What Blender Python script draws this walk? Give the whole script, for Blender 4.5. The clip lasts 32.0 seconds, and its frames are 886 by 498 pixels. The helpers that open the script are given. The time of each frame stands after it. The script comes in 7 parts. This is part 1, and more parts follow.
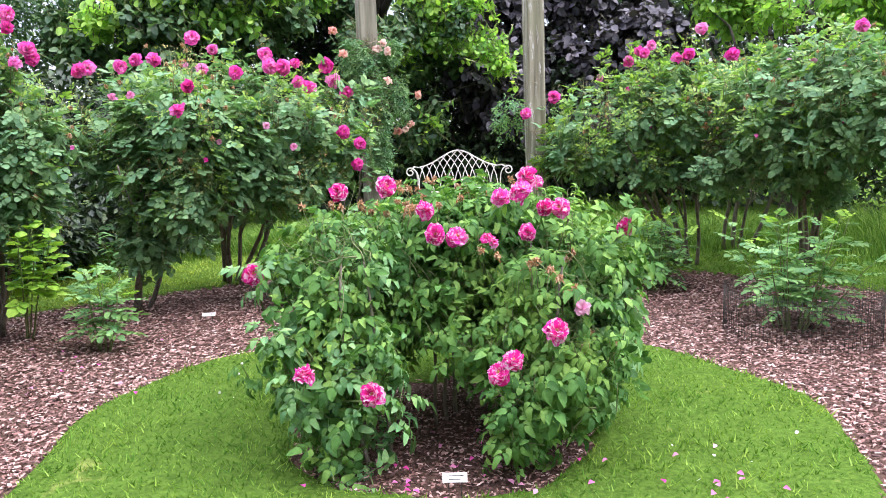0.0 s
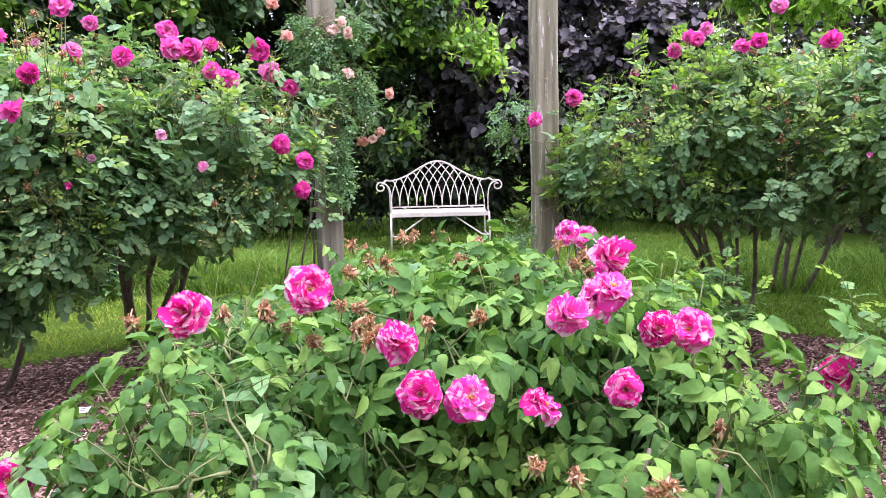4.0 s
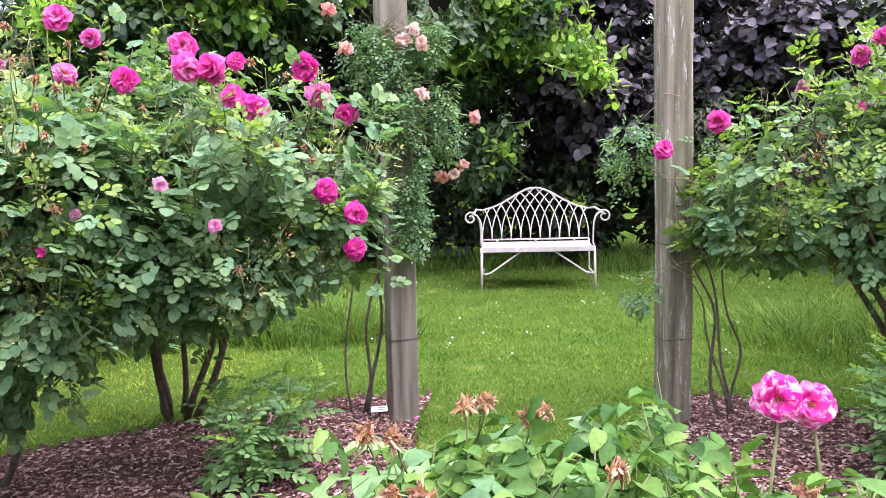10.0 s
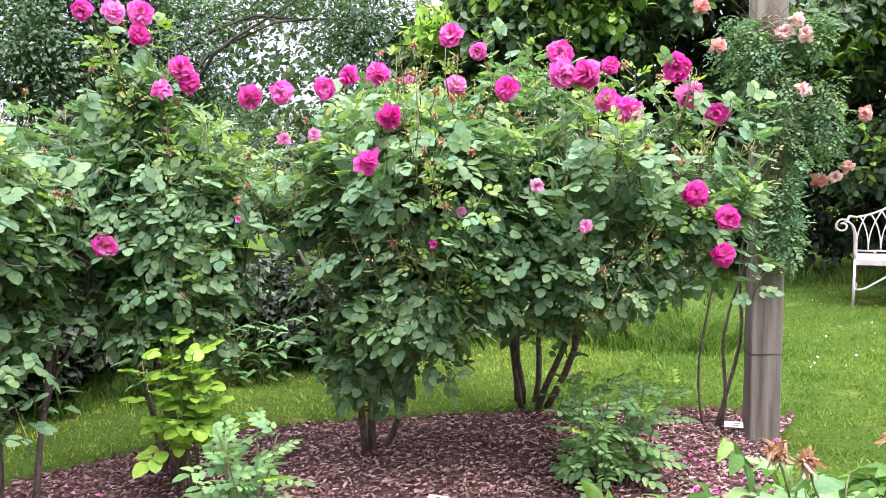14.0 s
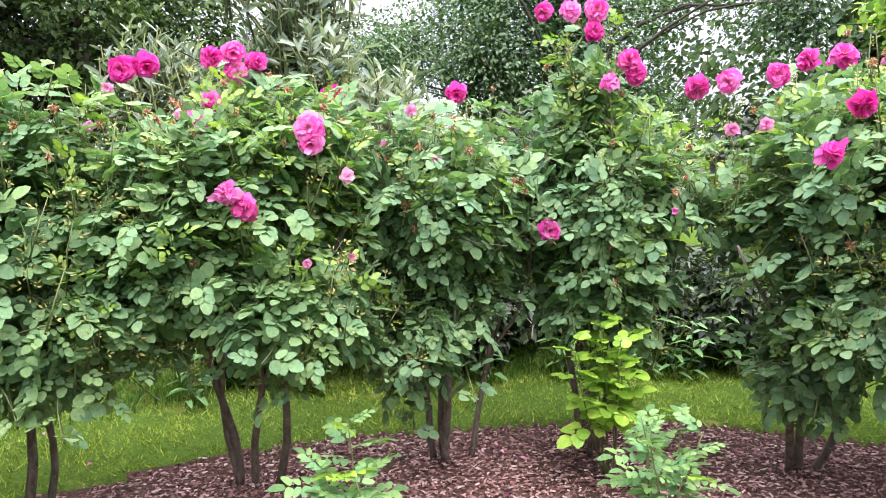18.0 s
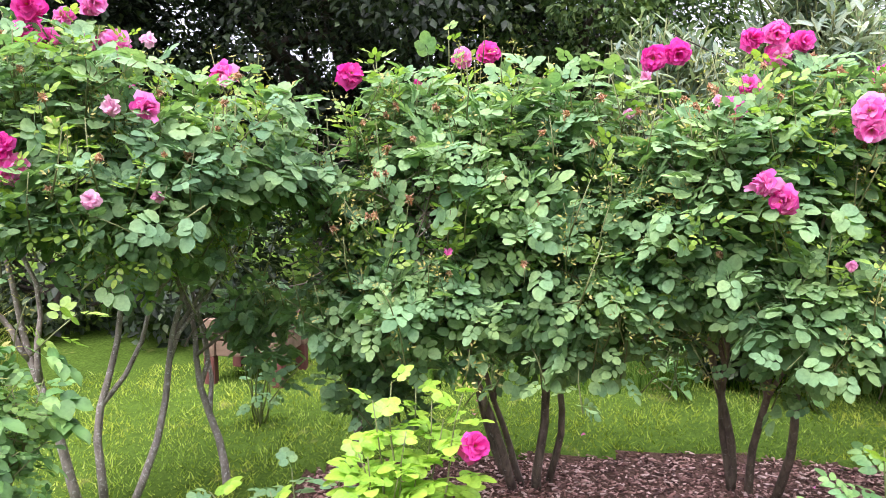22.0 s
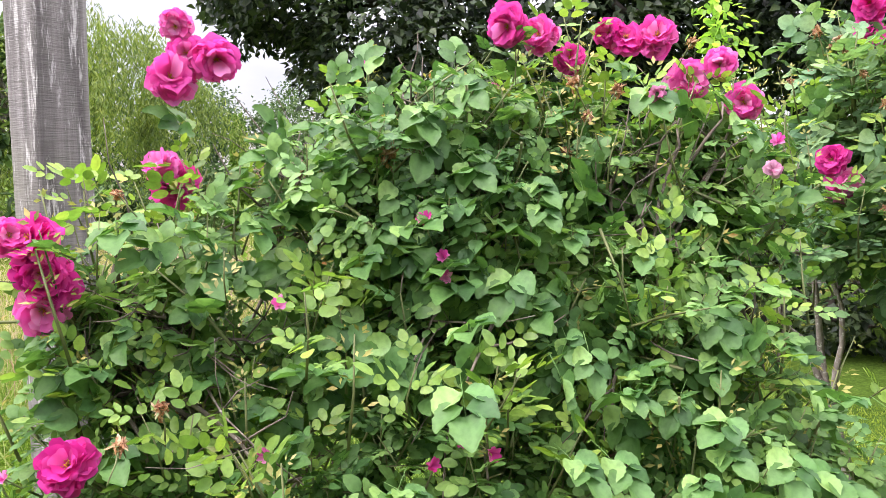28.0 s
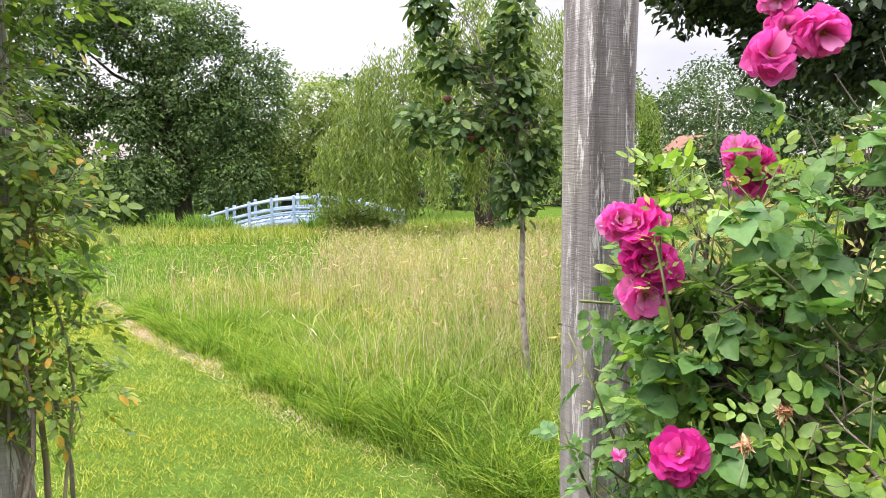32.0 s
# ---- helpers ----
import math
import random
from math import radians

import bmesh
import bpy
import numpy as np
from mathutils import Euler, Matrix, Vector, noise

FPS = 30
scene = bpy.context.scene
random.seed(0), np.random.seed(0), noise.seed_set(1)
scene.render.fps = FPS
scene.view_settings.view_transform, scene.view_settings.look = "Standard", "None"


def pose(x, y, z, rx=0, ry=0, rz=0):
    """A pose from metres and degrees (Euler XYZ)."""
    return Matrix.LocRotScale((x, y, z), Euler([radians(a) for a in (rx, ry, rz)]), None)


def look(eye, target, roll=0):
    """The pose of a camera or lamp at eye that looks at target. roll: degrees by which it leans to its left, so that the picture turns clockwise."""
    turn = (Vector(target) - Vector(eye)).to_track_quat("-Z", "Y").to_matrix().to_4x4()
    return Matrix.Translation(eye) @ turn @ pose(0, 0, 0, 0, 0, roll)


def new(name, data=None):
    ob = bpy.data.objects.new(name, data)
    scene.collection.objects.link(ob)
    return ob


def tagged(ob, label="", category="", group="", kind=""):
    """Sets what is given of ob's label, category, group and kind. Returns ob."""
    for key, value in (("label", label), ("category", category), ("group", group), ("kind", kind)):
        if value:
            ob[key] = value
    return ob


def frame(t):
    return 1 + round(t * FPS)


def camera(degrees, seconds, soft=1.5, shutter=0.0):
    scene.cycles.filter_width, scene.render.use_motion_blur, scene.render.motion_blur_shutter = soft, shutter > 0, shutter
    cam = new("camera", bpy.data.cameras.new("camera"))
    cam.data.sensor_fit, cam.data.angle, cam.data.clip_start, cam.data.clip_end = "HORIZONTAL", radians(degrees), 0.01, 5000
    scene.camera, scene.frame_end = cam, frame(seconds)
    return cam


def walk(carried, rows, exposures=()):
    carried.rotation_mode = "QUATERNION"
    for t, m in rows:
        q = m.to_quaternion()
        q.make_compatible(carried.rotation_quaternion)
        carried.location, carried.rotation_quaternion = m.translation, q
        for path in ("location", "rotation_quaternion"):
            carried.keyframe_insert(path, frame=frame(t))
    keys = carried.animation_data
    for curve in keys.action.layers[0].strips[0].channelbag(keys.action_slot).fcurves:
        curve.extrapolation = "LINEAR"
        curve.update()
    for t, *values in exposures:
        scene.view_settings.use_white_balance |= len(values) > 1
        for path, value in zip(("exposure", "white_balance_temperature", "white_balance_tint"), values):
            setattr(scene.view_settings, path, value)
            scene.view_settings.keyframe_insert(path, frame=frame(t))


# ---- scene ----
cam = camera(60.3, 32.0, soft=0.4)
METRES, EYE, TILT, LEAN, TURN = 4.1, 1.25, -1.5, 0.0, 0.0
ROWS = [
    (0.0, 0.0, 0.0, 0.0, -0.19, -6.81, 1.58),
    (0.5, -0.006, 0.052, 0.0041, -0.47, -6.88, 1.62),
    (1.0, 0.0036, 0.1091, 0.0061, -1.02, -7.01, 1.74),
    (1.5, 0.0156, 0.1588, 0.0145, -1.61, -7.08, 1.7),
    (2.0, 0.015, 0.2014, 0.0148, -2.06, -7.09, 1.65),
    (2.5, 0.0014, 0.2585, 0.0217, -2.24, -6.94, 1.52),
    (3.0, -0.0045, 0.3031, 0.0211, -2.13, -6.8, 1.39),
    (3.5, -0.0036, 0.3599, 0.0241, -1.87, -6.63, 1.25),
    (5.5, -0.0271, 0.5076, 0.0393, -4.54, -6.71, 0.55),
    (6.0, -0.0214, 0.5484, 0.0482, -5.07, -6.74, 0.53),
    (6.5, -0.0203, 0.5769, 0.0491, -5.52, -6.76, 0.58),
    (7.0, -0.0246, 0.6094, 0.0533, -5.89, -6.63, 0.6),
    (7.5, -0.0218, 0.6347, 0.0527, -5.88, -6.46, 0.56),
    (8.0, -0.0051, 0.6485, 0.0589, -5.03, -6.26, 0.58),
    (8.5, 0.0071, 0.6564, 0.0603, -3.25, -6.06, 0.67),
    (9.0, 0.0102, 0.658, 0.0604, -0.77, -5.88, 0.88),
    (9.5, 0.0067, 0.6594, 0.0612, 2.19, -5.7, 1.15),
    (10.0, 0.0024, 0.66, 0.0617, 5.15, -5.53, 1.43),
    (10.5, -0.001, 0.657, 0.063, 8.41, -5.33, 1.6),
    (11.0, -0.004, 0.6539, 0.0639, 11.58, -5.14, 1.67),
    (11.5, -0.0067, 0.6529, 0.0638, 14.58, -5.01, 1.67),
    (12.0, -0.0097, 0.6525, 0.0637, 17.5, -4.98, 1.57),
    (12.5, -0.0127, 0.6501, 0.0638, 20.46, -4.99, 1.44),
    (13.0, -0.0159, 0.6488, 0.0638, 23.56, -5.03, 1.31),
    (13.5, -0.0189, 0.6472, 0.0638, 26.75, -5.03, 1.14),
    (15.5, -0.0299, 0.6386, 0.0646, 40.31, -4.94, 0.4),
    (16.0, -0.0322, 0.6357, 0.0638, 43.91, -5.02, 0.21),
    (16.5, -0.0354, 0.6328, 0.0634, 47.63, -5.13, 0.03),
    (17.0, -0.0397, 0.6297, 0.0629, 51.54, -5.26, -0.12),
    (17.5, -0.041, 0.626, 0.0627, 55.61, -5.31, -0.23),
    (18.0, -0.0433, 0.6227, 0.0622, 59.72, -5.36, -0.42),
    (18.5, -0.0443, 0.6184, 0.0617, 63.86, -5.39, -0.68),
    (19.0, -0.0455, 0.614, 0.0606, 68.08, -5.44, -0.99),
    (19.5, -0.0472, 0.6078, 0.0601, 72.35, -5.6, -1.28),
    (20.0, -0.0528, 0.6026, 0.0594, 76.62, -5.82, -1.52),
    (20.5, -0.0575, 0.5963, 0.0584, 80.92, -6.03, -1.66),
    (21.0, -0.0629, 0.5893, 0.058, 85.17, -6.23, -1.74),
    (21.5, -0.0684, 0.5811, 0.0569, 89.34, -6.39, -1.75),
    (22.0, -0.0723, 0.5739, 0.0572, 93.43, -6.55, -1.72),
    (22.5, -0.0742, 0.5648, 0.0576, 97.41, -6.66, -1.66),
    (23.0, -0.0781, 0.5563, 0.0571, 101.36, -6.74, -1.51),
    (23.5, -0.0827, 0.5483, 0.0565, 105.32, -6.71, -1.33),
    (24.0, -0.0869, 0.5411, 0.0574, 109.42, -6.62, -1.07),
    (24.5, -0.0896, 0.5337, 0.0579, 113.54, -6.48, -0.85),
    (26.5, -0.0953, 0.5068, 0.0575, 129.45, -6.83, -0.28),
    (27.0, -0.0992, 0.5034, 0.0594, 135.26, -6.78, -0.5),
    (27.5, -0.1027, 0.501, 0.0598, 140.76, -6.84, -0.62),
    (28.0, -0.1076, 0.4987, 0.0598, 146.13, -7.09, -0.63),
    (28.5, -0.1042, 0.4959, 0.0612, 151.26, -7.36, -0.53),
    (29.0, -0.0931, 0.4891, 0.059, 155.98, -7.69, -0.28),
    (29.5, -0.0793, 0.4831, 0.0573, 160.33, -7.86, 0.04),
    (30.0, -0.0659, 0.4761, 0.056, 164.29, -7.97, 0.34),
    (30.5, -0.0545, 0.4703, 0.055, 167.9, -8.04, 0.57),
    (31.0, -0.0405, 0.464, 0.0551, 170.98, -8.2, 0.69),
    (31.5, -0.0329, 0.458, 0.0547, 173.3, -8.34, 0.59),
    (32.0, -0.0259, 0.4492, 0.0602, 175.13, -8.46, 0.27),
]
walk(cam, [(t, pose(0, 0, EYE, TILT, LEAN, TURN) @ pose(METRES * x, METRES * y, METRES * z, 90 + pitch, roll, yaw)) for t, x, y, z, yaw, pitch, roll in ROWS],
     exposures=[(0.0, 0.74, 6000, 24), (3.0, 0.72, 6050, 33), (8.0, 0.80, 6050, 38), (13.0, 0.84, 6050, 37), (16.0, 0.91, 6250, 32), (24.0, 0.91, 6300, 31), (29.0, 0.71, 6550, 28), (32.0, 0.65, 6650, 26)])

# ---- world, sun, exposure ----
world = bpy.data.worlds.new("overcast_sky")
scene.world = world
world.use_nodes = True
wt = world.node_tree
wt.nodes.clear()


def wnode(kind, **values):
    n = wt.nodes.new(kind)
    for k, v in values.items():
        n.inputs[k].default_value = v
    return n


sky = wnode("ShaderNodeTexSky")
sky.sky_type, sky.sun_disc = "NISHITA", False
sky.sun_elevation, sky.sun_rotation = radians(54), radians(107)
wcoord = wnode("ShaderNodeTexCoord")
wmap = wnode("ShaderNodeMapping", Scale=(1.0, 1.0, 3.0))
clouds = wnode("ShaderNodeTexNoise", Scale=2.2, Detail=5.0, Roughness=0.55)
ramp = wnode("ShaderNodeValToRGB")
ramp.color_ramp.elements[0].position, ramp.color_ramp.elements[0].color = 0.32, (0.62, 0.635, 0.66, 1)
ramp.color_ramp.elements[1].position, ramp.color_ramp.elements[1].color = 0.62, (1.0, 1.0, 1.0, 1)
bg_sky, bg_cloud = wnode("ShaderNodeBackground", Strength=0.05), wnode("ShaderNodeBackground", Strength=1.0)
wsep = wnode("ShaderNodeSeparateXYZ")
wup = wnode("ShaderNodeMapRange")
for key, v in (("From Min", 0.0), ("From Max", 1.0), ("To Min", 0.45), ("To Max", 4.9)):
    wup.inputs[key].default_value = v
wpow = wnode("ShaderNodeMath")
wpow.operation = "POWER"
wpow.inputs[1].default_value = 2.0
wmax = wnode("ShaderNodeMath")
wmax.operation = "MAXIMUM"
wmax.inputs[1].default_value = 0.0
wt.links.new(wcoord.outputs["Generated"], wsep.inputs[0])
wt.links.new(wsep.outputs["Z"], wmax.inputs[0])
wt.links.new(wmax.outputs[0], wpow.inputs[0])
wt.links.new(wpow.outputs[0], wup.inputs["Value"])
wt.links.new(wup.outputs["Result"], bg_cloud.inputs["Strength"])  # an overcast sky is brighter overhead than at the horizon
wadd, wout = wnode("ShaderNodeAddShader"), wnode("ShaderNodeOutputWorld")
for a, b in ((sky.outputs[0], bg_sky.inputs[0]), (wcoord.outputs["Generated"], wmap.inputs[0]), (wmap.outputs[0], clouds.inputs["Vector"]),
             (clouds.outputs["Fac"], ramp.inputs[0]), (ramp.outputs[0], bg_cloud.inputs[0]), (bg_sky.outputs[0], wadd.inputs[0]),
             (bg_cloud.outputs[0], wadd.inputs[1]), (wadd.outputs[0], wout.inputs[0])):
    wt.links.new(a, b)
sun = new("sun", bpy.data.lights.new("sun", "SUN"))
sun.data.energy, sun.data.angle, sun.data.color = 2.5, radians(30), (1.0, 0.97, 0.92)
sun.matrix_world = look((8, -2.5, 11.5), (0, 0, 0))

# ---- materials ----


def mat(name, build):
    m = bpy.data.materials.new(name)
    m.use_nodes = True
    t = m.node_tree
    t.nodes.clear()
    out = t.nodes.new("ShaderNodeOutputMaterial")

    def node(kind, link=None, **values):
        n = t.nodes.new(kind)
        for k, v in values.items():
            key = k.replace("_", " ")
            if hasattr(v, "is_output"):
                t.links.new(v, n.inputs[key])
            else:
                n.inputs[key].default_value = v
        return n

    t.links.new(build(t, node), out.inputs["Surface"])
    return m


def ramp_of(t, node, fac, stops):
    r = node("ShaderNodeValToRGB", Fac=fac)
    els = r.color_ramp.elements
    while len(els) < len(stops):
        els.new(0.5)
    for e, (p, c) in zip(els, stops):
        e.position, e.color = p, (*c, 1)
    return r.outputs["Color"]


def mixc(t, node, kind, fac, a, b):
    n = t.nodes.new("ShaderNodeMix")
    n.data_type, n.blend_type = "RGBA", kind
    for sock, v in ((n.inputs[0], fac), (n.inputs[6], a), (n.inputs[7], b)):
        if hasattr(v, "is_output"):
            t.links.new(v, sock)
        else:
            sock.default_value = v if isinstance(v, float) else (*v, 1)
    return n.outputs[2]


def leaf_mat(name, dark, mid, light, rough=0.42, through_light=0.3, patch=2.5, spec=0.5, odd=None, hue=9.0, odd_at=0.868):
    """Foliage: each leaf its own shade, patches of tone over the plant, some light coming through."""
    def build(t, node):
        geo, co = node("ShaderNodeNewGeometry"), node("ShaderNodeTexCoord")
        n1 = node("ShaderNodeTexNoise", Vector=co.outputs["Object"], Scale=patch, Detail=2.0)
        n2 = node("ShaderNodeTexNoise", Vector=co.outputs["Object"], Scale=90.0, Detail=3.0)
        add = node("ShaderNodeMath")
        t.links.new(geo.outputs["Random Per Island"], add.inputs[0])
        t.links.new(n1.outputs["Fac"], add.inputs[1])
        half = t.nodes.new("ShaderNodeMath")
        half.operation = "MULTIPLY"
        t.links.new(add.outputs[0], half.inputs[0])
        half.inputs[1].default_value = 0.5
        stops = [(0.26, dark), (0.5, mid), (0.72, light)]
        if odd:
            stops += [(odd_at - 0.007, light), (odd_at, odd)]
        col = ramp_of(t, node, half.outputs[0], stops)
        n3 = node("ShaderNodeTexNoise", Vector=co.outputs["Object"], Scale=hue, Detail=2.0)
        col = mixc(t, node, "MULTIPLY", 0.8, col, ramp_of(t, node, n3.outputs["Fac"], [(0.36, (0.84, 0.95, 1.05)), (0.5, (1.0, 1.0, 0.95)), (0.66, (1.14, 1.05, 0.82))]))
        vein = ramp_of(t, node, n2.outputs["Fac"], [(0.3, (0.72, 0.74, 0.7)), (0.6, (1.06, 1.06, 1.0))])
        col = mixc(t, node, "MULTIPLY", 0.8, col, vein)
        bump = node("ShaderNodeBump", Height=n2.outputs["Fac"], Strength=0.25, Distance=0.004)
        b = node("ShaderNodeBsdfPrincipled", Base_Color=col, Roughness=rough, Normal=bump.outputs[0], Specular_IOR_Level=spec)
        tr = node("ShaderNodeBsdfTranslucent", Color=mixc(t, node, "MULTIPLY", 1.0, col, (1.35, 1.5, 0.75)))
        return mix_shader(t, b, tr, through_light)
    return mat(name, build)


def mix_shader(t, a, b, fac):
    n = t.nodes.new("ShaderNodeMixShader")
    n.inputs[0].default_value = fac
    t.links.new(a.outputs[0], n.inputs[1])
    t.links.new(b.outputs[0], n.inputs[2])
    return n.outputs[0]


M_ROSE_LEAF = leaf_mat("rose_leaf", (0.095, 0.185, 0.092), (0.165, 0.295, 0.148), (0.21, 0.35, 0.175), 0.65, 0.28, 2.0, 0.2, (0.44, 0.33, 0.05), 6.0, 0.885)
M_NEAR_LEAF = leaf_mat("gate_rose_leaf", (0.054, 0.135, 0.038), (0.115, 0.25, 0.07), (0.20, 0.36, 0.112), 0.5, 0.28, 3.0, 0.3, (0.44, 0.35, 0.05), 6.0, 0.885)
M_MID_LEAF = leaf_mat("light_rose_leaf", (0.10, 0.20, 0.09), (0.18, 0.315, 0.145), (0.225, 0.375, 0.175), 0.65, 0.28, 2.5, 0.2, (0.44, 0.33, 0.05), 6.0, 0.885)
M_SPENT_LEAF = leaf_mat("spent_shoot_leaf", (0.17, 0.19, 0.06), (0.30, 0.31, 0.105), (0.46, 0.40, 0.17), 0.6, 0.3, 8.0, 0.15, (0.40, 0.20, 0.09), 9.0, 0.80)
M_FRESH_LEAF = leaf_mat("fresh_leaf", (0.082, 0.19, 0.072), (0.148, 0.30, 0.118), (0.235, 0.42, 0.165), 0.5, 0.3, 4.0, 0.3)
M_YOUNG_LEAF = leaf_mat("young_leaf", (0.15, 0.30, 0.03), (0.23, 0.42, 0.045), (0.32, 0.52, 0.07), 0.5, 0.3)
M_BUSH_LEAF = leaf_mat("bush_leaf", (0.045, 0.115, 0.028), (0.098, 0.215, 0.053), (0.185, 0.33, 0.085), 0.6, 0.26, 3.0, 0.1, None, 3.0)
M_CLIMB_LEAF = leaf_mat("climber_leaf", (0.065, 0.13, 0.03), (0.16, 0.27, 0.055), (0.31, 0.42, 0.10), 0.45, 0.3, 3.0, 0.3, (0.50, 0.33, 0.05), 9.0, 0.69)
M_SPRAY_LEAF = leaf_mat("spray_leaf", (0.15, 0.30, 0.07), (0.26, 0.46, 0.09), (0.42, 0.64, 0.13), 0.5, 0.45, 0.8, 0.3, None, 2.5)
M_WOOD_LEAF = leaf_mat("woodland_leaf", (0.03, 0.075, 0.036), (0.068, 0.145, 0.062), (0.13, 0.23, 0.09), 0.45, 0.25, 0.8, 0.45)
# near-black greens: the deep shade inside hedges and trees is put into the colour
M_SHADE_TONED_LEAF = leaf_mat("shade_toned_leaf", (0.010, 0.022, 0.012), (0.028, 0.054, 0.026), (0.075, 0.12, 0.05), 0.55, 0.15, 0.8)
M_LIME_LEAF = leaf_mat("lime_leaf", (0.12, 0.23, 0.04), (0.20, 0.345, 0.065), (0.31, 0.46, 0.10), 0.45, 0.35, 0.8, 0.4)
M_PURPLE_LEAF = leaf_mat("purple_leaf", (0.016, 0.014, 0.020), (0.042, 0.038, 0.052), (0.095, 0.085, 0.11), 0.45, 0.1, 1.6, 0.5)
M_GREY_LEAF = leaf_mat("grey_leaf", (0.13, 0.19, 0.14), (0.25, 0.325, 0.25), (0.38, 0.46, 0.36), 0.6, 0.25, 1.0, 0.2)
M_TREE_LEAF = leaf_mat("tree_leaf", (0.045, 0.09, 0.038), (0.095, 0.165, 0.065), (0.18, 0.27, 0.10), 0.65, 0.22, 0.5, 0.15)
M_WILLOW_LEAF = leaf_mat("willow_leaf", (0.10, 0.16, 0.035), (0.17, 0.25, 0.05), (0.26, 0.34, 0.07), 0.5, 0.3, 0.5)
M_FAR_LEAF = leaf_mat("far_leaf", (0.04, 0.08, 0.04), (0.07, 0.12, 0.055), (0.11, 0.165, 0.075), 0.7, 0.2, 0.15, 0.05)
M_CYPRESS = leaf_mat("cypress_leaf", (0.06, 0.13, 0.02), (0.12, 0.23, 0.035), (0.2, 0.33, 0.05), 0.7, 0.2, 1.5, 0.1)
M_LAWN_BLADE = leaf_mat("lawn_blade", (0.05, 0.125, 0.016), (0.125, 0.24, 0.038), (0.265, 0.385, 0.085), 0.9, 0.3, 4.0, 0.0, (0.38, 0.38, 0.14), 1.5)
M_PATH_BLADE = leaf_mat("path_blade", (0.13, 0.21, 0.034), (0.27, 0.33, 0.06), (0.48, 0.48, 0.13), 0.9, 0.3, 1.6, 0.0, None, 1.2)
# drier, yellower grass, its colour also raised to offset the hedge's shadow
M_DRY_LIT_BLADE = leaf_mat("dry_lightened_lawn_blade", (0.17, 0.25, 0.038), (0.29, 0.39, 0.068), (0.43, 0.51, 0.13), 0.9, 0.3, 3.0, 0.0, None, 1.5)
M_TALL_BLADE = leaf_mat("tall_blade", (0.06, 0.14, 0.028), (0.13, 0.25, 0.05), (0.27, 0.39, 0.10), 0.8, 0.3, 6.0, 0.0)
M_LUSH_BLADE = leaf_mat("lush_blade", (0.06, 0.135, 0.018), (0.155, 0.27, 0.036), (0.31, 0.42, 0.085), 0.8, 0.3, 1.2, 0.0)
M_MEADOW = leaf_mat("meadow_blade", (0.085, 0.165, 0.022), (0.25, 0.32, 0.062), (0.47, 0.47, 0.22), 0.9, 0.3, 0.9, 0.0, None, 0.6)
M_SEED = leaf_mat("grass_seed_head", (0.34, 0.23, 0.16), (0.53, 0.39, 0.29), (0.70, 0.60, 0.45), 0.7, 0.2, 0.7)
M_DEAD = leaf_mat("withered_petal", (0.28, 0.115, 0.065), (0.46, 0.24, 0.145), (0.62, 0.42, 0.29), 0.8, 0.25, 40.0)


def petal_mat(name, dark, mid, light, stripe=None):
    def build(t, node):
        geo, co, obj = node("ShaderNodeNewGeometry"), node("ShaderNodeTexCoord"), node("ShaderNodeObjectInfo")
        mp = node("ShaderNodeMapping", Vector=co.outputs["Object"])
        n = node("ShaderNodeTexNoise", Vector=mp.outputs[0], Scale=30.0, Detail=3.0)
        add = node("ShaderNodeMath")
        t.links.new(geo.outputs["Random Per Island"], add.inputs[0])
        t.links.new(obj.outputs["Random"], add.inputs[1])
        half = t.nodes.new("ShaderNodeMath")
        half.operation = "MULTIPLY"
        half.inputs[1].default_value = 0.5
        t.links.new(add.outputs[0], half.inputs[0])
        col = ramp_of(t, node, half.outputs[0], [(0.15, dark), (0.5, mid), (0.85, light)])
        if stripe:
            w = t.nodes.new("ShaderNodeTexNoise")
            w.noise_dimensions = "4D"
            for key, val in (("Scale", 20.0), ("Detail", 2.0), ("Roughness", 0.55), ("Distortion", 1.6)):
                w.inputs[key].default_value = val
            far = t.nodes.new("ShaderNodeMath")
            far.operation = "MULTIPLY"
            far.inputs[1].default_value = 30.0
            t.links.new(geo.outputs["Random Per Island"], far.inputs[0])
            t.links.new(far.outputs[0], w.inputs["W"])
            t.links.new(co.outputs["Object"], w.inputs["Vector"])
            col = mixc(t, node, "MIX", ramp_of(t, node, w.outputs["Fac"], [(0.49, (0, 0, 0)), (0.57, (0.9, 0.9, 0.9))]), col, stripe)
        col = mixc(t, node, "MULTIPLY", 0.2, col, n.outputs["Color"])
        b = node("ShaderNodeBsdfPrincipled", Base_Color=col, Roughness=0.6, Specular_IOR_Level=0.25)
        tr = node("ShaderNodeBsdfTranslucent", Color=col)
        return mix_shader(t, b, tr, 0.5)
    return mat(name, build)


M_MAGENTA = petal_mat("magenta_petal", (0.76, 0.035, 0.34), (0.90, 0.125, 0.50), (0.95, 0.40, 0.72))
M_PINK = petal_mat("pale_pink_petal", (0.74, 0.22, 0.45), (0.84, 0.38, 0.6), (0.9, 0.6, 0.74))
M_STRIPED = petal_mat("striped_petal", (0.74, 0.015, 0.26), (0.88, 0.05, 0.42), (0.92, 0.2, 0.58), (0.94, 0.66, 0.82))
M_CORAL = petal_mat("coral_petal", (0.82, 0.36, 0.28), (0.88, 0.55, 0.47), (0.88, 0.68, 0.6))


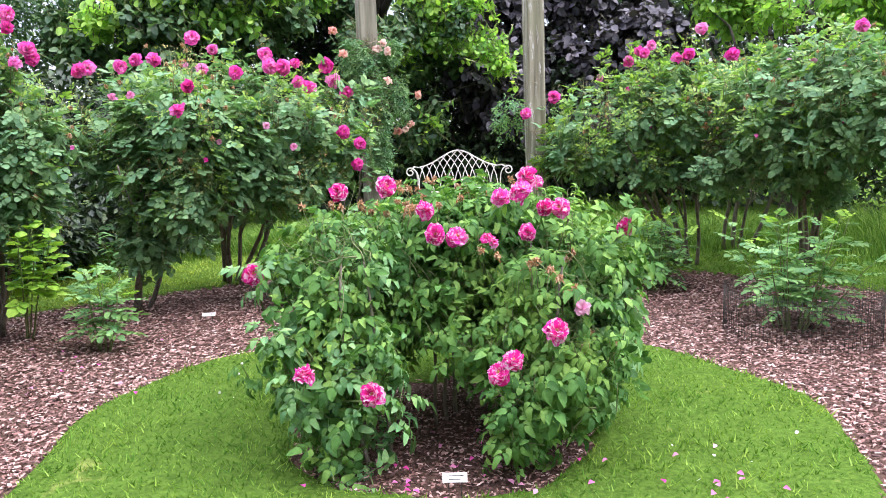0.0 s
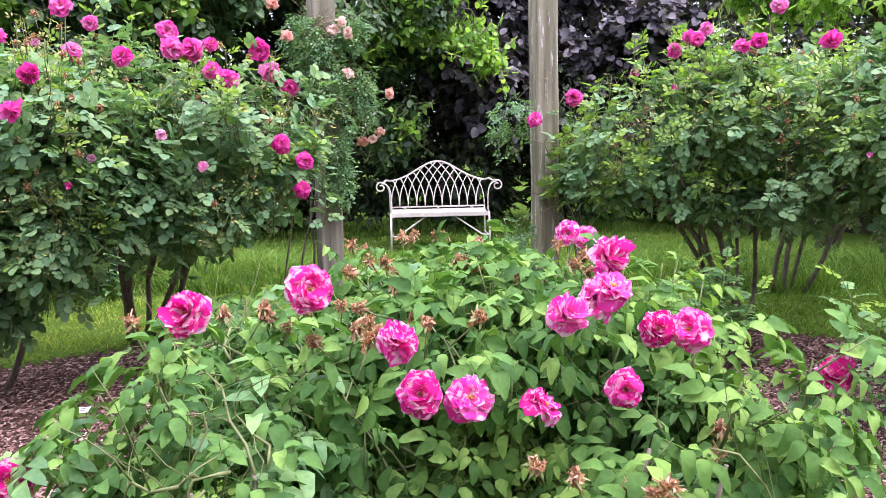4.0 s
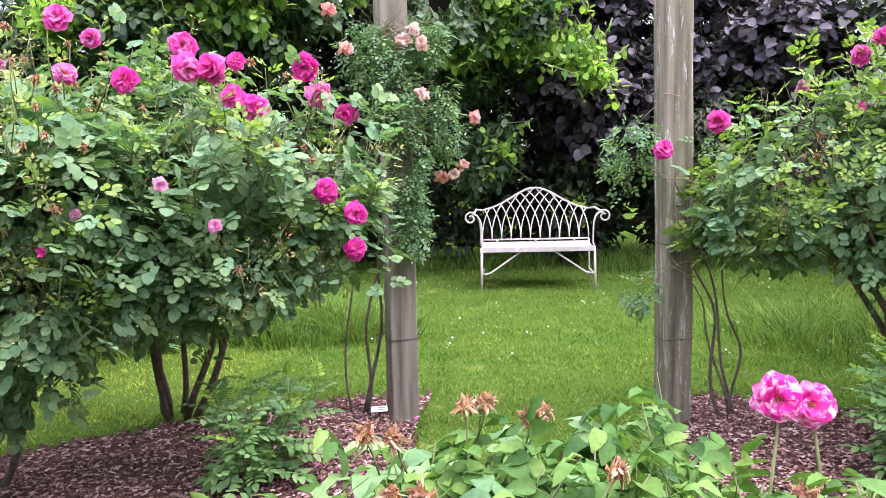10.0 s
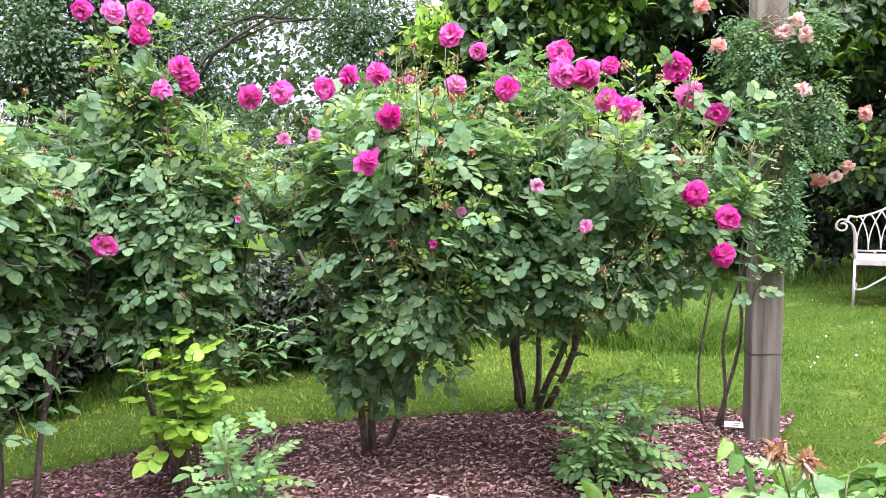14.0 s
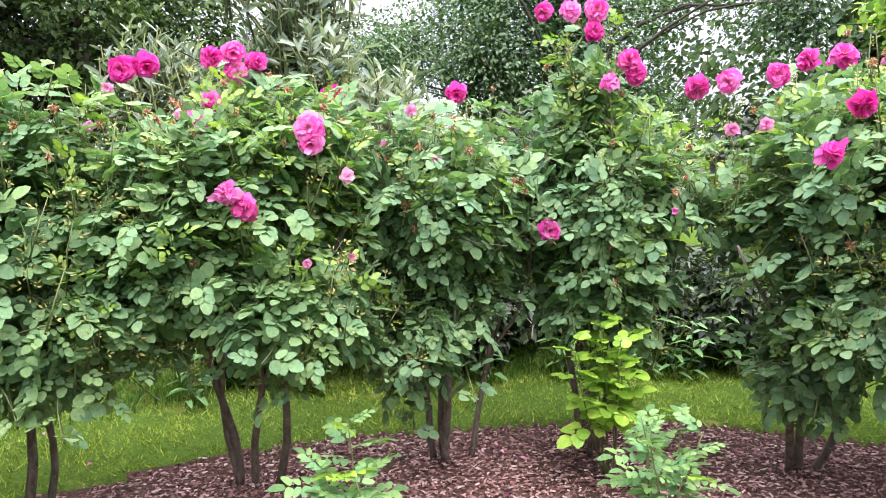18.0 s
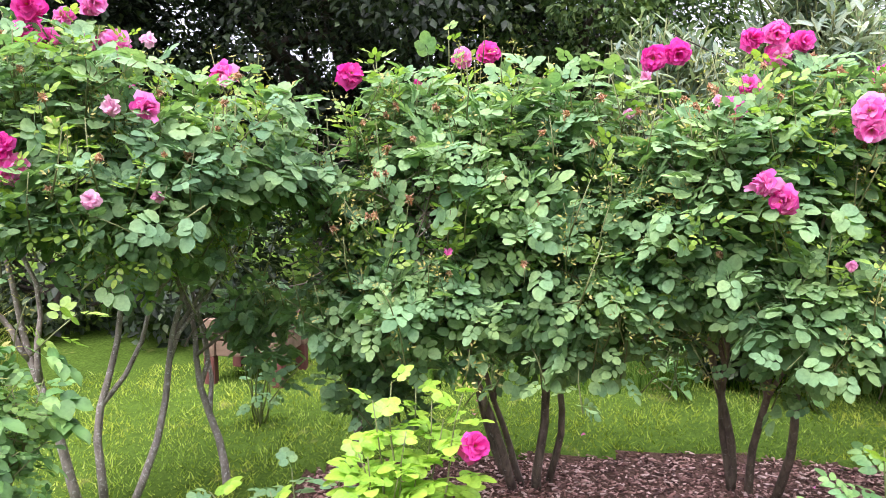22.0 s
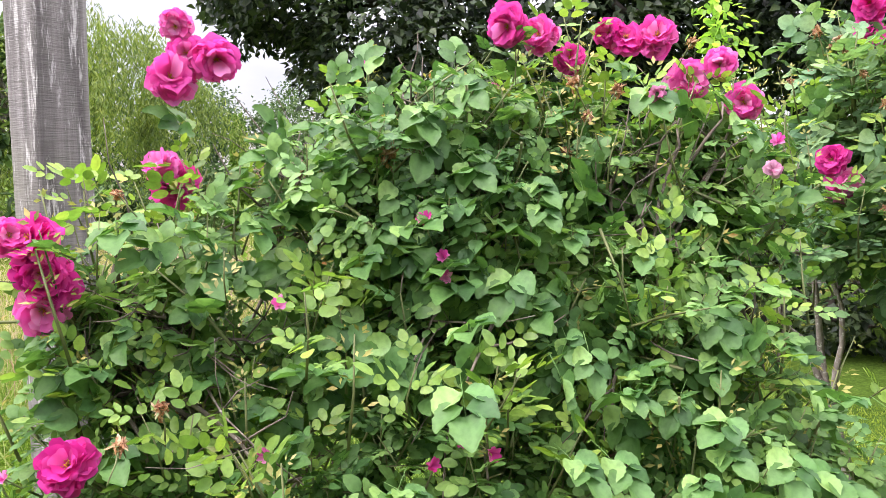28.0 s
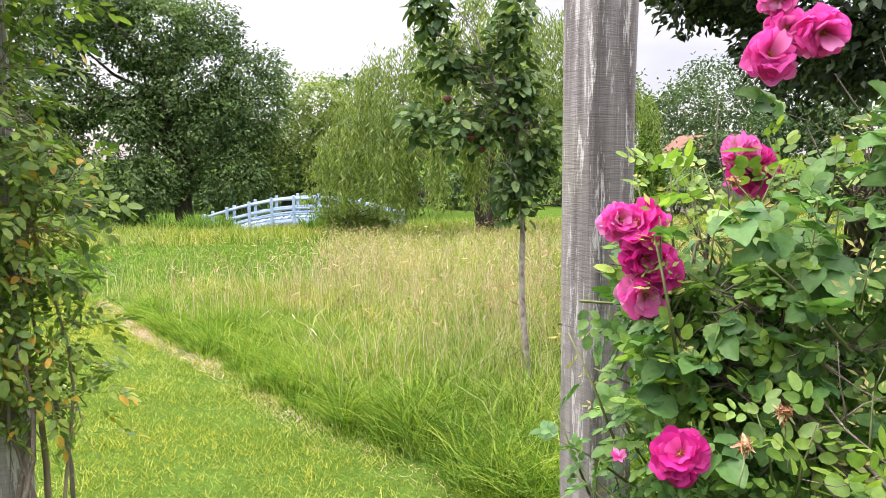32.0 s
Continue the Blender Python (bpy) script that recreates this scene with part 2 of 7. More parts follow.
def plain_mat(name, dark, light, scale, rough=0.7, stretch=(1, 1, 1), bump=0.3, dist=0.004, metal=0.0, extra=None, spec=0.4):
    def build(t, node):
        co = node("ShaderNodeTexCoord")
        mp = node("ShaderNodeMapping", Vector=co.outputs["Object"], Scale=stretch)
        n1 = node("ShaderNodeTexNoise", Vector=mp.outputs[0], Scale=scale, Detail=6.0, Roughness=0.6)
        n2 = node("ShaderNodeTexNoise", Vector=co.outputs["Object"], Scale=scale * 0.15, Detail=2.0)
        col = ramp_of(t, node, n1.outputs["Fac"], [(0.3, dark), (0.7, light)])
        col = mixc(t, node, "MULTIPLY", 0.5, col, ramp_of(t, node, n2.outputs["Fac"], [(0.3, (0.65, 0.65, 0.62)), (0.7, (1, 1, 1))]))
        if extra:
            esc, lo, hi, ecol = extra
            n3 = node("ShaderNodeTexNoise", Vector=co.outputs["Object"], Scale=esc, Detail=4.0, Roughness=0.7)
            col = mixc(t, node, "MIX", ramp_of(t, node, n3.outputs["Fac"], [(lo, (0, 0, 0)), (hi, (1, 1, 1))]), col, ecol)
        bp = node("ShaderNodeBump", Height=n1.outputs["Fac"], Strength=bump, Distance=dist)
        return node("ShaderNodeBsdfPrincipled", Base_Color=col, Roughness=rough, Metallic=metal, Normal=bp.outputs[0], Specular_IOR_Level=spec).outputs[0]
    return mat(name, build)


M_BARK = plain_mat("rose_stem_bark", (0.075, 0.062, 0.05), (0.25, 0.21, 0.165), 40, 0.85, (1, 1, 0.3), 0.6, 0.006, 0.0, (60, 0.60, 0.68, (0.32, 0.31, 0.26)))
M_LICHEN_BARK = plain_mat("lichened_rose_bark", (0.16, 0.14, 0.12), (0.38, 0.345, 0.30), 45, 0.9, (1, 1, 0.35), 0.7, 0.006, 0.0, (75, 0.56, 0.62, (0.50, 0.49, 0.45)))
M_GREEN_STEM = plain_mat("green_stem", (0.10, 0.13, 0.045), (0.20, 0.23, 0.085), 30, 0.6)
M_TAN_STEM = plain_mat("tan_stem", (0.16, 0.13, 0.08), (0.33, 0.28, 0.18), 30, 0.75, (1, 1, 0.4), 0.4)
M_TREE_BARK = plain_mat("tree_bark", (0.03, 0.025, 0.02), (0.10, 0.085, 0.065), 14, 0.9, (1, 1, 0.25), 0.8, 0.02)
M_PALE_BARK = plain_mat("pale_bark", (0.12, 0.10, 0.08), (0.45, 0.42, 0.37), 30, 0.85, (1, 1, 0.7), 0.5, 0.006)
M_SOIL = plain_mat("bark_mulch_bed", (0.045, 0.026, 0.019), (0.17, 0.105, 0.08), 60, 0.95, (1, 1, 1), 1.0, 0.02, spec=0.1)
M_TURF = plain_mat("turf", (0.035, 0.075, 0.012), (0.10, 0.175, 0.027), 45, 0.9, (1, 1, 1), 0.8, 0.015, 0.0, (3.0, 0.62, 0.75, (0.22, 0.24, 0.07)), 0.0)
M_BENCH = plain_mat("cream_painted_steel", (0.56, 0.51, 0.47), (0.74, 0.69, 0.65), 25, 0.5, (1, 1, 1), 0.15, 0.002, 0.0, (70, 0.66, 0.72, (0.30, 0.20, 0.14)))
M_WIRE = plain_mat("dark_wire", (0.03, 0.028, 0.025), (0.07, 0.06, 0.05), 60, 0.6)
M_LABEL = plain_mat("white_plastic_label", (0.68, 0.68, 0.66), (0.8, 0.8, 0.78), 12, 0.45, (1, 1, 1), 0.05)
M_YELLOW = plain_mat("yellow_card", (0.55, 0.33, 0.05), (0.7, 0.45, 0.08), 12, 0.6)
M_BLUE = plain_mat("pale_blue_paint", (0.34, 0.48, 0.68), (0.46, 0.60, 0.79), 8, 0.55, (1, 1, 1), 0.2)
M_SLAT = plain_mat("brown_planter_timber", (0.13, 0.085, 0.055), (0.26, 0.18, 0.125), 20, 0.8, (0.15, 1, 1), 0.4)
M_REDWOOD = plain_mat("red_stained_timber", (0.09, 0.03, 0.024), (0.17, 0.065, 0.05), 20, 0.8, (1, 1, 0.2), 0.4)
M_ROOF = plain_mat("orange_roof_tile", (0.15, 0.07, 0.045), (0.27, 0.14, 0.095), 9, 0.85)
M_HOUSE = plain_mat("pale_render_wall", (0.35, 0.30, 0.26), (0.5, 0.45, 0.4), 3, 0.9)
M_GLASS = plain_mat("dark_window_pane", (0.02, 0.025, 0.03), (0.05, 0.06, 0.07), 3, 0.1, bump=0.0)
M_STAMEN = plain_mat("yellow_stamen", (0.55, 0.30, 0.03), (0.8, 0.52, 0.08), 90, 0.8)


def chip_mat():
    def build(t, node):
        geo, co = node("ShaderNodeNewGeometry"), node("ShaderNodeTexCoord")
        n = node("ShaderNodeTexNoise", Vector=co.outputs["Object"], Scale=140.0, Detail=4.0)
        big = node("ShaderNodeTexNoise", Vector=co.outputs["Object"], Scale=0.9, Detail=2.0)
        col = ramp_of(t, node, geo.outputs["Random Per Island"], [(0.0, (0.06, 0.03, 0.025)), (0.3, (0.17, 0.087, 0.071)), (0.55, (0.285, 0.157, 0.13)), (0.8, (0.42, 0.27, 0.23)), (0.95, (0.56, 0.425, 0.375))])
        col = mixc(t, node, "MULTIPLY", 0.5, col, ramp_of(t, node, big.outputs["Fac"], [(0.35, (0.6, 0.55, 0.52)), (0.65, (1, 1, 1))]))
        bp = node("ShaderNodeBump", Height=n.outputs["Fac"], Strength=0.5, Distance=0.003)
        return node("ShaderNodeBsdfPrincipled", Base_Color=col, Roughness=0.85, Normal=bp.outputs[0]).outputs[0]
    return mat("bark_chip", build)


M_CHIP = chip_mat()


def post_mat(name, dark, mid, light, lichen, saw):
    """Weathered timber: fine saw marks across, cracks along, pale lichen specks, algae on some sides."""
    def build(t, node):
        co = node("ShaderNodeTexCoord")
        along = node("ShaderNodeMapping", Vector=co.outputs["Object"], Scale=(1, 1, 0.05))
        across = node("ShaderNodeMapping", Vector=co.outputs["Object"], Scale=(0.3, 0.3, 5.0))
        g = node("ShaderNodeTexNoise", Vector=along.outputs[0], Scale=24.0, Detail=5.0, Roughness=0.55)
        s = node("ShaderNodeTexNoise", Vector=across.outputs[0], Scale=60.0, Detail=3.0)
        tall = node("ShaderNodeMapping", Vector=co.outputs["Object"], Scale=(1, 1, 0.12))
        lich = node("ShaderNodeTexNoise", Vector=tall.outputs[0], Scale=30.0, Detail=9.0, Roughness=0.8)
        alg = node("ShaderNodeTexNoise", Vector=co.outputs["Object"], Scale=1.6, Detail=3.0)
        col = ramp_of(t, node, g.outputs["Fac"], [(0.30, dark), (0.5, mid), (0.72, light)])
        col = mixc(t, node, "MULTIPLY", saw, col, ramp_of(t, node, s.outputs["Fac"], [(0.36, (0.45, 0.43, 0.42)), (0.56, (1, 1, 1))]))
        col = mixc(t, node, "MIX", ramp_of(t, node, alg.outputs["Fac"], [(0.5, (0, 0, 0)), (0.75, (0.5, 0.5, 0.5))]), col, (0.22, 0.23, 0.13))
        col = mixc(t, node, "MIX", ramp_of(t, node, lich.outputs["Fac"], [(lichen, (0, 0, 0)), (lichen + 0.06, (0.85, 0.85, 0.85))]), col, (0.55, 0.545, 0.53))
        h = mixc(t, node, "MIX", saw, g.outputs["Fac"], s.outputs["Fac"])
        bp = node("ShaderNodeBump", Height=h, Strength=0.7, Distance=0.008)
        return node("ShaderNodeBsdfPrincipled", Base_Color=col, Roughness=0.88, Normal=bp.outputs[0]).outputs[0]
    return mat(name, build)


M_POST = post_mat("weathered_post_timber", (0.085, 0.08, 0.078), (0.20, 0.19, 0.183), (0.35, 0.34, 0.33), 0.535, 0.35)
M_BROWN_POST = post_mat("brown_grey_post_timber", (0.088, 0.078, 0.059), (0.18, 0.163, 0.125), (0.29, 0.268, 0.215), 0.61, 0.08)
M_LICHEN_POST = post_mat("lichened_post_timber", (0.092, 0.083, 0.052), (0.19, 0.175, 0.118), (0.31, 0.29, 0.21), 0.545, 0.08)

# ---- mesh tools ----
rng = np.random.default_rng(7)


def mesh_of(name, verts, tris, material, smooth=True):
    """A mesh from arrays of corners and triangles."""
    me = bpy.data.meshes.new(name)
    verts, tris = np.asarray(verts, np.float32), np.asarray(tris, np.int32)
    me.vertices.add(len(verts))
    me.vertices.foreach_set("co", verts.ravel())
    me.loops.add(tris.size)
    me.loops.foreach_set("vertex_index", tris.ravel())
    me.polygons.add(len(tris))
    me.polygons.foreach_set("loop_start", np.arange(0, tris.size, tris.shape[1], dtype=np.int32))
    me.update(calc_edges=True)
    if smooth:
        me.polygons.foreach_set("use_smooth", np.ones(len(tris), bool))
    me.materials.append(material)
    return me


def put(name, me, parent=None, label="", kind="", m=None):
    ob = new(name, me)
    if parent is not None:
        ob.parent = parent
    if m is not None:
        ob.matrix_basis = m
    return tagged(ob, label, kind=kind)


def part(name, bm, material, parent, label=""):
    """One bmesh as one mesh object under a thing or a part."""
    me = bpy.data.meshes.new(name)
    bm.to_mesh(me)
    bm.free()
    me.materials.append(material)
    return put(name, me, parent, label)


def thing(name, label, category, group="", kind="", at=(0, 0, 0), turn=0):
    ob = new(name)
    ob.empty_display_size = 0.1
    ob.matrix_basis = pose(*at, 0, 0, turn)
    return tagged(ob, label, category, group, kind)


def unit(a):
    return a / np.maximum(np.linalg.norm(a, axis=-1, keepdims=True), 1e-9)


def frames_of(axis, normal):
    x = unit(axis)
    z = unit(normal - (normal * x).sum(-1, keepdims=True) * x)
    return np.stack([x, np.cross(z, x), z], axis=-1)


def scatter(template, places, turns, sizes):
    """Copies of a template (verts, tris) joined into one pair of arrays."""
    tv, tt = template
    k, n = len(places), len(tv)
    v = np.einsum("kij,nj->kni", turns * np.reshape(sizes, (-1, 1, 1)), tv) + places[:, None, :]
    t = tt[None] + (np.arange(k) * n)[:, None, None]
    return v.reshape(-1, 3), t.reshape(-1, tt.shape[1])


def join_arrays(pairs):
    vs, ts, n = [], [], 0
    for v, t in pairs:
        vs.append(v)
        ts.append(t + n)
        n += len(v)
    return np.concatenate(vs), np.concatenate(ts)


def tube(points, radii, sides=6):
    """A bent, tapering rod along points."""
    p = np.asarray(points, float)
    r = np.asarray(radii, float)
    d = np.gradient(p, axis=0)
    f = frames_of(d, np.tile([0.31, 0.17, 0.05], (len(p), 1)) + d[:, [1, 2, 0]] * 0.3)
    a = np.linspace(0, 2 * np.pi, sides, endpoint=False)
    ring = np.stack([np.zeros_like(a), np.cos(a), np.sin(a)], -1)
    v = (np.einsum("kij,nj->kni", f, ring) * r[:, None, None] + p[:, None, :]).reshape(-1, 3)
    tris = []
    for i in range(len(p) - 1):
        for j in range(sides):
            a0, b0 = i * sides + j, i * sides + (j + 1) % sides
            tris += [(a0, a0 + sides, b0 + sides), (a0, b0 + sides, b0)]
    n = len(v)
    v = np.concatenate([v, p[:1], p[-1:]])
    for j in range(sides):
        tris.append((n, j, (j + 1) % sides))
        tris.append((n + 1, (len(p) - 1) * sides + (j + 1) % sides, (len(p) - 1) * sides + j))
    return v, np.array(tris)


def bent(a, b, wobble, n=8, bow=0.0):
    """Points from a to b with some irregular bends; bow lifts or drops the middle."""
    a, b = np.asarray(a, float), np.asarray(b, float)
    s = np.linspace(0, 1, n)[:, None]
    p = a + (b - a) * s
    ph = rng.uniform(0, 6.28, (3, 2))
    w = np.stack([np.sin(s[:, 0] * 4.5 + ph[i, 0]) + 0.5 * np.sin(s[:, 0] * 11 + ph[i, 1]) for i in range(3)], -1)
    w -= w[0] * (1 - s) + w[-1] * s
    p = p + w * wobble
    p[:, 2] += bow * np.sin(np.pi * s[:, 0])
    return p


def waves(p, seed, scale):
    """A cheap smooth random field, about -1 to 1."""
    g = np.random.default_rng(seed)
    out = 0
    for _ in range(5):
        k = g.normal(size=3) * scale
        out = out + np.sin(p @ k + g.uniform(0, 6.28))
    return out / 2.6


def serrate(length, width, droop=0.12, teeth=5):
    """A leaf seen from close by: toothed rim, sunk midrib, gently waved."""
    L, W = length, width / 2
    v, t = [], []
    for i in range(teeth + 1):
        s = i / teeth
        v.append((L * s, 0, -droop * L * s * s - 0.012 * L))
    for side in (1, -1):
        for i in range(teeth):
            for k, out in ((0.35, 1.0), (0.85, 1.1)):
                s = (i + k) / teeth
                w = W * out * math.sin(math.pi * min(1, s ** 0.85)) ** 0.58
                v.append((L * (s + 0.02 * (out > 1)), side * w, 0.5 * w - droop * L * s * s + 0.035 * L * math.sin(s * 9 + side)))
    for side in (0, 1):
        b = teeth + 1 + side * 2 * teeth
        for i in range(teeth):
            q = [(i, i + 1, b + 2 * i + 1), (i, b + 2 * i + 1, b + 2 * i)]
            if i:
                q.append((i, b + 2 * i, b + 2 * i - 1))
            t += [(a, c, d) if side == 0 else (a, d, c) for a, c, d in q]
    return np.array(v, float), np.array(t)


def leaflet(length, width, fold=0.25, droop=0.15, fine=2):
    """A pointed oval leaf along +x, creased on its midrib. fine: 2 for leaves seen close by, 1 for the middle distance, 0 for far ones."""
    L, W = length, width / 2
    if fine == 2:
        mid = [(0, 0, 0), (0.33 * L, 0, 0.02 * L), (0.7 * L, 0, -droop * 0.4 * L), (L, 0, -droop * L)]
        left = [(0.14 * L, W * 0.76, fold * W * 0.8), (0.46 * L, W, fold * W), (0.82 * L, W * 0.66, fold * W * 0.4 - droop * 0.6 * L)]
        v = mid + left + [(x, -y, z) for x, y, z in left]
        t = [(0, 1, 4), (1, 5, 4), (1, 2, 5), (2, 6, 5), (2, 3, 6), (0, 7, 1), (1, 7, 8), (1, 8, 2), (2, 8, 9), (2, 9, 3)]
    elif fine == 1:
        side = [(0.13 * L, W * 0.72, fold * W * 0.7), (0.46 * L, W, fold * W - droop * 0.25 * L), (0.82 * L, W * 0.66, fold * W * 0.5 - droop * 0.7 * L)]
        v = [(0, 0, 0), (L, 0, -droop * L)] + side + [(x, -y, z) for x, y, z in side]
        t = [(0, 3, 2), (0, 1, 3), (1, 4, 3), (0, 5, 6), (0, 6, 1), (1, 6, 7)]
    else:
        v = [(0, 0, 0), (L, 0, -droop * L), (0.45 * L, W, fold * W), (0.45 * L, -W, fold * W)]
        t = [(0, 1, 2), (0, 3, 1)]
    return np.array(v, float), np.array(t)


def compound(pairs=2, length=0.045, width=0.03, gap=0.032, fine=2, seed=0, droop=0.12, spread=(0.7, 1.05)):
    """A rose leaf: a rachis carrying pairs of leaflets and one at the tip."""
    g = np.random.default_rng(seed)
    out = []
    for i in range(pairs):
        for side in (1, -1):
            w, d = width * g.uniform(0.92, 1.1), droop * g.uniform(0.4, 1.6)
            base = serrate(length, w, d) if fine == 3 else leaflet(length, w, g.uniform(0.05, 0.4), d, fine)
            x = 0.02 + gap * (i + 0.5)
            ang = side * g.uniform(*spread)
            ax = np.array([[math.cos(ang), math.sin(ang), g.uniform(-0.22, 0.06)]])
            f = frames_of(ax, np.array([[g.uniform(-0.16, 0.16), g.uniform(-0.16, 0.16), 1.0]]))
            out.append(scatter(base, np.array([[x, 0.004 * side, -0.008 * i]]), f, [g.uniform(0.82, 1.05)]))
    base = serrate(length, width, droop) if fine == 3 else leaflet(length, width, 0.15, droop, fine)
    tip = frames_of(np.array([[1, g.uniform(-0.2, 0.2), -0.25]]), np.array([[0.2, 0.0, 1.0]]))
    out.append(scatter(base, np.array([[0.02 + gap * pairs, 0, -0.008 * pairs]]), tip, [1.15]))
    if fine >= 2:
        out.append(tube([(-0.02, 0, 0.004), (0.02, 0, 0), (0.02 + gap * pairs, 0, -0.008 * pairs)], [0.0011, 0.001, 0.0007], 3))
    return join_arrays(out)


ROSE_LEAVES = [compound(2, 0.054, 0.044, 0.03, 2, s) for s in range(4)]
MID_LEAVES = [compound(2, 0.054, 0.043, 0.03, 1, 5 + s) for s in range(4)] + [compound(3, 0.042, 0.031, 0.025, 1, 80 + s) for s in range(3)]
YOUNG_LEAVES = [compound(2, 0.032, 0.02, 0.022, 1, 280 + s, 0.05) for s in range(3)]
BUSH_LEAVES = [compound(2, 0.05, 0.031, 0.03, 3, 10 + s, 0.5) for s in range(4)]
BUSH_MIX = [compound(2, 0.052, 0.03, 0.03, 2, 15 + s, 0.6) for s in range(5)]
SPENT_LEAVES = [compound(1, 0.022, 0.009, 0.014, 0, 290 + s, 0.05) for s in range(3)]
SMALL_LEAVES = [compound(2, 0.024, 0.016, 0.017, 0, 20 + s) for s in range(3)]
NEAR_LEAVES = [compound(2, 0.054, 0.041, 0.03, 3, 90 + s) for s in range(4)]
NEAR_MIX = [compound(2, 0.054, 0.04, 0.03, 2, 95 + s) for s in range(4)] + [compound(3, 0.04, 0.028, 0.025, 2, 180 + s) for s in range(4)]
FROND_LEAVES = [compound(4, 0.056, 0.032, 0.031, 2, 110 + s, 0.15, (0.85, 1.2)) for s in range(4)]


def crown_points(lumps, count, seed, shell=0.4, rough=0.22, inner=0.62, gaps=-0.62):
    """Places and outward ways over a crown that is the union of lumps (x, y, z, rx, ry, rz)."""
    g = np.random.default_rng(seed)
    lumps = np.array(lumps, float)
    area = (lumps[:, 3] * lumps[:, 4] + lumps[:, 3] * lumps[:, 5] + lumps[:, 4] * lumps[:, 5])
    P, U = [], []
    got = 0
    while got < count:
        k = count * 2
        idx = g.choice(len(lumps), k, p=area / area.sum())
        u = unit(g.normal(size=(k, 3)))
        c, r = lumps[idx, :3], lumps[idx, 3:]
        f = 1 - shell * g.random(k) ** 1.4
        f = f * (1 + rough * waves(c + u * r, seed, 5.0) + rough * 0.5 * waves(c + u * r, seed + 1, 13.0))
        p = c + u * r * f[:, None]
        d = np.sqrt((((p[:, None, :] - lumps[None, :, :3]) / lumps[None, :, 3:]) ** 2).sum(-1)).min(1)
        keep = (d > inner) & (waves(p, seed + 2, 7.0) > gaps)
        P.append(p[keep])
        U.append(unit(u[keep] / r[keep]))
        got += keep.sum()
    return np.concatenate(P)[:count], np.concatenate(U)[:count]


def leaf_turns(U, g, droop=0.25, up=0.9, spread=0.6):
    k = len(U)
    axis = unit(U * np.array([1, 1, 0.3]) + g.normal(size=(k, 3)) * spread + np.array([0, 0, -droop]))
    normal = U * 0.55 + np.array([0, 0, up]) + g.normal(size=(k, 3)) * 0.38
    return frames_of(axis, normal)


def foliage(name, parent, templates, lumps, count, material, seed, size=(0.6, 1.2), label="", clear=None, inward=None, **kw):
    """One joined mass of leaves over the lumps."""
    g = np.random.default_rng(seed + 50)
    P, U = crown_points(lumps, count, seed, **kw)
    if clear is not None:
        keep = clear(P)
        P, U = P[keep], U[keep]
    if inward is not None:  # the hedge-side of a shrub is thinner
        d = unit((np.array(inward) - P) * [1, 1, 0])
        keep = ((d * U).sum(-1) > -0.25) | (np.random.default_rng(seed + 4).random(len(P)) < 0.35)
        P, U = P[keep], U[keep]
    T = leaf_turns(U, g)
    pick = g.integers(0, len(templates), len(P))
    pairs = []
    for i, tpl in enumerate(templates):
        s = pick == i
        if s.any():
            pairs.append(scatter(tpl, P[s], T[s], g.uniform(*size, s.sum())))
    v, t = join_arrays(pairs)
    return put(name, mesh_of(name, v, t, material), parent, label, kind="stuff")


def leafage(name, parent, templates, lumps, count, material, seed, per=6, size=(0.7, 1.15), length=0.17, up=0.8, out=0.55, droop=0.1, rise=0.6, label="", clear=None, inward=None, sunk=0.06, **kw):
    """Leaves set round many short shoots over the lumps, their faces turned up and outward; the shoots are a part of their own."""
    g = np.random.default_rng(seed + 50)
    P, U = crown_points(lumps, count, seed, **kw)
    if clear is not None:
        keep = clear(P)
        P, U = P[keep], U[keep]
    if inward is not None:  # the far side of a shrub is thinner
        d = unit((np.array(inward) - P) * [1, 1, 0])
        keep = ((d * U).sum(-1) > -0.3) | (g.random(len(P)) < 0.25)
        P, U = P[keep], U[keep]
    k = len(P)
    A = unit(U * 0.8 + np.array([0, 0, rise]) + g.normal(size=(k, 3)) * 0.35)
    e1 = unit(np.cross(A, g.normal(size=(k, 3))))
    e2 = np.cross(A, e1)
    ph, reach = g.uniform(0, 6.28, k), length * g.uniform(0.7, 1.4, k)
    Q, X, N = [], [], []
    for j in range(per):
        s = (j + 0.5) / per
        a = (ph + j * 2.4)[:, None]
        side = np.cos(a) * e1 + np.sin(a) * e2
        X.append(side + A * (0.1 + 0.6 * s) + U * 0.35 + np.array([0, 0, -droop]) + g.normal(size=(k, 3)) * 0.12)
        N.append(U * out + np.array([0, 0, up]) + side * -0.1 + g.normal(size=(k, 3)) * 0.24)
        Q.append(P - A * (reach * (1 - s) + sunk)[:, None])
    Q, T = np.concatenate(Q), frames_of(np.concatenate(X), np.concatenate(N))
    S = g.uniform(*size, len(Q))
    pick = g.integers(0, len(templates), len(Q))
    v, t = join_arrays([scatter(tpl, Q[pick == i], T[pick == i], S[pick == i]) for i, tpl in enumerate(templates) if (pick == i).any()])
    put(name, mesh_of(name, v, t, material), parent, label, kind="stuff")
    rod_v, rod_t = tube([(-1.0, 0, 0), (-0.5, 0.04, 0.02), (0, 0, 0)], [0.018, 0.014, 0.008], 3)
    v, t = scatter((rod_v, rod_t), P - A * sunk, frames_of(A, e1), reach)
    put("shoot", mesh_of("shoot", v, t, M_GREEN_STEM), parent, kind="stuff")


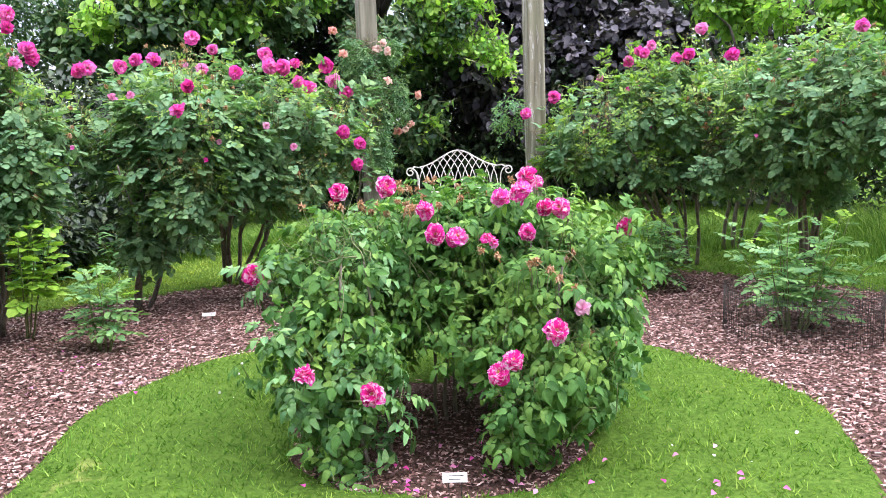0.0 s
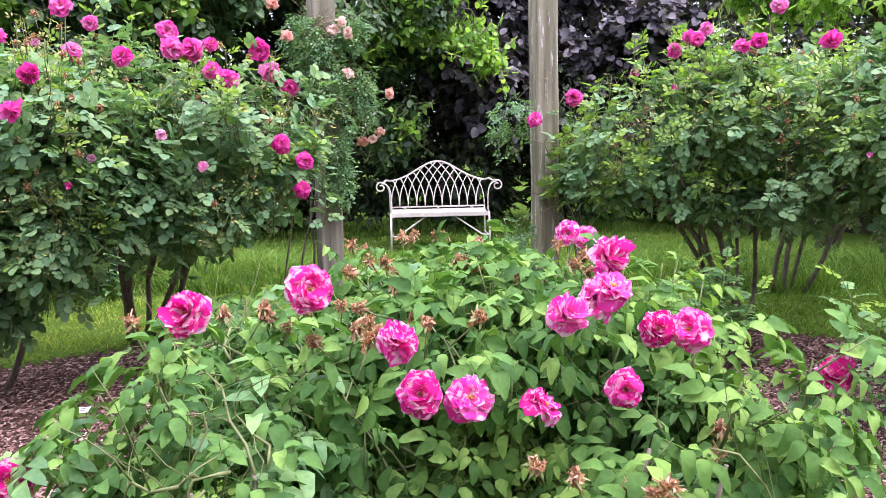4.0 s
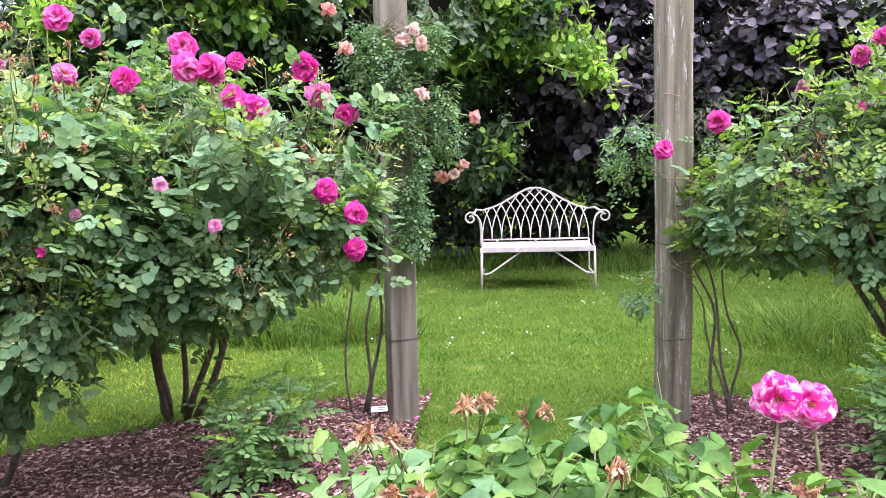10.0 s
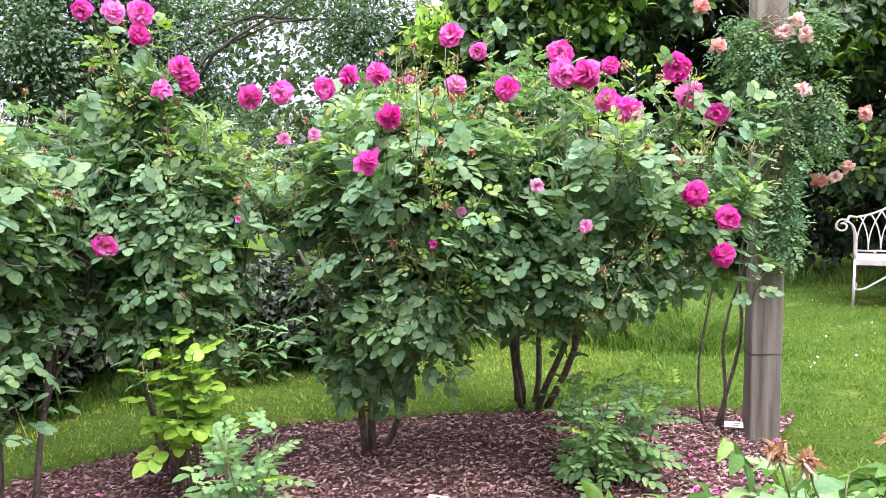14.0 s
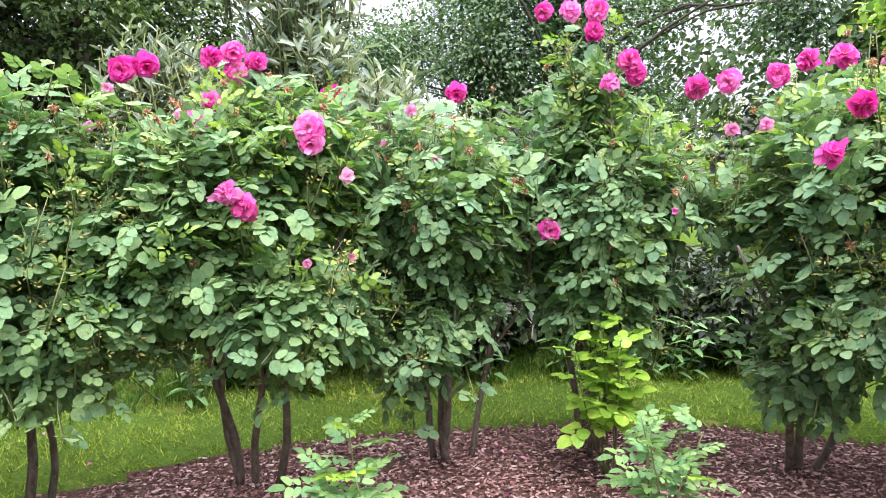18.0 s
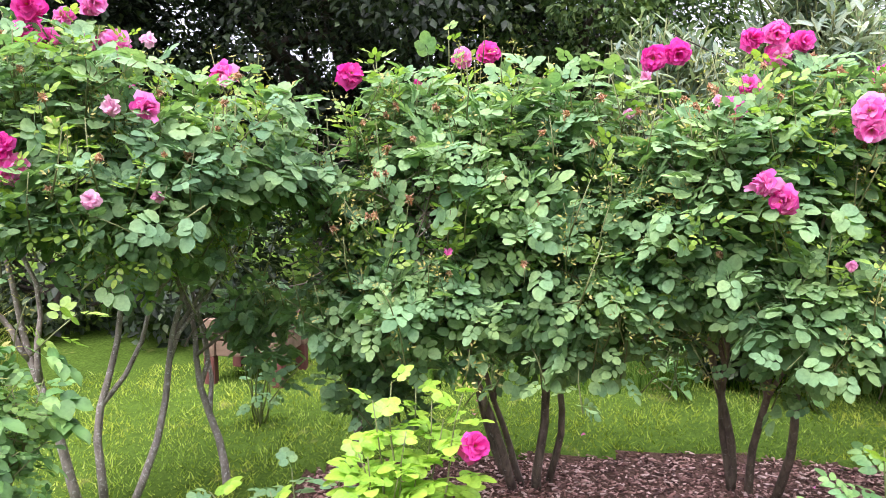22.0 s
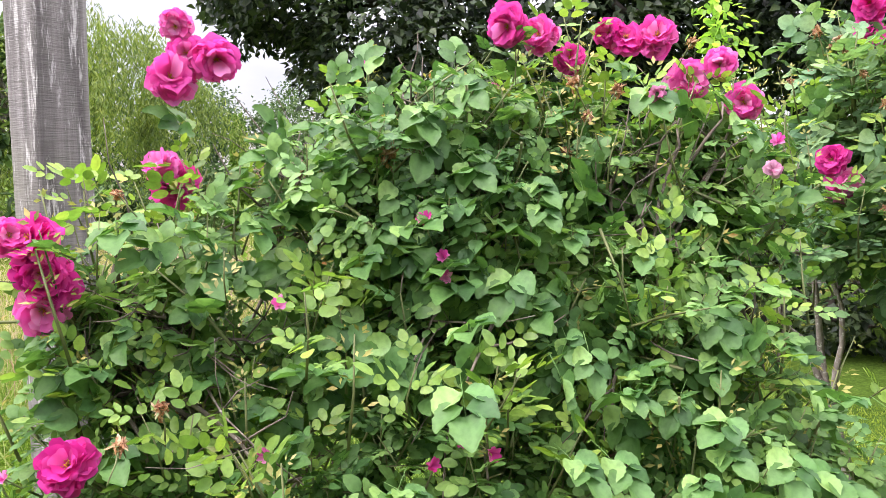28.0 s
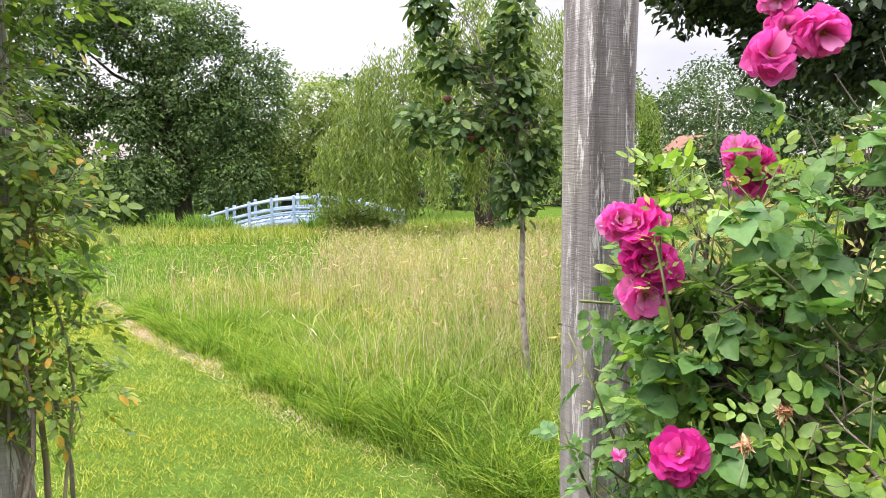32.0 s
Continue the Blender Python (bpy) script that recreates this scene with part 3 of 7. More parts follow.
def ground_z(x, y):
    """The lie of the land: nearly level in the rose garden, falling gently away beyond the gate."""
    x, y = np.asarray(x, float), np.asarray(y, float)
    z = np.where(y > 3, 0.012 * np.minimum(y - 3, 12), 0) + np.where(y < -1, 0.04 * np.maximum(y + 1, -30), 0)
    return z + 0.008 * np.sin(x * 1.9 + 0.4) * np.sin(y * 1.6)


CX, CY = -0.03, 3.2


def bed_edges(x, y):
    """How far inside a mulched bed a place lies (negative: lawn)."""
    x, y = np.asarray(x, float), np.asarray(y, float)
    a = np.arctan2(y - CY, x - CX)
    r = np.hypot(x - CX, y - CY)
    wob = 0.03 * np.sin(a * 5 + 1) + 0.02 * np.sin(a * 11)
    ring_in = r - (1.70 + wob)
    ring_out = 3.93 + 0.12 * np.sin(a * 2 + 0.5) + wob - np.hypot(x - CX, (y - CY - 0.05))
    path = np.abs(x - 0.13) - (0.62 + 0.02 * np.sin(y * 5))
    gap = np.where(y > CY, path, np.where(y < 1.62 + 0.1 * np.sin(x * 4), -1.0, 1.0))
    ring = np.minimum(np.minimum(ring_in, ring_out), gap)
    centre = 0.66 + wob * 0.6 - r
    return np.maximum(ring, centre)


def surface_z(x, y):
    e = bed_edges(x, y)
    return ground_z(x, y) - 0.035 * np.clip(e / 0.04 + 0.5, 0, 1)

# ---- ground ----


def lines(lo, hi, a, b, step, far):
    """Grid lines: fine between a and b, growing wider out to lo and hi."""
    mid = list(np.arange(a, b + 1e-6, step))
    out, s, v = [], step, b
    while v < hi:
        s = min(s * 1.35, far)
        v += s
        out.append(v)
    low, s, v = [], step, a
    while v > lo:
        s = min(s * 1.35, far)
        v -= s
        low.append(v)
    return np.array(low[::-1] + mid + out)


def build_ground():
    xs, ys = lines(-1500, 1500, -4.6, 3.8, 0.04, 120), lines(-1500, 1500, -0.4, 7.8, 0.04, 120)
    X, Y = np.meshgrid(xs, ys)
    Z = surface_z(X, Y)
    v = np.stack([X, Y, Z], -1).reshape(-1, 3)
    nx = len(xs)
    i = (np.arange(len(ys) - 1)[:, None] * nx + np.arange(nx - 1)[None]).ravel()
    q = np.stack([i, i + 1, i + nx + 1, i + nx], -1)
    me = mesh_of("ground", v, q, M_TURF)
    me.materials.append(M_SOIL)
    c = v[q].mean(1)
    me.polygons.foreach_set("material_index", (bed_edges(c[:, 0], c[:, 1]) > 0).astype(np.int32))
    return tagged(new("ground", me), "mown lawn with bark mulched rose beds", "ground", kind="structure")


build_ground()


def blades(name, xy, heights, lean, width, material, label, seed, segs=1, parent=None, kind="stuff", z_of=surface_z, ways=None):
    """Grass: tapering bent blades standing at the places xy."""
    g = np.random.default_rng(seed)
    k = len(xy)
    base = np.column_stack([xy, z_of(xy[:, 0], xy[:, 1]) - 0.004])
    a = g.uniform(0, 6.28, k)
    side = np.column_stack([np.cos(a), np.sin(a), np.zeros(k)]) * (width * g.uniform(0.7, 1.3, k))[:, None] / 2
    b = g.uniform(0, 6.28, k) if ways is None else ways + g.normal(size=k) * 0.5
    tilt = np.column_stack([np.cos(b), np.sin(b), np.zeros(k)]) * (heights * lean * g.uniform(0.2, 1.3, k))[:, None]
    up = np.zeros((k, 3))
    up[:, 2] = heights
    rows = []
    for s in range(segs):
        f = s / segs
        c = base + up * f * (1 - 0.25 * f * lean) + tilt * f * f
        rows += [c - side * (1 - 0.6 * f), c + side * (1 - 0.6 * f)]
    tip = base + up * (1 - 0.25 * lean) + tilt
    v = np.stack(rows + [tip], 1)
    n = v.shape[1]
    t = []
    for s in range(segs - 1):
        t += [(2 * s, 2 * s + 1, 2 * s + 3), (2 * s, 2 * s + 3, 2 * s + 2)]
    t.append((2 * segs - 2, 2 * segs - 1, 2 * segs))
    t = np.array(t)[None] + (np.arange(k) * n)[:, None, None]
    ob = put(name, mesh_of(name, v.reshape(-1, 3), t.reshape(-1, 3), material), parent, label, kind)
    if parent is None and label:
        tagged(ob, label, "grass")
    return ob, tip


def area_points(g, n, x0, x1, y0, y1, keep):
    xy = np.column_stack([g.uniform(x0, x1, n), g.uniform(y0, y1, n)])
    return xy[keep(xy[:, 0], xy[:, 1])]


g0 = np.random.default_rng(3)


def tufts(xy, scale):
    """Uneven height of a lawn: low and tall spots side by side."""
    p = np.column_stack([xy, np.zeros(len(xy))])
    return np.clip(1 + 0.35 * waves(p, 5, scale) + 0.3 * waves(p, 6, scale * 3.1), 0.35, 1.9)


lawn = area_points(g0, 250000, -6.0, 4.4, -0.8, 8.6, lambda x, y: (bed_edges(x, y) < -0.005) & (np.hypot(x, y - 3.2) < 6.2))
hedge_side = lawn[:, 0] < -2.9 + 1.2 * np.clip(lawn[:, 1] - 5.0, 0, 1) + 0.25 * np.sin(lawn[:, 1] * 1.7)
for place, blade, words, k in ((lawn[~hedge_side], M_LAWN_BLADE, "short mown bright green lawn grass", 4), (lawn[hedge_side], M_DRY_LIT_BLADE, "short yellowish mown grass along the hedge, lightened against its shade", 8)):
    blades("lawn_grass", place, g0.uniform(0.012, 0.042, len(place)) * tufts(place, 9.0), 0.9, 0.0085, blade, words, k)
lawn = area_points(g0, 75000, -4.0, 4.5, 7.4, 12.2, lambda x, y: np.hypot(x, y - 3.2) >= 4.4)
blades("lawn_grass", lawn, g0.uniform(0.02, 0.05, len(lawn)), 0.9, 0.007, M_LAWN_BLADE, "mown green lawn round the bench", 5)


def path_side(x, y):
    """Right of the mown path's edge (positive: uncut meadow)."""
    return (-2.38 - 1.62 * (x - 0.25) - 0.035 * (x - 0.25) ** 2 + 0.06 * np.sin(x * 4)) - y


lawn = area_points(g0, 230000, -1.5, 6.0, -8.0, -0.2, lambda x, y: (path_side(x, y) < 0.05))
blades("lawn_grass", lawn, g0.uniform(0.015, 0.055, len(lawn)) * tufts(lawn, 6.0), 1.0, 0.0062, M_PATH_BLADE, "mown grass path through the meadow", 6)


def build_chips():
    """Loose bark chips: thin crooked flakes lying on the beds."""
    g = np.random.default_rng(11)
    xy = area_points(g, 230000, -4.3, 4.3, 0.9, 7.4, lambda x, y: (bed_edges(x, y) > 0.0))
    xy = xy[g.random(len(xy)) < 0.68]
    k = len(xy)
    base = np.array([(-0.5, -0.5, 0), (0.42, -0.36, 0.3), (0.55, 0.3, 0), (-0.38, 0.5, 0.3), (-0.4, -0.45, -1.0), (0.5, 0.3, -1.0)], float)
    tris = np.array([(0, 1, 2), (0, 2, 3), (0, 4, 1), (4, 5, 1), (1, 5, 2), (2, 5, 3), (5, 4, 3), (3, 4, 0)])[[0, 1, 2, 5]]
    v = base[None] * (1 + g.normal(size=(k, 6, 1)) * 0.2)
    v = v * (np.stack([g.uniform(0.012, 0.036, k), g.uniform(0.007, 0.0145, k), g.uniform(0.003, 0.007, k)], -1) * np.where(np.hypot(xy[:, 0], xy[:, 1] - 3.2) < 0.8, 0.72, 1.0)[:, None])[:, None, :]
    n = g.normal(size=(k, 3)) * 0.33 + [0, 0, 1]
    f = frames_of(unit(g.normal(size=(k, 3)) * [1, 1, 0.1]), n)
    v = np.einsum("kij,knj->kni", f, v) + np.column_stack([xy, surface_z(xy[:, 0], xy[:, 1]) + g.uniform(0.002, 0.022, k)])[:, None, :]
    t = tris[None] + (np.arange(k) * 6)[:, None, None]
    ob = put("bark_chips", mesh_of("bark_chips", v.reshape(-1, 3), t.reshape(-1, 3), M_CHIP, smooth=False), kind="stuff")
    tagged(ob, "reddish brown bark chip mulch on the beds", "mulch")


build_chips()



def daisies():
    """Tiny white daisies and clover heads in the mown grass."""
    g = np.random.default_rng(12)
    xy = np.concatenate([area_points(g, 230, -1.2, 2.6, 7.6, 10.6, lambda x, y: y > 7), area_points(g, 60, -1.6, 1.6, 1.4, 5.0, lambda x, y: bed_edges(x, y) < -0.05)])
    disc = np.array([(0, 0, 0.002)] + [(math.cos(a), math.sin(a), 0.25) for a in np.linspace(0, 6.28, 7)[:-1]], float)
    tri = np.array([(0, 1 + i, 1 + (i + 1) % 6) for i in range(6)])
    n = g.normal(size=(len(xy), 3)) * 0.3 + [0, 0, 1]
    v, t = scatter((disc, tri), np.column_stack([xy, surface_z(xy[:, 0], xy[:, 1]) + g.uniform(0.03, 0.05, len(xy))]), frames_of(g.normal(size=(len(xy), 3)), n), g.uniform(0.004, 0.009, len(xy)))
    tagged(put("daisies", mesh_of("daisies", v, t, M_LABEL), kind="stuff"), "tiny white daisies dotted over the lawn", "flowers")


daisies()

# ---- flowers ----


def petal(length, width, cup, curl, nx=3, ny=4, seed=0, ruffle=1.0, round_=0.26):
    """A broad petal from the flower's middle outwards, cupped, its rim curling, notched and waved."""
    g = np.random.default_rng(seed)
    ph = g.uniform(0, 6.28, 3)
    lop = g.uniform(-0.15, 0.15)
    v = []
    for i in range(nx + 1):
        s = i / nx
        w = width * (0.25 + 0.75 * math.sin(min(s * 1.15, 1.0) * 1.57)) * (1 - 0.22 * max(0, s - 0.75) / 0.25)
        for j in range(ny + 1):
            u = 2 * j / ny - 1
            x = length * s * (1 - round_ * u * u * s + 0.07 * s * math.sin(u * 4 + ph[2]))
            z = cup * length * s ** 1.2 - curl * length * max(0, s - 0.45) ** 2 * 2.2 + 0.2 * u * u * w
            z += ruffle * length * s * (0.09 * math.sin(u * 4.5 + ph[0]) + 0.06 * math.sin(u * 9 + ph[1]))
            v.append((x, u * w / 2 + lop * x * s, z))
    t = []
    for i in range(nx):
        for j in range(ny):
            a = i * (ny + 1) + j
            t += [(a, a + ny + 1, a + ny + 2), (a, a + ny + 2, a + 1)]
    return np.array(v), np.array(t)


def bloom_mesh(name, material, seed, open_=1.0, whorls=((8, 0.055, 0.15), (8, 0.050, 0.42), (8, 0.042, 0.75), (7, 0.033, 1.15), (5, 0.022, 1.9)), nx=3, ny=4, round_=0.26, broad=1.0):
    """A double rose facing +z: whorls of petals, the inner ones shorter and steeper."""
    g = np.random.default_rng(seed)
    out = []
    for count, length, cup in whorls:
        for i in range(count):
            a = 6.283 * (i + g.uniform(-0.45, 0.45)) / count + length * 90
            pv, pt = petal(length * g.uniform(0.8, 1.12), length * broad * g.uniform(0.85, 1.15), cup * open_ * g.uniform(0.5, 1.4), g.uniform(0.1, 1.2), nx=nx, ny=ny, seed=int(g.integers(1e6)), ruffle=1.5 if nx < 4 else 1.25, round_=round_)
            c, s = math.cos(a), math.sin(a)
            r = np.array([[c, -s, 0], [s, c, 0], [0, 0, 1]])
            out.append((pv @ r.T + [0, 0, (0.052 - length) * 0.25], pt))
    v, t = join_arrays(out)
    return mesh_of(name, v, t, material)


def stamen_mesh():
    g = np.random.default_rng(5)
    out = []
    for _ in range(16):
        a, r = g.uniform(0, 6.28), g.uniform(0.001, 0.008)
        out.append(tube([(0, 0, 0), (r * math.cos(a), r * math.sin(a), g.uniform(0.009, 0.014)), (1.25 * r * math.cos(a), 1.25 * r * math.sin(a), 0.015)], [0.0006, 0.0006, 0.0014], 3))
    return mesh_of("stamen", *join_arrays(out), M_STAMEN)


def bud_mesh(name, material, seed):
    g = np.random.default_rng(seed)
    out = []
    for i in range(6):
        a = 6.283 * i / 6 + g.uniform(-0.2, 0.2)
        pv, pt = petal(0.036, 0.026, 2.4, 0.9, seed=seed + i)
        c, s = math.cos(a), math.sin(a)
        out.append((pv @ np.array([[c, -s, 0], [s, c, 0], [0, 0, 1]]).T, pt))
    return mesh_of(name, *join_arrays(out), material)


def dead_mesh(seed):
    """A shrivelled flower: a mop of crumpled brown petals drooping over the hip, with bristly stamens between."""
    g = np.random.default_rng(seed)
    out = []
    for i in range(70):
        way = unit(g.normal(size=3) * [1, 1, 0.8] + [0, 0, 0.25])
        pv, pt = petal(g.uniform(0.006, 0.015), g.uniform(0.005, 0.011), g.uniform(-0.6, 1.2), g.uniform(0.3, 2.6), 2, 2, seed=seed * 90 + i, ruffle=4.0)
        f = frames_of(way[None], g.normal(size=(1, 3)))[0]
        out.append((pv @ f.T + way * g.uniform(0.002, 0.009) + [0, 0, g.uniform(-0.006, 0.006)], pt))
    for i in range(12):
        way = unit(g.normal(size=3) * [1, 1, 0.7] + [0, 0, 0.5])
        out.append(tube(np.array([way * 0.003, way * 0.011, way * g.uniform(0.013, 0.02) + g.normal(size=3) * 0.003]), [0.0009, 0.0007, 0.0012], 3))
    return mesh_of("withered_bloom", *join_arrays(out), M_DEAD)


def calyx_mesh():
    v, t = tube([(0, 0, -0.10), (0.004, 0, -0.045), (0, 0, -0.018), (0, 0, -0.006), (0, 0, 0.002)], [0.0022, 0.002, 0.003, 0.007, 0.006], 6)
    sep = []
    for i in range(5):
        lv, lt = leaflet(0.028, 0.008, 0.2, 0.5)
        c, s = math.cos(i * 1.257), math.sin(i * 1.257)
        sep.append((lv @ np.array([[c, -s, 0], [s, c, 0], [0, 0, 1]]).T + [0, 0, -0.006], lt))
    return mesh_of("calyx", *join_arrays([(v, t)] + sep), M_GREEN_STEM)


BLOOMS = {
    "magenta": [bloom_mesh("rose_bloom", M_MAGENTA, s, o, round_=0.18, broad=1.25) for s, o in ((1, 1.0), (2, 0.7), (3, 1.3))],
    "pink": [bloom_mesh("rose_bloom", M_PINK, s, o, ((6, 0.045, 0.4), (6, 0.037, 0.9), (4, 0.025, 1.4))) for s, o in ((4, 1.0), (5, 1.5))],
    "striped": [bloom_mesh("rose_bloom", M_STRIPED, s, o) for s, o in ((6, 0.6), (7, 1.0), (8, 0.4))],
    "coral": [bloom_mesh("rose_bloom", M_CORAL, s, o, ((6, 0.034, 0.5), (6, 0.027, 0.9), (5, 0.02, 1.5))) for s, o in ((9, 0.8), (10, 1.2))],
    "large": [bloom_mesh("rose_bloom", M_MAGENTA, s, o, nx=4, ny=6, round_=0.16, broad=1.45, whorls=((7, 0.055, 0.1), (7, 0.051, 0.35), (7, 0.044, 0.7), (6, 0.035, 1.1), (5, 0.025, 1.7))) for s, o in ((11, 1.0), (12, 0.75), (13, 1.35))],
    "large_striped": [bloom_mesh("rose_bloom", M_STRIPED, s, o, nx=4, ny=6, round_=0.18, whorls=((6, 0.052, 0.2), (6, 0.049, 0.5), (6, 0.043, 0.9), (5, 0.034, 1.3), (4, 0.024, 1.9)), broad=1.45) for s, o in ((14, 0.7), (15, 1.0), (16, 1.25))],
    "dead": [dead_mesh(s) for s in (1, 2, 3)],
    "bud": [bud_mesh("rose_bud", M_MAGENTA, 70)],
}
STAMENS, CALYX = stamen_mesh(), calyx_mesh()
FLOWER_LABEL = {"large": "large full magenta double rose", "large_striped": "crimson rose streaked with white", "magenta": "full magenta double rose", "pink": "faded pale pink rose", "striped": "crimson and white striped rose", "coral": "small coral pink rose",
                "dead": "brown withered rose head", "bud": "closed magenta rose bud"}
grow = np.random.default_rng(21)


def bloom(parent, kind, x, y, z, face, size=1.0):
    """One flower of a plant, turned to face a way."""
    meshes = BLOOMS[kind]
    f = unit(np.array(face, float)) + grow.normal(size=3) * 0.32
    m = Vector(f).to_track_quat("Z", "Y").to_matrix().to_4x4()
    m = Matrix.Translation((x, y, z)) @ m @ pose(0, 0, 0, 0, 0, float(grow.uniform(0, 360))) @ Matrix.Scale(size * float(grow.uniform(0.9, 1.1)), 4)
    name = {"dead": "withered_bloom", "bud": "rose_bud"}.get(kind, "rose_bloom")
    ob = put(name, meshes[int(grow.integers(0, len(meshes)))], parent, FLOWER_LABEL[kind], m=m)
    put("calyx", CALYX, ob)
    if kind in ("magenta", "striped", "large", "large_striped"):
        put("stamen", STAMENS, ob, "yellow stamens", m=pose(0, 0, 0.006))
    return ob


def stems_of(parent, feet, tops, radius, material=M_BARK, wobble=0.025, sides=7, name="stem", forks=0):
    for (x, y), (tx, ty, tz) in zip(feet, tops):
        z = float(surface_z(x, y)) - 0.03
        r = radius * float(grow.uniform(0.75, 1.2))
        pts = bent((x, y, z), (tx, ty, tz), wobble, 10)
        put(name, mesh_of(name, *tube(pts, np.linspace(r * 1.15, r * 0.45, 10), sides), material), parent)
        for k in range(forks):
            a = pts[int(grow.integers(3, 7))]
            side = np.array([float(grow.normal()) * 0.16, float(grow.normal()) * 0.16, 0.0])
            arm = bent(a, np.array([tx, ty, tz]) + side + [0, 0, float(grow.uniform(-0.1, 0.15))], wobble, 8)
            put("branch", mesh_of("branch", *tube(arm, np.linspace(r * 0.7, r * 0.3, 8), 6), material), parent)


def limbs_of(parent, lumps, roots, count, seed, radius=0.008, material=M_BARK):
    """Branches from the stem tops out through the crown, and finer side twigs."""
    g = np.random.default_rng(seed)
    P, U = crown_points(lumps, count, seed + 5, shell=0.3)
    roots = np.array(roots, float)
    big, small = [], []
    for i in range(count):
        d = np.linalg.norm((roots - P[i]) * [1, 1, 0.7], axis=1)
        a = roots[int(np.argmin(d))] + g.normal(size=3) * 0.03
        pts = bent(a, a + (P[i] - a) * 0.86, 0.02, 7, 0.05)
        r = radius * g.uniform(0.5, 1.1)
        (big if i < 6 else small).append(tube(pts, np.linspace(r, r * 0.3, 7), 5))
        for j in (2, 3, 4, 5):
            way = unit(g.normal(size=3) + [0, 0, 0.4]) * g.uniform(0.08, 0.25)
            small.append(tube(bent(pts[j], pts[j] + way, 0.008, 4), np.linspace(r * 0.4, r * 0.15, 4), 3))
    for v, t in big:
        put("limb", mesh_of("limb", v, t, material), parent)
    if small:
        put("twig", mesh_of("twig", *join_arrays(small), material), parent, kind="stuff")


LEAF_MESHES = {}


def single_leaves(parent, templates, lumps, count, material, seed, toward=(0.0, 2.6, 1.4), clear=None, size=(0.7, 1.2)):
    """Leaves on the outside of a plant, each a part of its own."""
    key = (id(templates), material.name)
    if key not in LEAF_MESHES:
        LEAF_MESHES[key] = [mesh_of("leaf", *tpl, material) for tpl in templates]
    g = np.random.default_rng(seed)
    P, U = crown_points(lumps, count * 3, seed + 9, shell=0.12)
    if clear is not None:
        k = clear(P)
        P, U = P[k], U[k]
    best = np.argsort(-((np.array(toward) - P) * U).sum(-1))[:count]
    T = leaf_turns(U[best], g)
    for p, r in zip(P[best], T):
        m = Matrix([[*r[0], p[0]], [*r[1], p[1]], [*r[2], p[2]], [0, 0, 0, 1]]) @ Matrix.Scale(float(g.uniform(*size)), 4)
        put("leaf", LEAF_MESHES[key][int(g.integers(0, len(templates)))], parent, m=m)


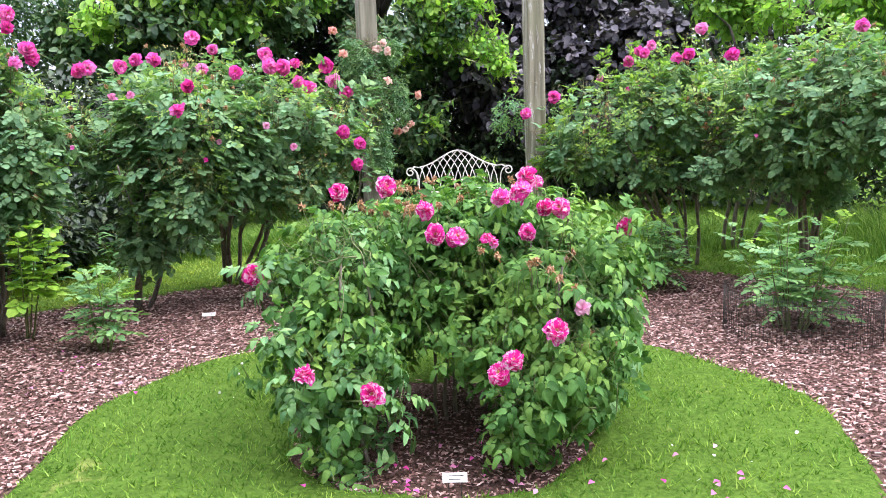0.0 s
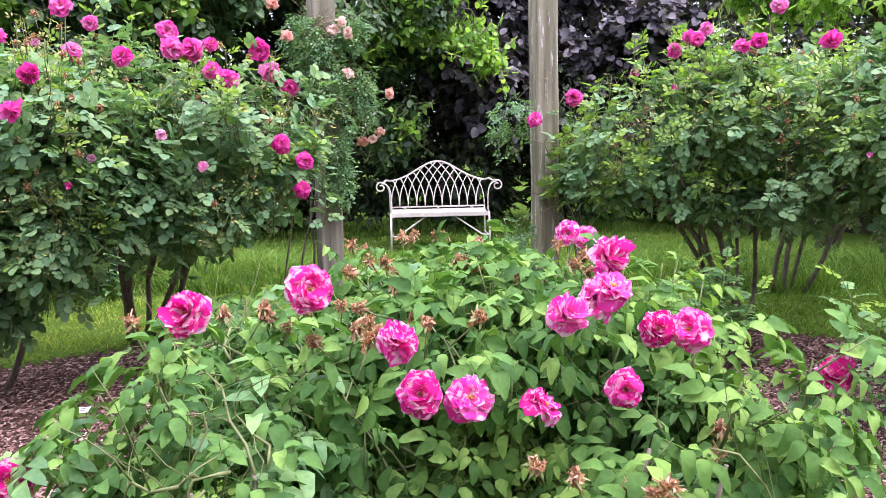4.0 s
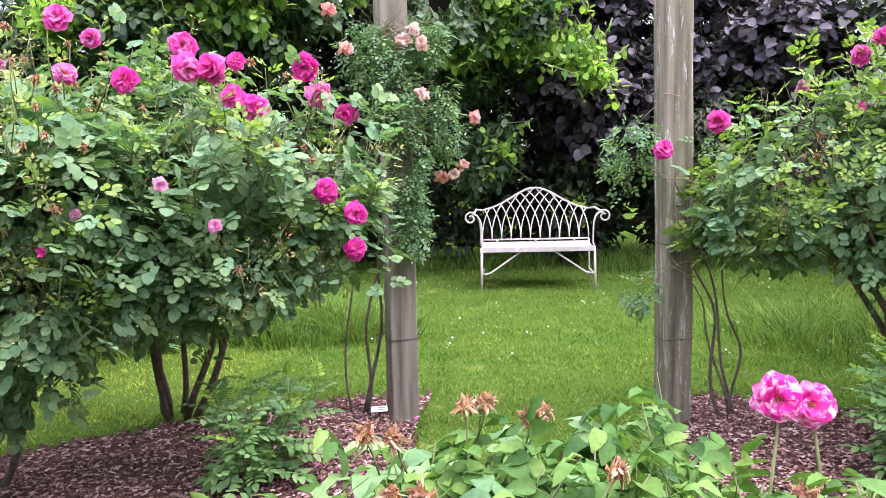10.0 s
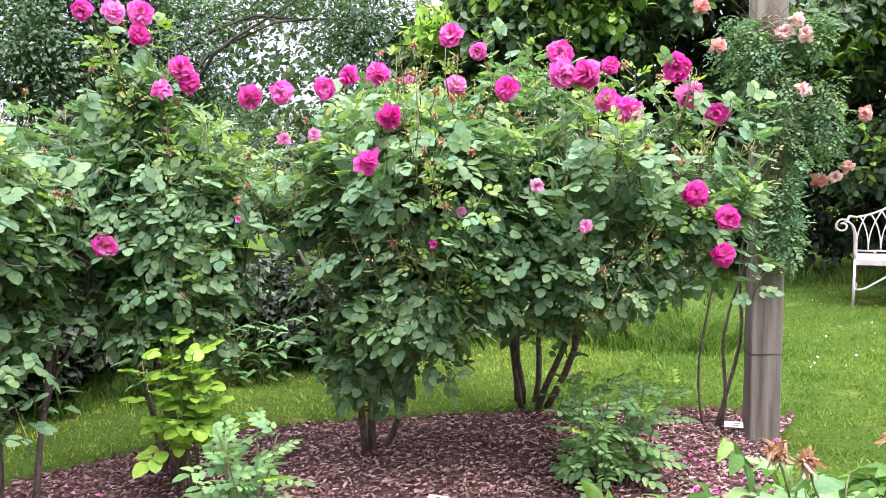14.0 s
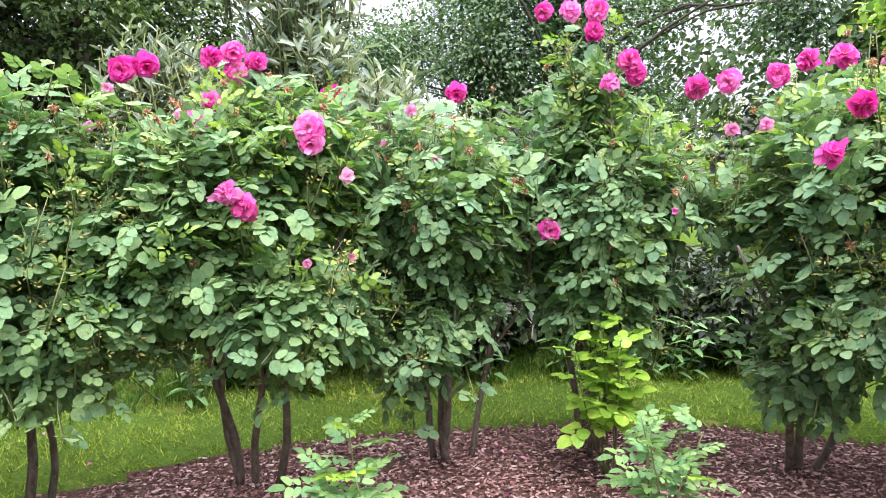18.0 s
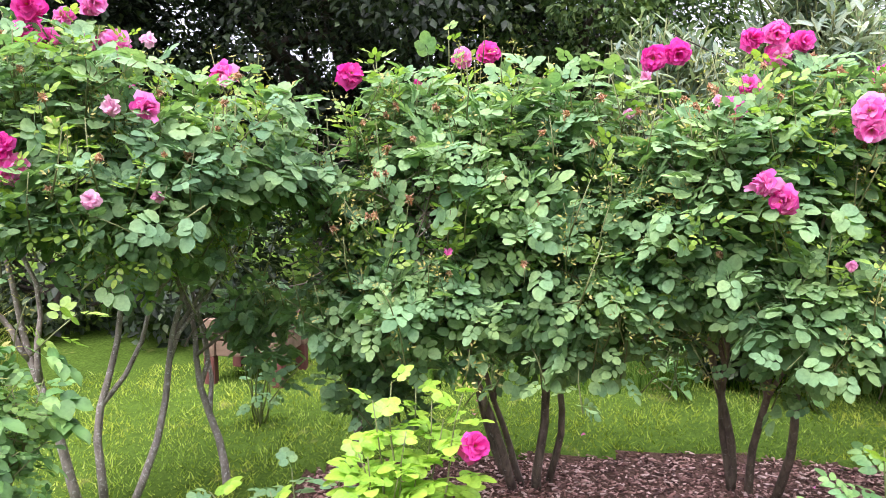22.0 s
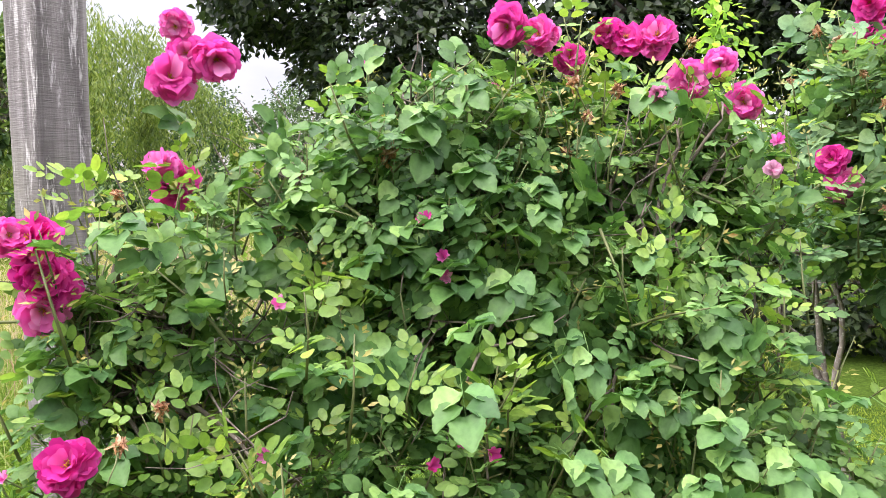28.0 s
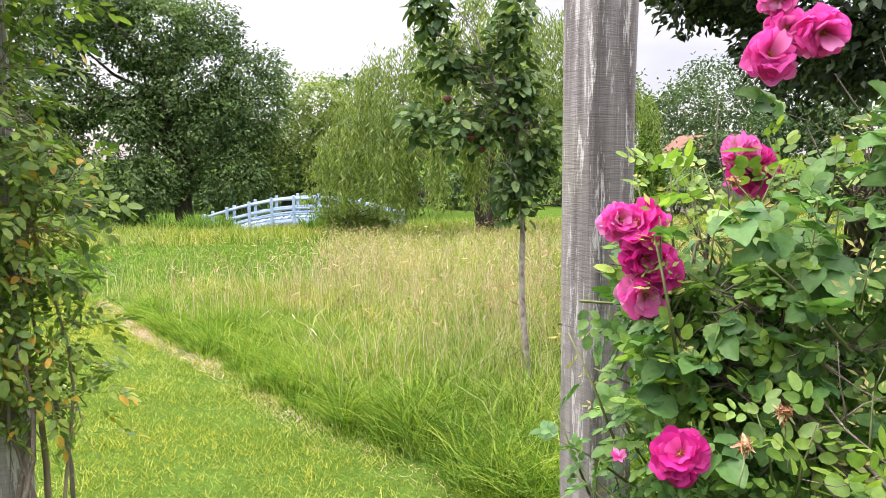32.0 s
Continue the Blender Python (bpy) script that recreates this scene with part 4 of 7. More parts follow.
def rose_shrub(label, feet, lumps, leaves, seed, blooms=(), pale=(), buds=(), near=60, templates=MID_LEAVES, leaf=ROSE_LEAVES, material=M_ROSE_LEAF, young=0, withered=26, radius=0.021, limbs=60, clear=None, tight=0.6, bark=M_BARK, flower="magenta", stems=(), spent=0.09, group="rose shrubs round the garden", **kw):
    """A tall shrub rose: bare stems from the ground, a broad leafy head, flowers."""
    t = thing("rose_shrub", label, "rose shrub", group)
    feet = list(feet)
    while len(feet) < 4:
        x, y = feet[int(grow.integers(0, len(feet)))]
        feet.append((x + float(grow.normal()) * 0.05, y + float(grow.normal()) * 0.05))
    fm = np.mean(feet, axis=0)
    feet = [(float(fm[0] + (x - fm[0]) * tight), float(fm[1] + (y - fm[1]) * tight)) for x, y in feet]
    fm, cm = np.mean(feet, axis=0), np.mean([l[:3] for l in lumps], axis=0)
    fan = 0.45 * max(l[3] for l in lumps) / max(0.05, float(np.ptp(np.array(feet), axis=0).max()) / 2)
    tops = []
    for x, y in feet:
        k = float(grow.uniform(0.7, 1.1))
        p = np.array([x + (cm[0] - fm[0]) * k + (x - fm[0]) * fan, y + (cm[1] - fm[1]) * k + (y - fm[1]) * fan, cm[2] - 0.05 + float(grow.uniform(-0.1, 0.15))])
        near_lump = min(lumps, key=lambda l: np.linalg.norm((p - np.array(l[:3])) / np.array(l[3:])))
        q = (p - np.array(near_lump[:3])) / np.array(near_lump[3:])
        p = np.array(near_lump[:3]) + q * np.array(near_lump[3:]) * min(1.0, 0.55 / max(0.01, float(np.linalg.norm(q))))
        tops.append(tuple(float(c) for c in p))
    if stems:
        feet, tops = [s[:2] for s in stems], [s[2:] for s in stems]
    stems_of(t, feet, tops, radius * 0.85, bark, wobble=0.026, forks=0 if limbs > 100 else 2)
    roots = tops + [(a * 0.5 + x * 0.5, b * 0.5 + y * 0.5, c * 0.62) for (a, b, c), (x, y) in zip(tops, feet)]
    limbs_of(t, lumps[:4] if limbs > 100 else lumps, roots, limbs, seed)
    leafage("foliage", t, templates, lumps, int(leaves * 0.40), material, seed, clear=clear, inward=(0.0, 2.6, 1.4), **{"rough": 0.3, "size": (0.5, 1.1), **kw})
    if young:
        tips = [(l[0], l[1], l[2] + 0.12 * l[5], l[3] * 0.95, l[4] * 0.95, l[5]) for l in lumps]
        leafage("young_foliage", t, YOUNG_LEAVES, tips, int(young * 1.1), M_LIME_LEAF, seed + 3, per=6, size=(0.7, 1.2), length=0.16, sunk=0.0, rough=0.3, up=0.5, out=0.3, droop=-0.2, rise=1.3, label="yellow-green young leaves", shell=0.1, clear=lambda P: P[:, 2] > cm[2] - 0.25, inward=(0.0, 2.6, 1.4))
    leafage("spent_shoot", t, SPENT_LEAVES, [(l[0], l[1], l[2] + 0.08 * l[5], l[3] * 1.03, l[4] * 1.03, l[5]) for l in lumps], int(leaves * spent), M_SPENT_LEAF, seed + 31, per=8, size=(0.5, 1.1), length=0.17, sunk=-0.03, rough=0.3, up=0.4, out=0.5, droop=-0.1, rise=1.8, label="olive and tan spent flower shoots", shell=0.1, clear=clear, inward=(0.0, 2.6, 1.4))
    if near:
        single_leaves(t, leaf, lumps, near, material, seed, clear=clear, size=(0.65, 1.1))
    for kind, places in ((flower, blooms), ("pink", pale), ("bud", buds)):
        for place in places:
            x, y, z = (float(c) for c in np.array(place) + unit(np.array([-0.1, 2.4, 1.45]) - np.array(place)) * 0.06)
            bloom(t, kind, x, y, z, (0.0 - x, 2.4 - y, 1.5 - z + 0.25), {"pink": 0.7, "bud": 0.4}.get(kind, float(grow.uniform(0.72, 1.06))))
    P, U = crown_points(lumps, 400, seed + 77, shell=0.05)
    score = ((np.array([0.0, 2.6, 1.4]) - P) * U).sum(-1) + 2.5 * P[:, 2] + np.random.default_rng(seed).normal(size=len(P)) * 0.8
    for p in P[np.argsort(-score)[:withered]]:
        bloom(t, "dead", float(p[0]), float(p[1]), float(p[2]) + 0.04, (0, 0, 1), float(grow.uniform(0.5, 0.85)))
    for i, p in enumerate(P[np.argsort(-score)[withered:withered + 4]]):
        bloom(t, ("bud", "pink")[i % 2], float(p[0]), float(p[1]), float(p[2]) + 0.02, (0.0 - p[0], 2.4 - p[1], 0.6), 0.5)
    return t


# ---- the rose shrubs, from the bench round by the left to the gate ----
rose_shrub("tall rose shrub with magenta blooms beside the bench gate", [(-2.0, 6.7), (-1.92, 6.62), (-1.84, 6.72), (-1.9, 6.55), (-1.76, 6.6), (-1.7, 6.66)],
           [(-1.15, 5.95, 1.42, 0.55, 0.6, 0.42), (-1.75, 6.1, 1.4, 0.6, 0.6, 0.52), (-0.85, 5.95, 1.25, 0.33, 0.42, 0.32), (-1.3, 5.8, 1.02, 0.48, 0.4, 0.24), (-2.1, 6.4, 1.2, 0.5, 0.5, 0.5)], 2100, 100,
           [(-0.58, 5.57, 1.22), (-0.70, 5.60, 1.31), (-0.62, 5.72, 1.07), (-0.98, 5.42, 1.66), (-0.90, 5.44, 1.62), (-1.20, 5.55, 1.78), (-1.11, 5.58, 1.78), (-1.03, 5.61, 1.81),
            (-1.25, 5.64, 1.88), (-0.86, 5.97, 1.82), (-0.81, 5.98, 1.71), (-0.74, 6.20, 1.63), (-1.45, 5.55, 1.75), (-1.64, 5.68, 1.93), (-1.79, 5.71, 2.02)],
           [(-1.19, 5.23, 1.36), (-1.01, 5.25, 1.21)], young=120)
rose_shrub("broad rose shrub with scattered magenta blooms on dark stems", [(-2.42, 5.8), (-2.34, 5.74), (-2.28, 5.82), (-2.36, 5.66)],
           [(-1.78, 5.4, 1.35, 0.5, 0.45, 0.45), (-2.13, 5.65, 1.3, 0.5, 0.5, 0.5), (-1.88, 5.35, 0.98, 0.42, 0.35, 0.3), (-2.15, 5.45, 0.7, 0.22, 0.2, 0.28)], 1900, 101,
           [(-1.68, 5.54, 1.78), (-1.59, 4.90, 1.61), (-1.65, 4.83, 1.46), (-1.96, 5.37, 1.84), (-2.06, 5.30, 1.83), (-2.14, 5.23, 1.78), (-2.34, 5.19, 1.77)],
           [(-1.99, 4.97, 1.57), (-2.08, 4.89, 1.56)], young=100)
rose_shrub("rose shrub with tall flowering shoots and dark stems", [(-3.2, 5.1), (-3.1, 5.02), (-3.02, 5.1), (-2.95, 5.0), (-3.06, 5.16)],
           [(-2.75, 4.97, 1.3, 0.42, 0.42, 0.4), (-3.05, 5.17, 1.3, 0.45, 0.5, 0.42), (-2.8, 4.92, 0.95, 0.35, 0.32, 0.3), (-2.8, 4.84, 1.75, 0.2, 0.2, 0.3), (-3.3, 5.32, 0.95, 0.35, 0.35, 0.4)], 1700, 102,
           [(-2.30, 4.96, 1.73), (-2.60, 4.78, 1.78), (-2.55, 4.84, 1.86), (-2.53, 4.86, 1.81), (-2.56, 4.66, 1.97), (-2.56, 4.67, 2.05), (-2.68, 4.53, 1.17), (-2.85, 4.63, 2.09), (-2.78, 4.72, 2.09)], young=100)
rose_shrub("slender rose shrub with thin leaning stems", [(-3.42, 4.42), (-3.35, 4.38), (-3.3, 4.6)],
           [(-3.07, 4.2, 1.35, 0.42, 0.42, 0.38), (-3.22, 4.45, 1.25, 0.4, 0.4, 0.4), (-3.07, 4.1, 0.75, 0.3, 0.28, 0.22)], 1300, 103,
           [(-2.90, 4.22, 1.74), (-3.22, 3.81, 1.74)], [(-2.91, 4.01, 1.66)], young=80)
rose_shrub("rose shrub carrying many magenta blooms on its top", [(-3.68, 3.42), (-3.58, 3.52), (-3.52, 3.68)],
           [(-3.13, 3.4, 1.35, 0.4, 0.45, 0.42), (-3.35, 3.55, 1.4, 0.45, 0.45, 0.42), (-3, 3.5, 0.98, 0.35, 0.4, 0.32), (-3.15, 3.1, 1.2, 0.4, 0.35, 0.45)], 1700, 104,
           [(-2.70, 3.50, 1.58), (-2.70, 3.51, 1.53), (-2.79, 3.24, 1.36), (-2.78, 3.29, 1.31), (-3.17, 3.38, 1.89), (-3.14, 3.46, 1.85), (-3.19, 3.30, 1.87), (-3.16, 3.39, 1.81),
            (-3.09, 3.27, 1.70), (-3.01, 3.19, 1.61), (-3.55, 3.03, 1.85), (-3.53, 3.12, 1.87)], [(-2.70, 3.64, 1.41)], young=90, material=M_MID_LEAF)
rose_shrub("dense rose shrub with few blooms and grey stems", [(-3.75, 2.42), (-3.66, 2.52), (-3.6, 2.62), (-3.68, 2.7), (-3.55, 2.45)],
           [(-3.33, 2.55, 1.38, 0.42, 0.5, 0.4), (-3.43, 2.1, 1.35, 0.45, 0.5, 0.42), (-3.28, 2.75, 0.98, 0.4, 0.42, 0.3), (-3.23, 2.15, 1, 0.4, 0.4, 0.3), (-3.73, 2.3, 1.3, 0.4, 0.5, 0.5)], 2300, 105,
           [(-3.28, 1.82, 1.76), (-3.62, 2.24, 1.87), (-3.62, 2.35, 1.89)], young=120, material=M_MID_LEAF)
rose_shrub("open rose shrub on tall pale speckled stems", [(-3.42, 0.72), (-3.36, 0.84), (-3.5, 1.1), (-3.52, 1.3), (-3.7, 1.75)],
           [(-3.05, 0.82, 1.58, 0.42, 0.42, 0.3), (-3.2, 1.32, 1.45, 0.42, 0.45, 0.32), (-2.85, 1.07, 1.3, 0.35, 0.4, 0.25), (-3.35, 1.78, 1.0, 0.3, 0.25, 0.32), (-3.05, 0.67, 1.85, 0.2, 0.25, 0.15), (-3.6, 1.33, 0.8, 0.14, 0.18, 0.14), (-3.5, 0.87, 1.3, 0.4, 0.5, 0.3), (-3.55, 1.85, 0.66, 0.22, 0.25, 0.28)], 2000, 106,
           [(-2.99, 0.72, 1.97), (-2.99, 0.71, 1.89), (-3.02, 0.77, 1.85), (-3.09, 0.89, 1.85), (-3.12, 0.96, 1.86), (-3.09, 0.79, 1.95), (-3.14, 0.88, 2.01), (-3.17, 1.36, 1.75),
            (-2.76, 1.24, 1.60), (-2.60, 0.84, 1.47), (-2.62, 0.87, 1.40)], [(-3.08, 1.11, 1.86), (-2.72, 1.15, 1.59), (-2.46, 1.20, 1.31)], young=160, radius=0.023, tight=1.0, bark=M_LICHEN_BARK, stems=[(-3.24, 0.78, -3.38, 0.92, 1.25), (-3.26, 0.88, -3.5, 1.1, 1.2), (-3.39, 1.25, -3.55, 0.95, 1.0), (-3.2, 0.7, -3.0, 0.55, 1.15), (-3.7, 1.75, -3.5, 1.7, 1.1)])
rose_shrub("large spreading rose shrub beside the garden gate post", [(-1.95, 0.35), (-1.75, 0.1), (-1.5, 0.2), (-2.2, 0.5), (-2.35, 0.62)],
           [(-1.5, 0.45, 1.3, 0.5, 0.4, 0.4), (-1.05, 0.38, 1.12, 0.42, 0.32, 0.36), (-1.3, 0.78, 0.82, 0.5, 0.38, 0.35), (-2.0, 0.6, 1.4, 0.4, 0.4, 0.32), (-0.8, 0.4, 0.85, 0.28, 0.3, 0.35), (-1.85, 1.08, 0.86, 0.36, 0.3, 0.27), (-0.92, 0.28, 1.4, 0.09, 0.09, 0.2), (-0.85, 0.36, 1.2, 0.28, 0.25, 0.22), (-1.27, 0.4, 1.38, 0.25, 0.22, 0.24), (-1.75, 0.92, 1.15, 0.3, 0.24, 0.24), (-1.45, 0.72, 1.12, 0.35, 0.2, 0.25), (-1.0, 0.8, 0.62, 0.34, 0.24, 0.22), (-1.55, 0.78, 1.27, 0.3, 0.18, 0.2), (-2.05, 0.78, 1.5, 0.25, 0.25, 0.2), (-1.75, 0.62, 1.5, 0.3, 0.25, 0.2), (-1.45, 0.5, 1.5, 0.3, 0.25, 0.2)], 5000, 107,
           [(-0.92, 0.30, 1.76), (-0.94, 0.30, 1.70), (-0.99, 0.34, 1.69), (-0.90, 0.31, 1.64), (-0.90, 0.21, 1.45), (-0.93, 0.21, 1.41), (-0.61, 0.41, 1.31), (-0.57, 0.39, 1.32), (-0.64, 0.41, 1.23),
            (-0.61, 0.41, 1.25), (-0.62, 0.40, 1.18), (-0.63, 0.58, 0.92), (-1.63, 0.57, 1.79), (-1.72, 0.58, 1.77), (-1.81, 0.59, 1.72), (-1.98, 0.62, 1.78), (-1.95, 0.59, 1.80), (-2.03, 0.68, 1.78),
            (-2.13, 0.80, 1.71), (-2.08, 0.74, 1.67), (-2.16, 0.85, 1.61)],
           [], [(-0.53, 0.55, 0.91), (-1.67, 0.47, 1.64), (-1.35, 0.38, 1.70), (-1.28, 0.81, 1.27), (-1.27, 0.83, 1.24), (-1.29, 0.94, 0.92), (-1.24, 0.92, 0.95), (-1.20, 0.88, 0.89), (-0.94, 0.74, 0.92), (-0.98, 0.70, 1.19)], near=280, young=220, spent=0.045, inner=0.45, gaps=-0.4, limbs=150, withered=12, tight=1.0, flower="large", templates=NEAR_MIX, leaf=NEAR_LEAVES, material=M_NEAR_LEAF, size=(0.36, 0.8), per=5, rough=0.35)
# ---- right of the bench gate ----
rose_shrub("wide rose shrub with magenta blooms beside the lichened post", [(2.2, 6.8), (2.3, 6.9), (2.12, 6.88), (2.34, 6.76), (2.05, 6.75)],
           [(1.48, 6.5, 1.35, 0.5, 0.45, 0.38), (1.98, 6.5, 1.45, 0.5, 0.5, 0.48), (1.18, 6.45, 1.15, 0.3, 0.35, 0.28), (2.33, 6.3, 1.3, 0.45, 0.5, 0.5), (1.78, 6.4, 1.0, 0.35, 0.3, 0.18)], 1500, 108,
           [(1.71, 6.23, 1.93), (1.63, 6.27, 1.89), (1.55, 6.30, 1.82), (1.65, 6.20, 1.87), (0.94, 6.29, 1.55), (0.73, 6.44, 1.43), (1.89, 6.14, 1.82), (1.97, 6.09, 1.84)], [(1.34, 6.38, 1.70)], young=260, gaps=-0.3, limbs=75)
rose_shrub("tall rose shrub with few blooms on twisted stems", [(3.0, 6.4), (3.1, 6.3), (2.95, 6.2)],
           [(2.6, 5.7, 1.4, 0.5, 0.5, 0.45), (2.9, 5.3, 1.45, 0.5, 0.5, 0.45), (2.9, 6.0, 1.2, 0.45, 0.5, 0.45)], 1500, 109, [(2.13, 5.61, 1.78), (2.02, 5.97, 2.02)], young=120, near=30)
rose_shrub("tall leafy rose shrub with bare lower stems", [(3.55, 5.3), (3.5, 5.1), (3.65, 4.9)],
           [(3.1, 4.7, 1.4, 0.5, 0.5, 0.45), (3.3, 4.2, 1.35, 0.5, 0.5, 0.45), (3.4, 5.0, 1.1, 0.4, 0.4, 0.4)], 1400, 110, [(2.64, 4.82, 1.86)], young=100, near=20)
rose_shrub("rose shrub on the lawn side of the bed", [(2.9, 7.6), (3.1, 7.5)], [(2.9, 7.4, 1.5, 0.6, 0.5, 0.5), (3.5, 6.9, 1.5, 0.6, 0.6, 0.5)], 1200, 111, young=100, near=0)

# ---- the bush in the middle ----


def clear_of_walk(P):
    """Keeps the hollow over which the walk leads free of leaves."""
    return (P[:, 2] < np.where(P[:, 1] > 3.35, 1.07, 1.0)) & ~((np.abs(P[:, 0] + 0.03) < 0.24) & (P[:, 1] < 2.98) & (P[:, 2] > 0.55))


def centre_bush():
    t = thing("gallica_rose_bush", "low bushy rose with striped crimson flowers and brown seed heads", "rose bush", at=(0, 0, 0))
    lumps = [(-0.42, 3.05, 0.62, 0.34, 0.32, 0.36), (0.4, 3.1, 0.64, 0.36, 0.34, 0.36), (-0.02, 3.52, 0.74, 0.44, 0.38, 0.32), (0.46, 2.82, 0.44, 0.26, 0.24, 0.32), (-0.42, 2.8, 0.38, 0.22, 0.22, 0.3), (0.6, 3.12, 0.55, 0.24, 0.28, 0.28), (0.0, 3.2, 0.72, 0.3, 0.25, 0.24), (0.36, 3.5, 0.72, 0.36, 0.34, 0.32), (0.0, 3.8, 0.76, 0.42, 0.34, 0.31), (0.1, 3.45, 0.84, 0.3, 0.3, 0.18), (0.05, 3.75, 0.86, 0.34, 0.25, 0.16), (-0.3, 3.68, 0.68, 0.3, 0.3, 0.3), (0.32, 3.78, 0.66, 0.34, 0.3, 0.28), (0.14, 3.0, 0.5, 0.24, 0.24, 0.18), (0.3, 2.75, 0.28, 0.16, 0.18, 0.2)]
    feet = [(-0.3, 2.83), (-0.24, 2.9), (0.0, 3.35), (0.04, 3.42), (0.28, 2.92), (0.36, 2.86), (-0.05, 3.3), (0.3, 3.2), (-0.3, 3.3), (0.1, 3.55)]
    tops = [(x * 1.25, 3.2 + (y - 3.2) * 1.2, 0.8) for x, y in feet]
    stems_of(t, feet, tops, 0.008, M_BARK, 0.015, 6)
    limbs_of(t, lumps, tops + [(x * 1.2, y, 0.45) for x, y in feet], 60, 300, 0.004, M_GREEN_STEM)
    back = [l for l in lumps if l[1] > 3.4]
    leafage("foliage", t, BUSH_LEAVES, back, 500, M_BUSH_LEAF, 304, per=5, size=(0.55, 1.0), rough=0.3, clear=clear_of_walk, inner=0.5, shell=0.35, up=0.55, out=0.6, droop=0.55, rise=0.9, sunk=0.0)
    leafage("foliage", t, BUSH_MIX, [l for l in lumps if l[1] <= 3.6], 850, M_BUSH_LEAF, 301, per=5, size=(0.42, 0.95), rough=0.3, clear=clear_of_walk, inner=0.5, shell=0.45, gaps=-0.4, up=0.55, out=0.6, droop=0.55, rise=0.9, sunk=0.0)
    fresh = [(-0.42, 3.05, 0.66, 0.36, 0.34, 0.36), (-0.42, 2.8, 0.42, 0.25, 0.24, 0.3), (-0.3, 3.68, 0.7, 0.32, 0.32, 0.3), (0.62, 3.1, 0.6, 0.24, 0.26, 0.28), (0.0, 3.75, 0.8, 0.45, 0.35, 0.24)]
    leafage("young_foliage", t, BUSH_MIX, fresh, 260, M_FRESH_LEAF, 303, per=5, size=(0.55, 1.05), label="fresh lighter green leaves", clear=clear_of_walk, shell=0.2, up=0.6, out=0.5, droop=0.4, rise=1.0)
    single_leaves(t, BUSH_LEAVES, lumps, 290, M_BUSH_LEAF, 302, toward=(0, 2.2, 1.6), clear=clear_of_walk, size=(0.6, 1.0))
    for x, y, z in [(-0.39, 2.87, 1.05), (-0.22, 2.99, 1.06), (-0.07, 3.0, 0.96), (0.06, 3.0, 0.85), (-0.03, 3.0, 0.86), (0.23, 2.99, 1.00), (0.35, 3.18, 1.07), (0.31, 3.08, 1.01), (0.34, 3.0, 0.86), (0.19, 3.0, 0.83),
                    (0.42, 3.07, 0.95), (0.48, 3.06, 0.95), (0.73, 3.01, 0.86), (-0.77, 3.00, 0.72), (0.44, 4.0, 1.02), (0.50, 4.02, 1.0), (0.33, 3.07, 1.03), (0.39, 2.57, 0.56), (0.23, 2.49, 0.48), (0.18, 2.49, 0.44), (-0.50, 2.55, 0.43), (-0.26, 2.54, 0.36)]:
        x, y, z = (float(c) for c in np.array([x, y, z]) + unit(np.array([0.0, 1.2, 1.4]) - [x, y, z]) * 0.05)
        bloom(t, "large_striped", x, y, z, (0.0, -0.7, 0.7), 0.74)
    for k, (x, y, z) in enumerate([(0.44, 3.96, 1.0), (0.50, 3.98, 0.98)]):  # the long shoot that flowers clear of the bush
        pts = bent((0.34 + 0.05 * k, 3.78, 0.02), (x, y, z), 0.02, 10)
        put("stem", mesh_of("stem", *tube(pts, np.linspace(0.005, 0.003, 10), 6), M_GREEN_STEM), t)
        for i in (3, 4, 5, 6, 7, 8):
            a = i * 2.4 + k
            f = frames_of(np.array([[math.cos(a), math.sin(a), -0.1]]), np.array([[0.0, -0.25, 1.0]]))[0]
            put("leaf", mesh_of("leaf", *BUSH_LEAVES[i % len(BUSH_LEAVES)], M_BUSH_LEAF), t, m=Matrix([[*f[0], pts[i][0]], [*f[1], pts[i][1]], [*f[2], pts[i][2]], [0, 0, 0, 1]]) @ Matrix.Scale(0.85, 4))
    for x, y, z in [(0.48, 2.61, 0.64), (0.11, 2.95, 0.38), (0.39, 3.35, 1.03)]:
        bloom(t, "pink", x, y, z, (0.0, -0.6, 0.8), 0.8)
    for x, y, z in [(0.05, 3.80, 1.06), (0.09, 3.54, 1.04), (-0.03, 3.85, 1.06), (-0.07, 3.35, 1.01), (-0.07, 3.60, 1.02), (-0.17, 3.80, 1.04), (-0.44, 3.19, 1.00), (-0.34, 3.17, 0.99), (-0.26, 3.24, 0.99), (-0.17, 3.20, 1.00),
                    (-0.11, 3.10, 0.99), (0.35, 3.48, 1.05), (0.39, 3.41, 1.02), (0.12, 3.54, 1.01), (0.2, 2.7, 0.86), (0.3, 2.75, 0.82), (0.45, 2.7, 0.72), (0.52, 2.9, 0.8), (-0.05, 3.0, 1.0), (0.55, 2.75, 0.5)]:
        for k in range(3):
            dx, dy, dz = (float(c) * (0.025, 0.03, 0.1)[k] for c in grow.normal(size=3))
            bloom(t, "dead", x + dx, y + dy, z + dz * 0.4 - 0.02, (0, 0, 1), 0.78)


centre_bush()


FROND_MESHES = {}


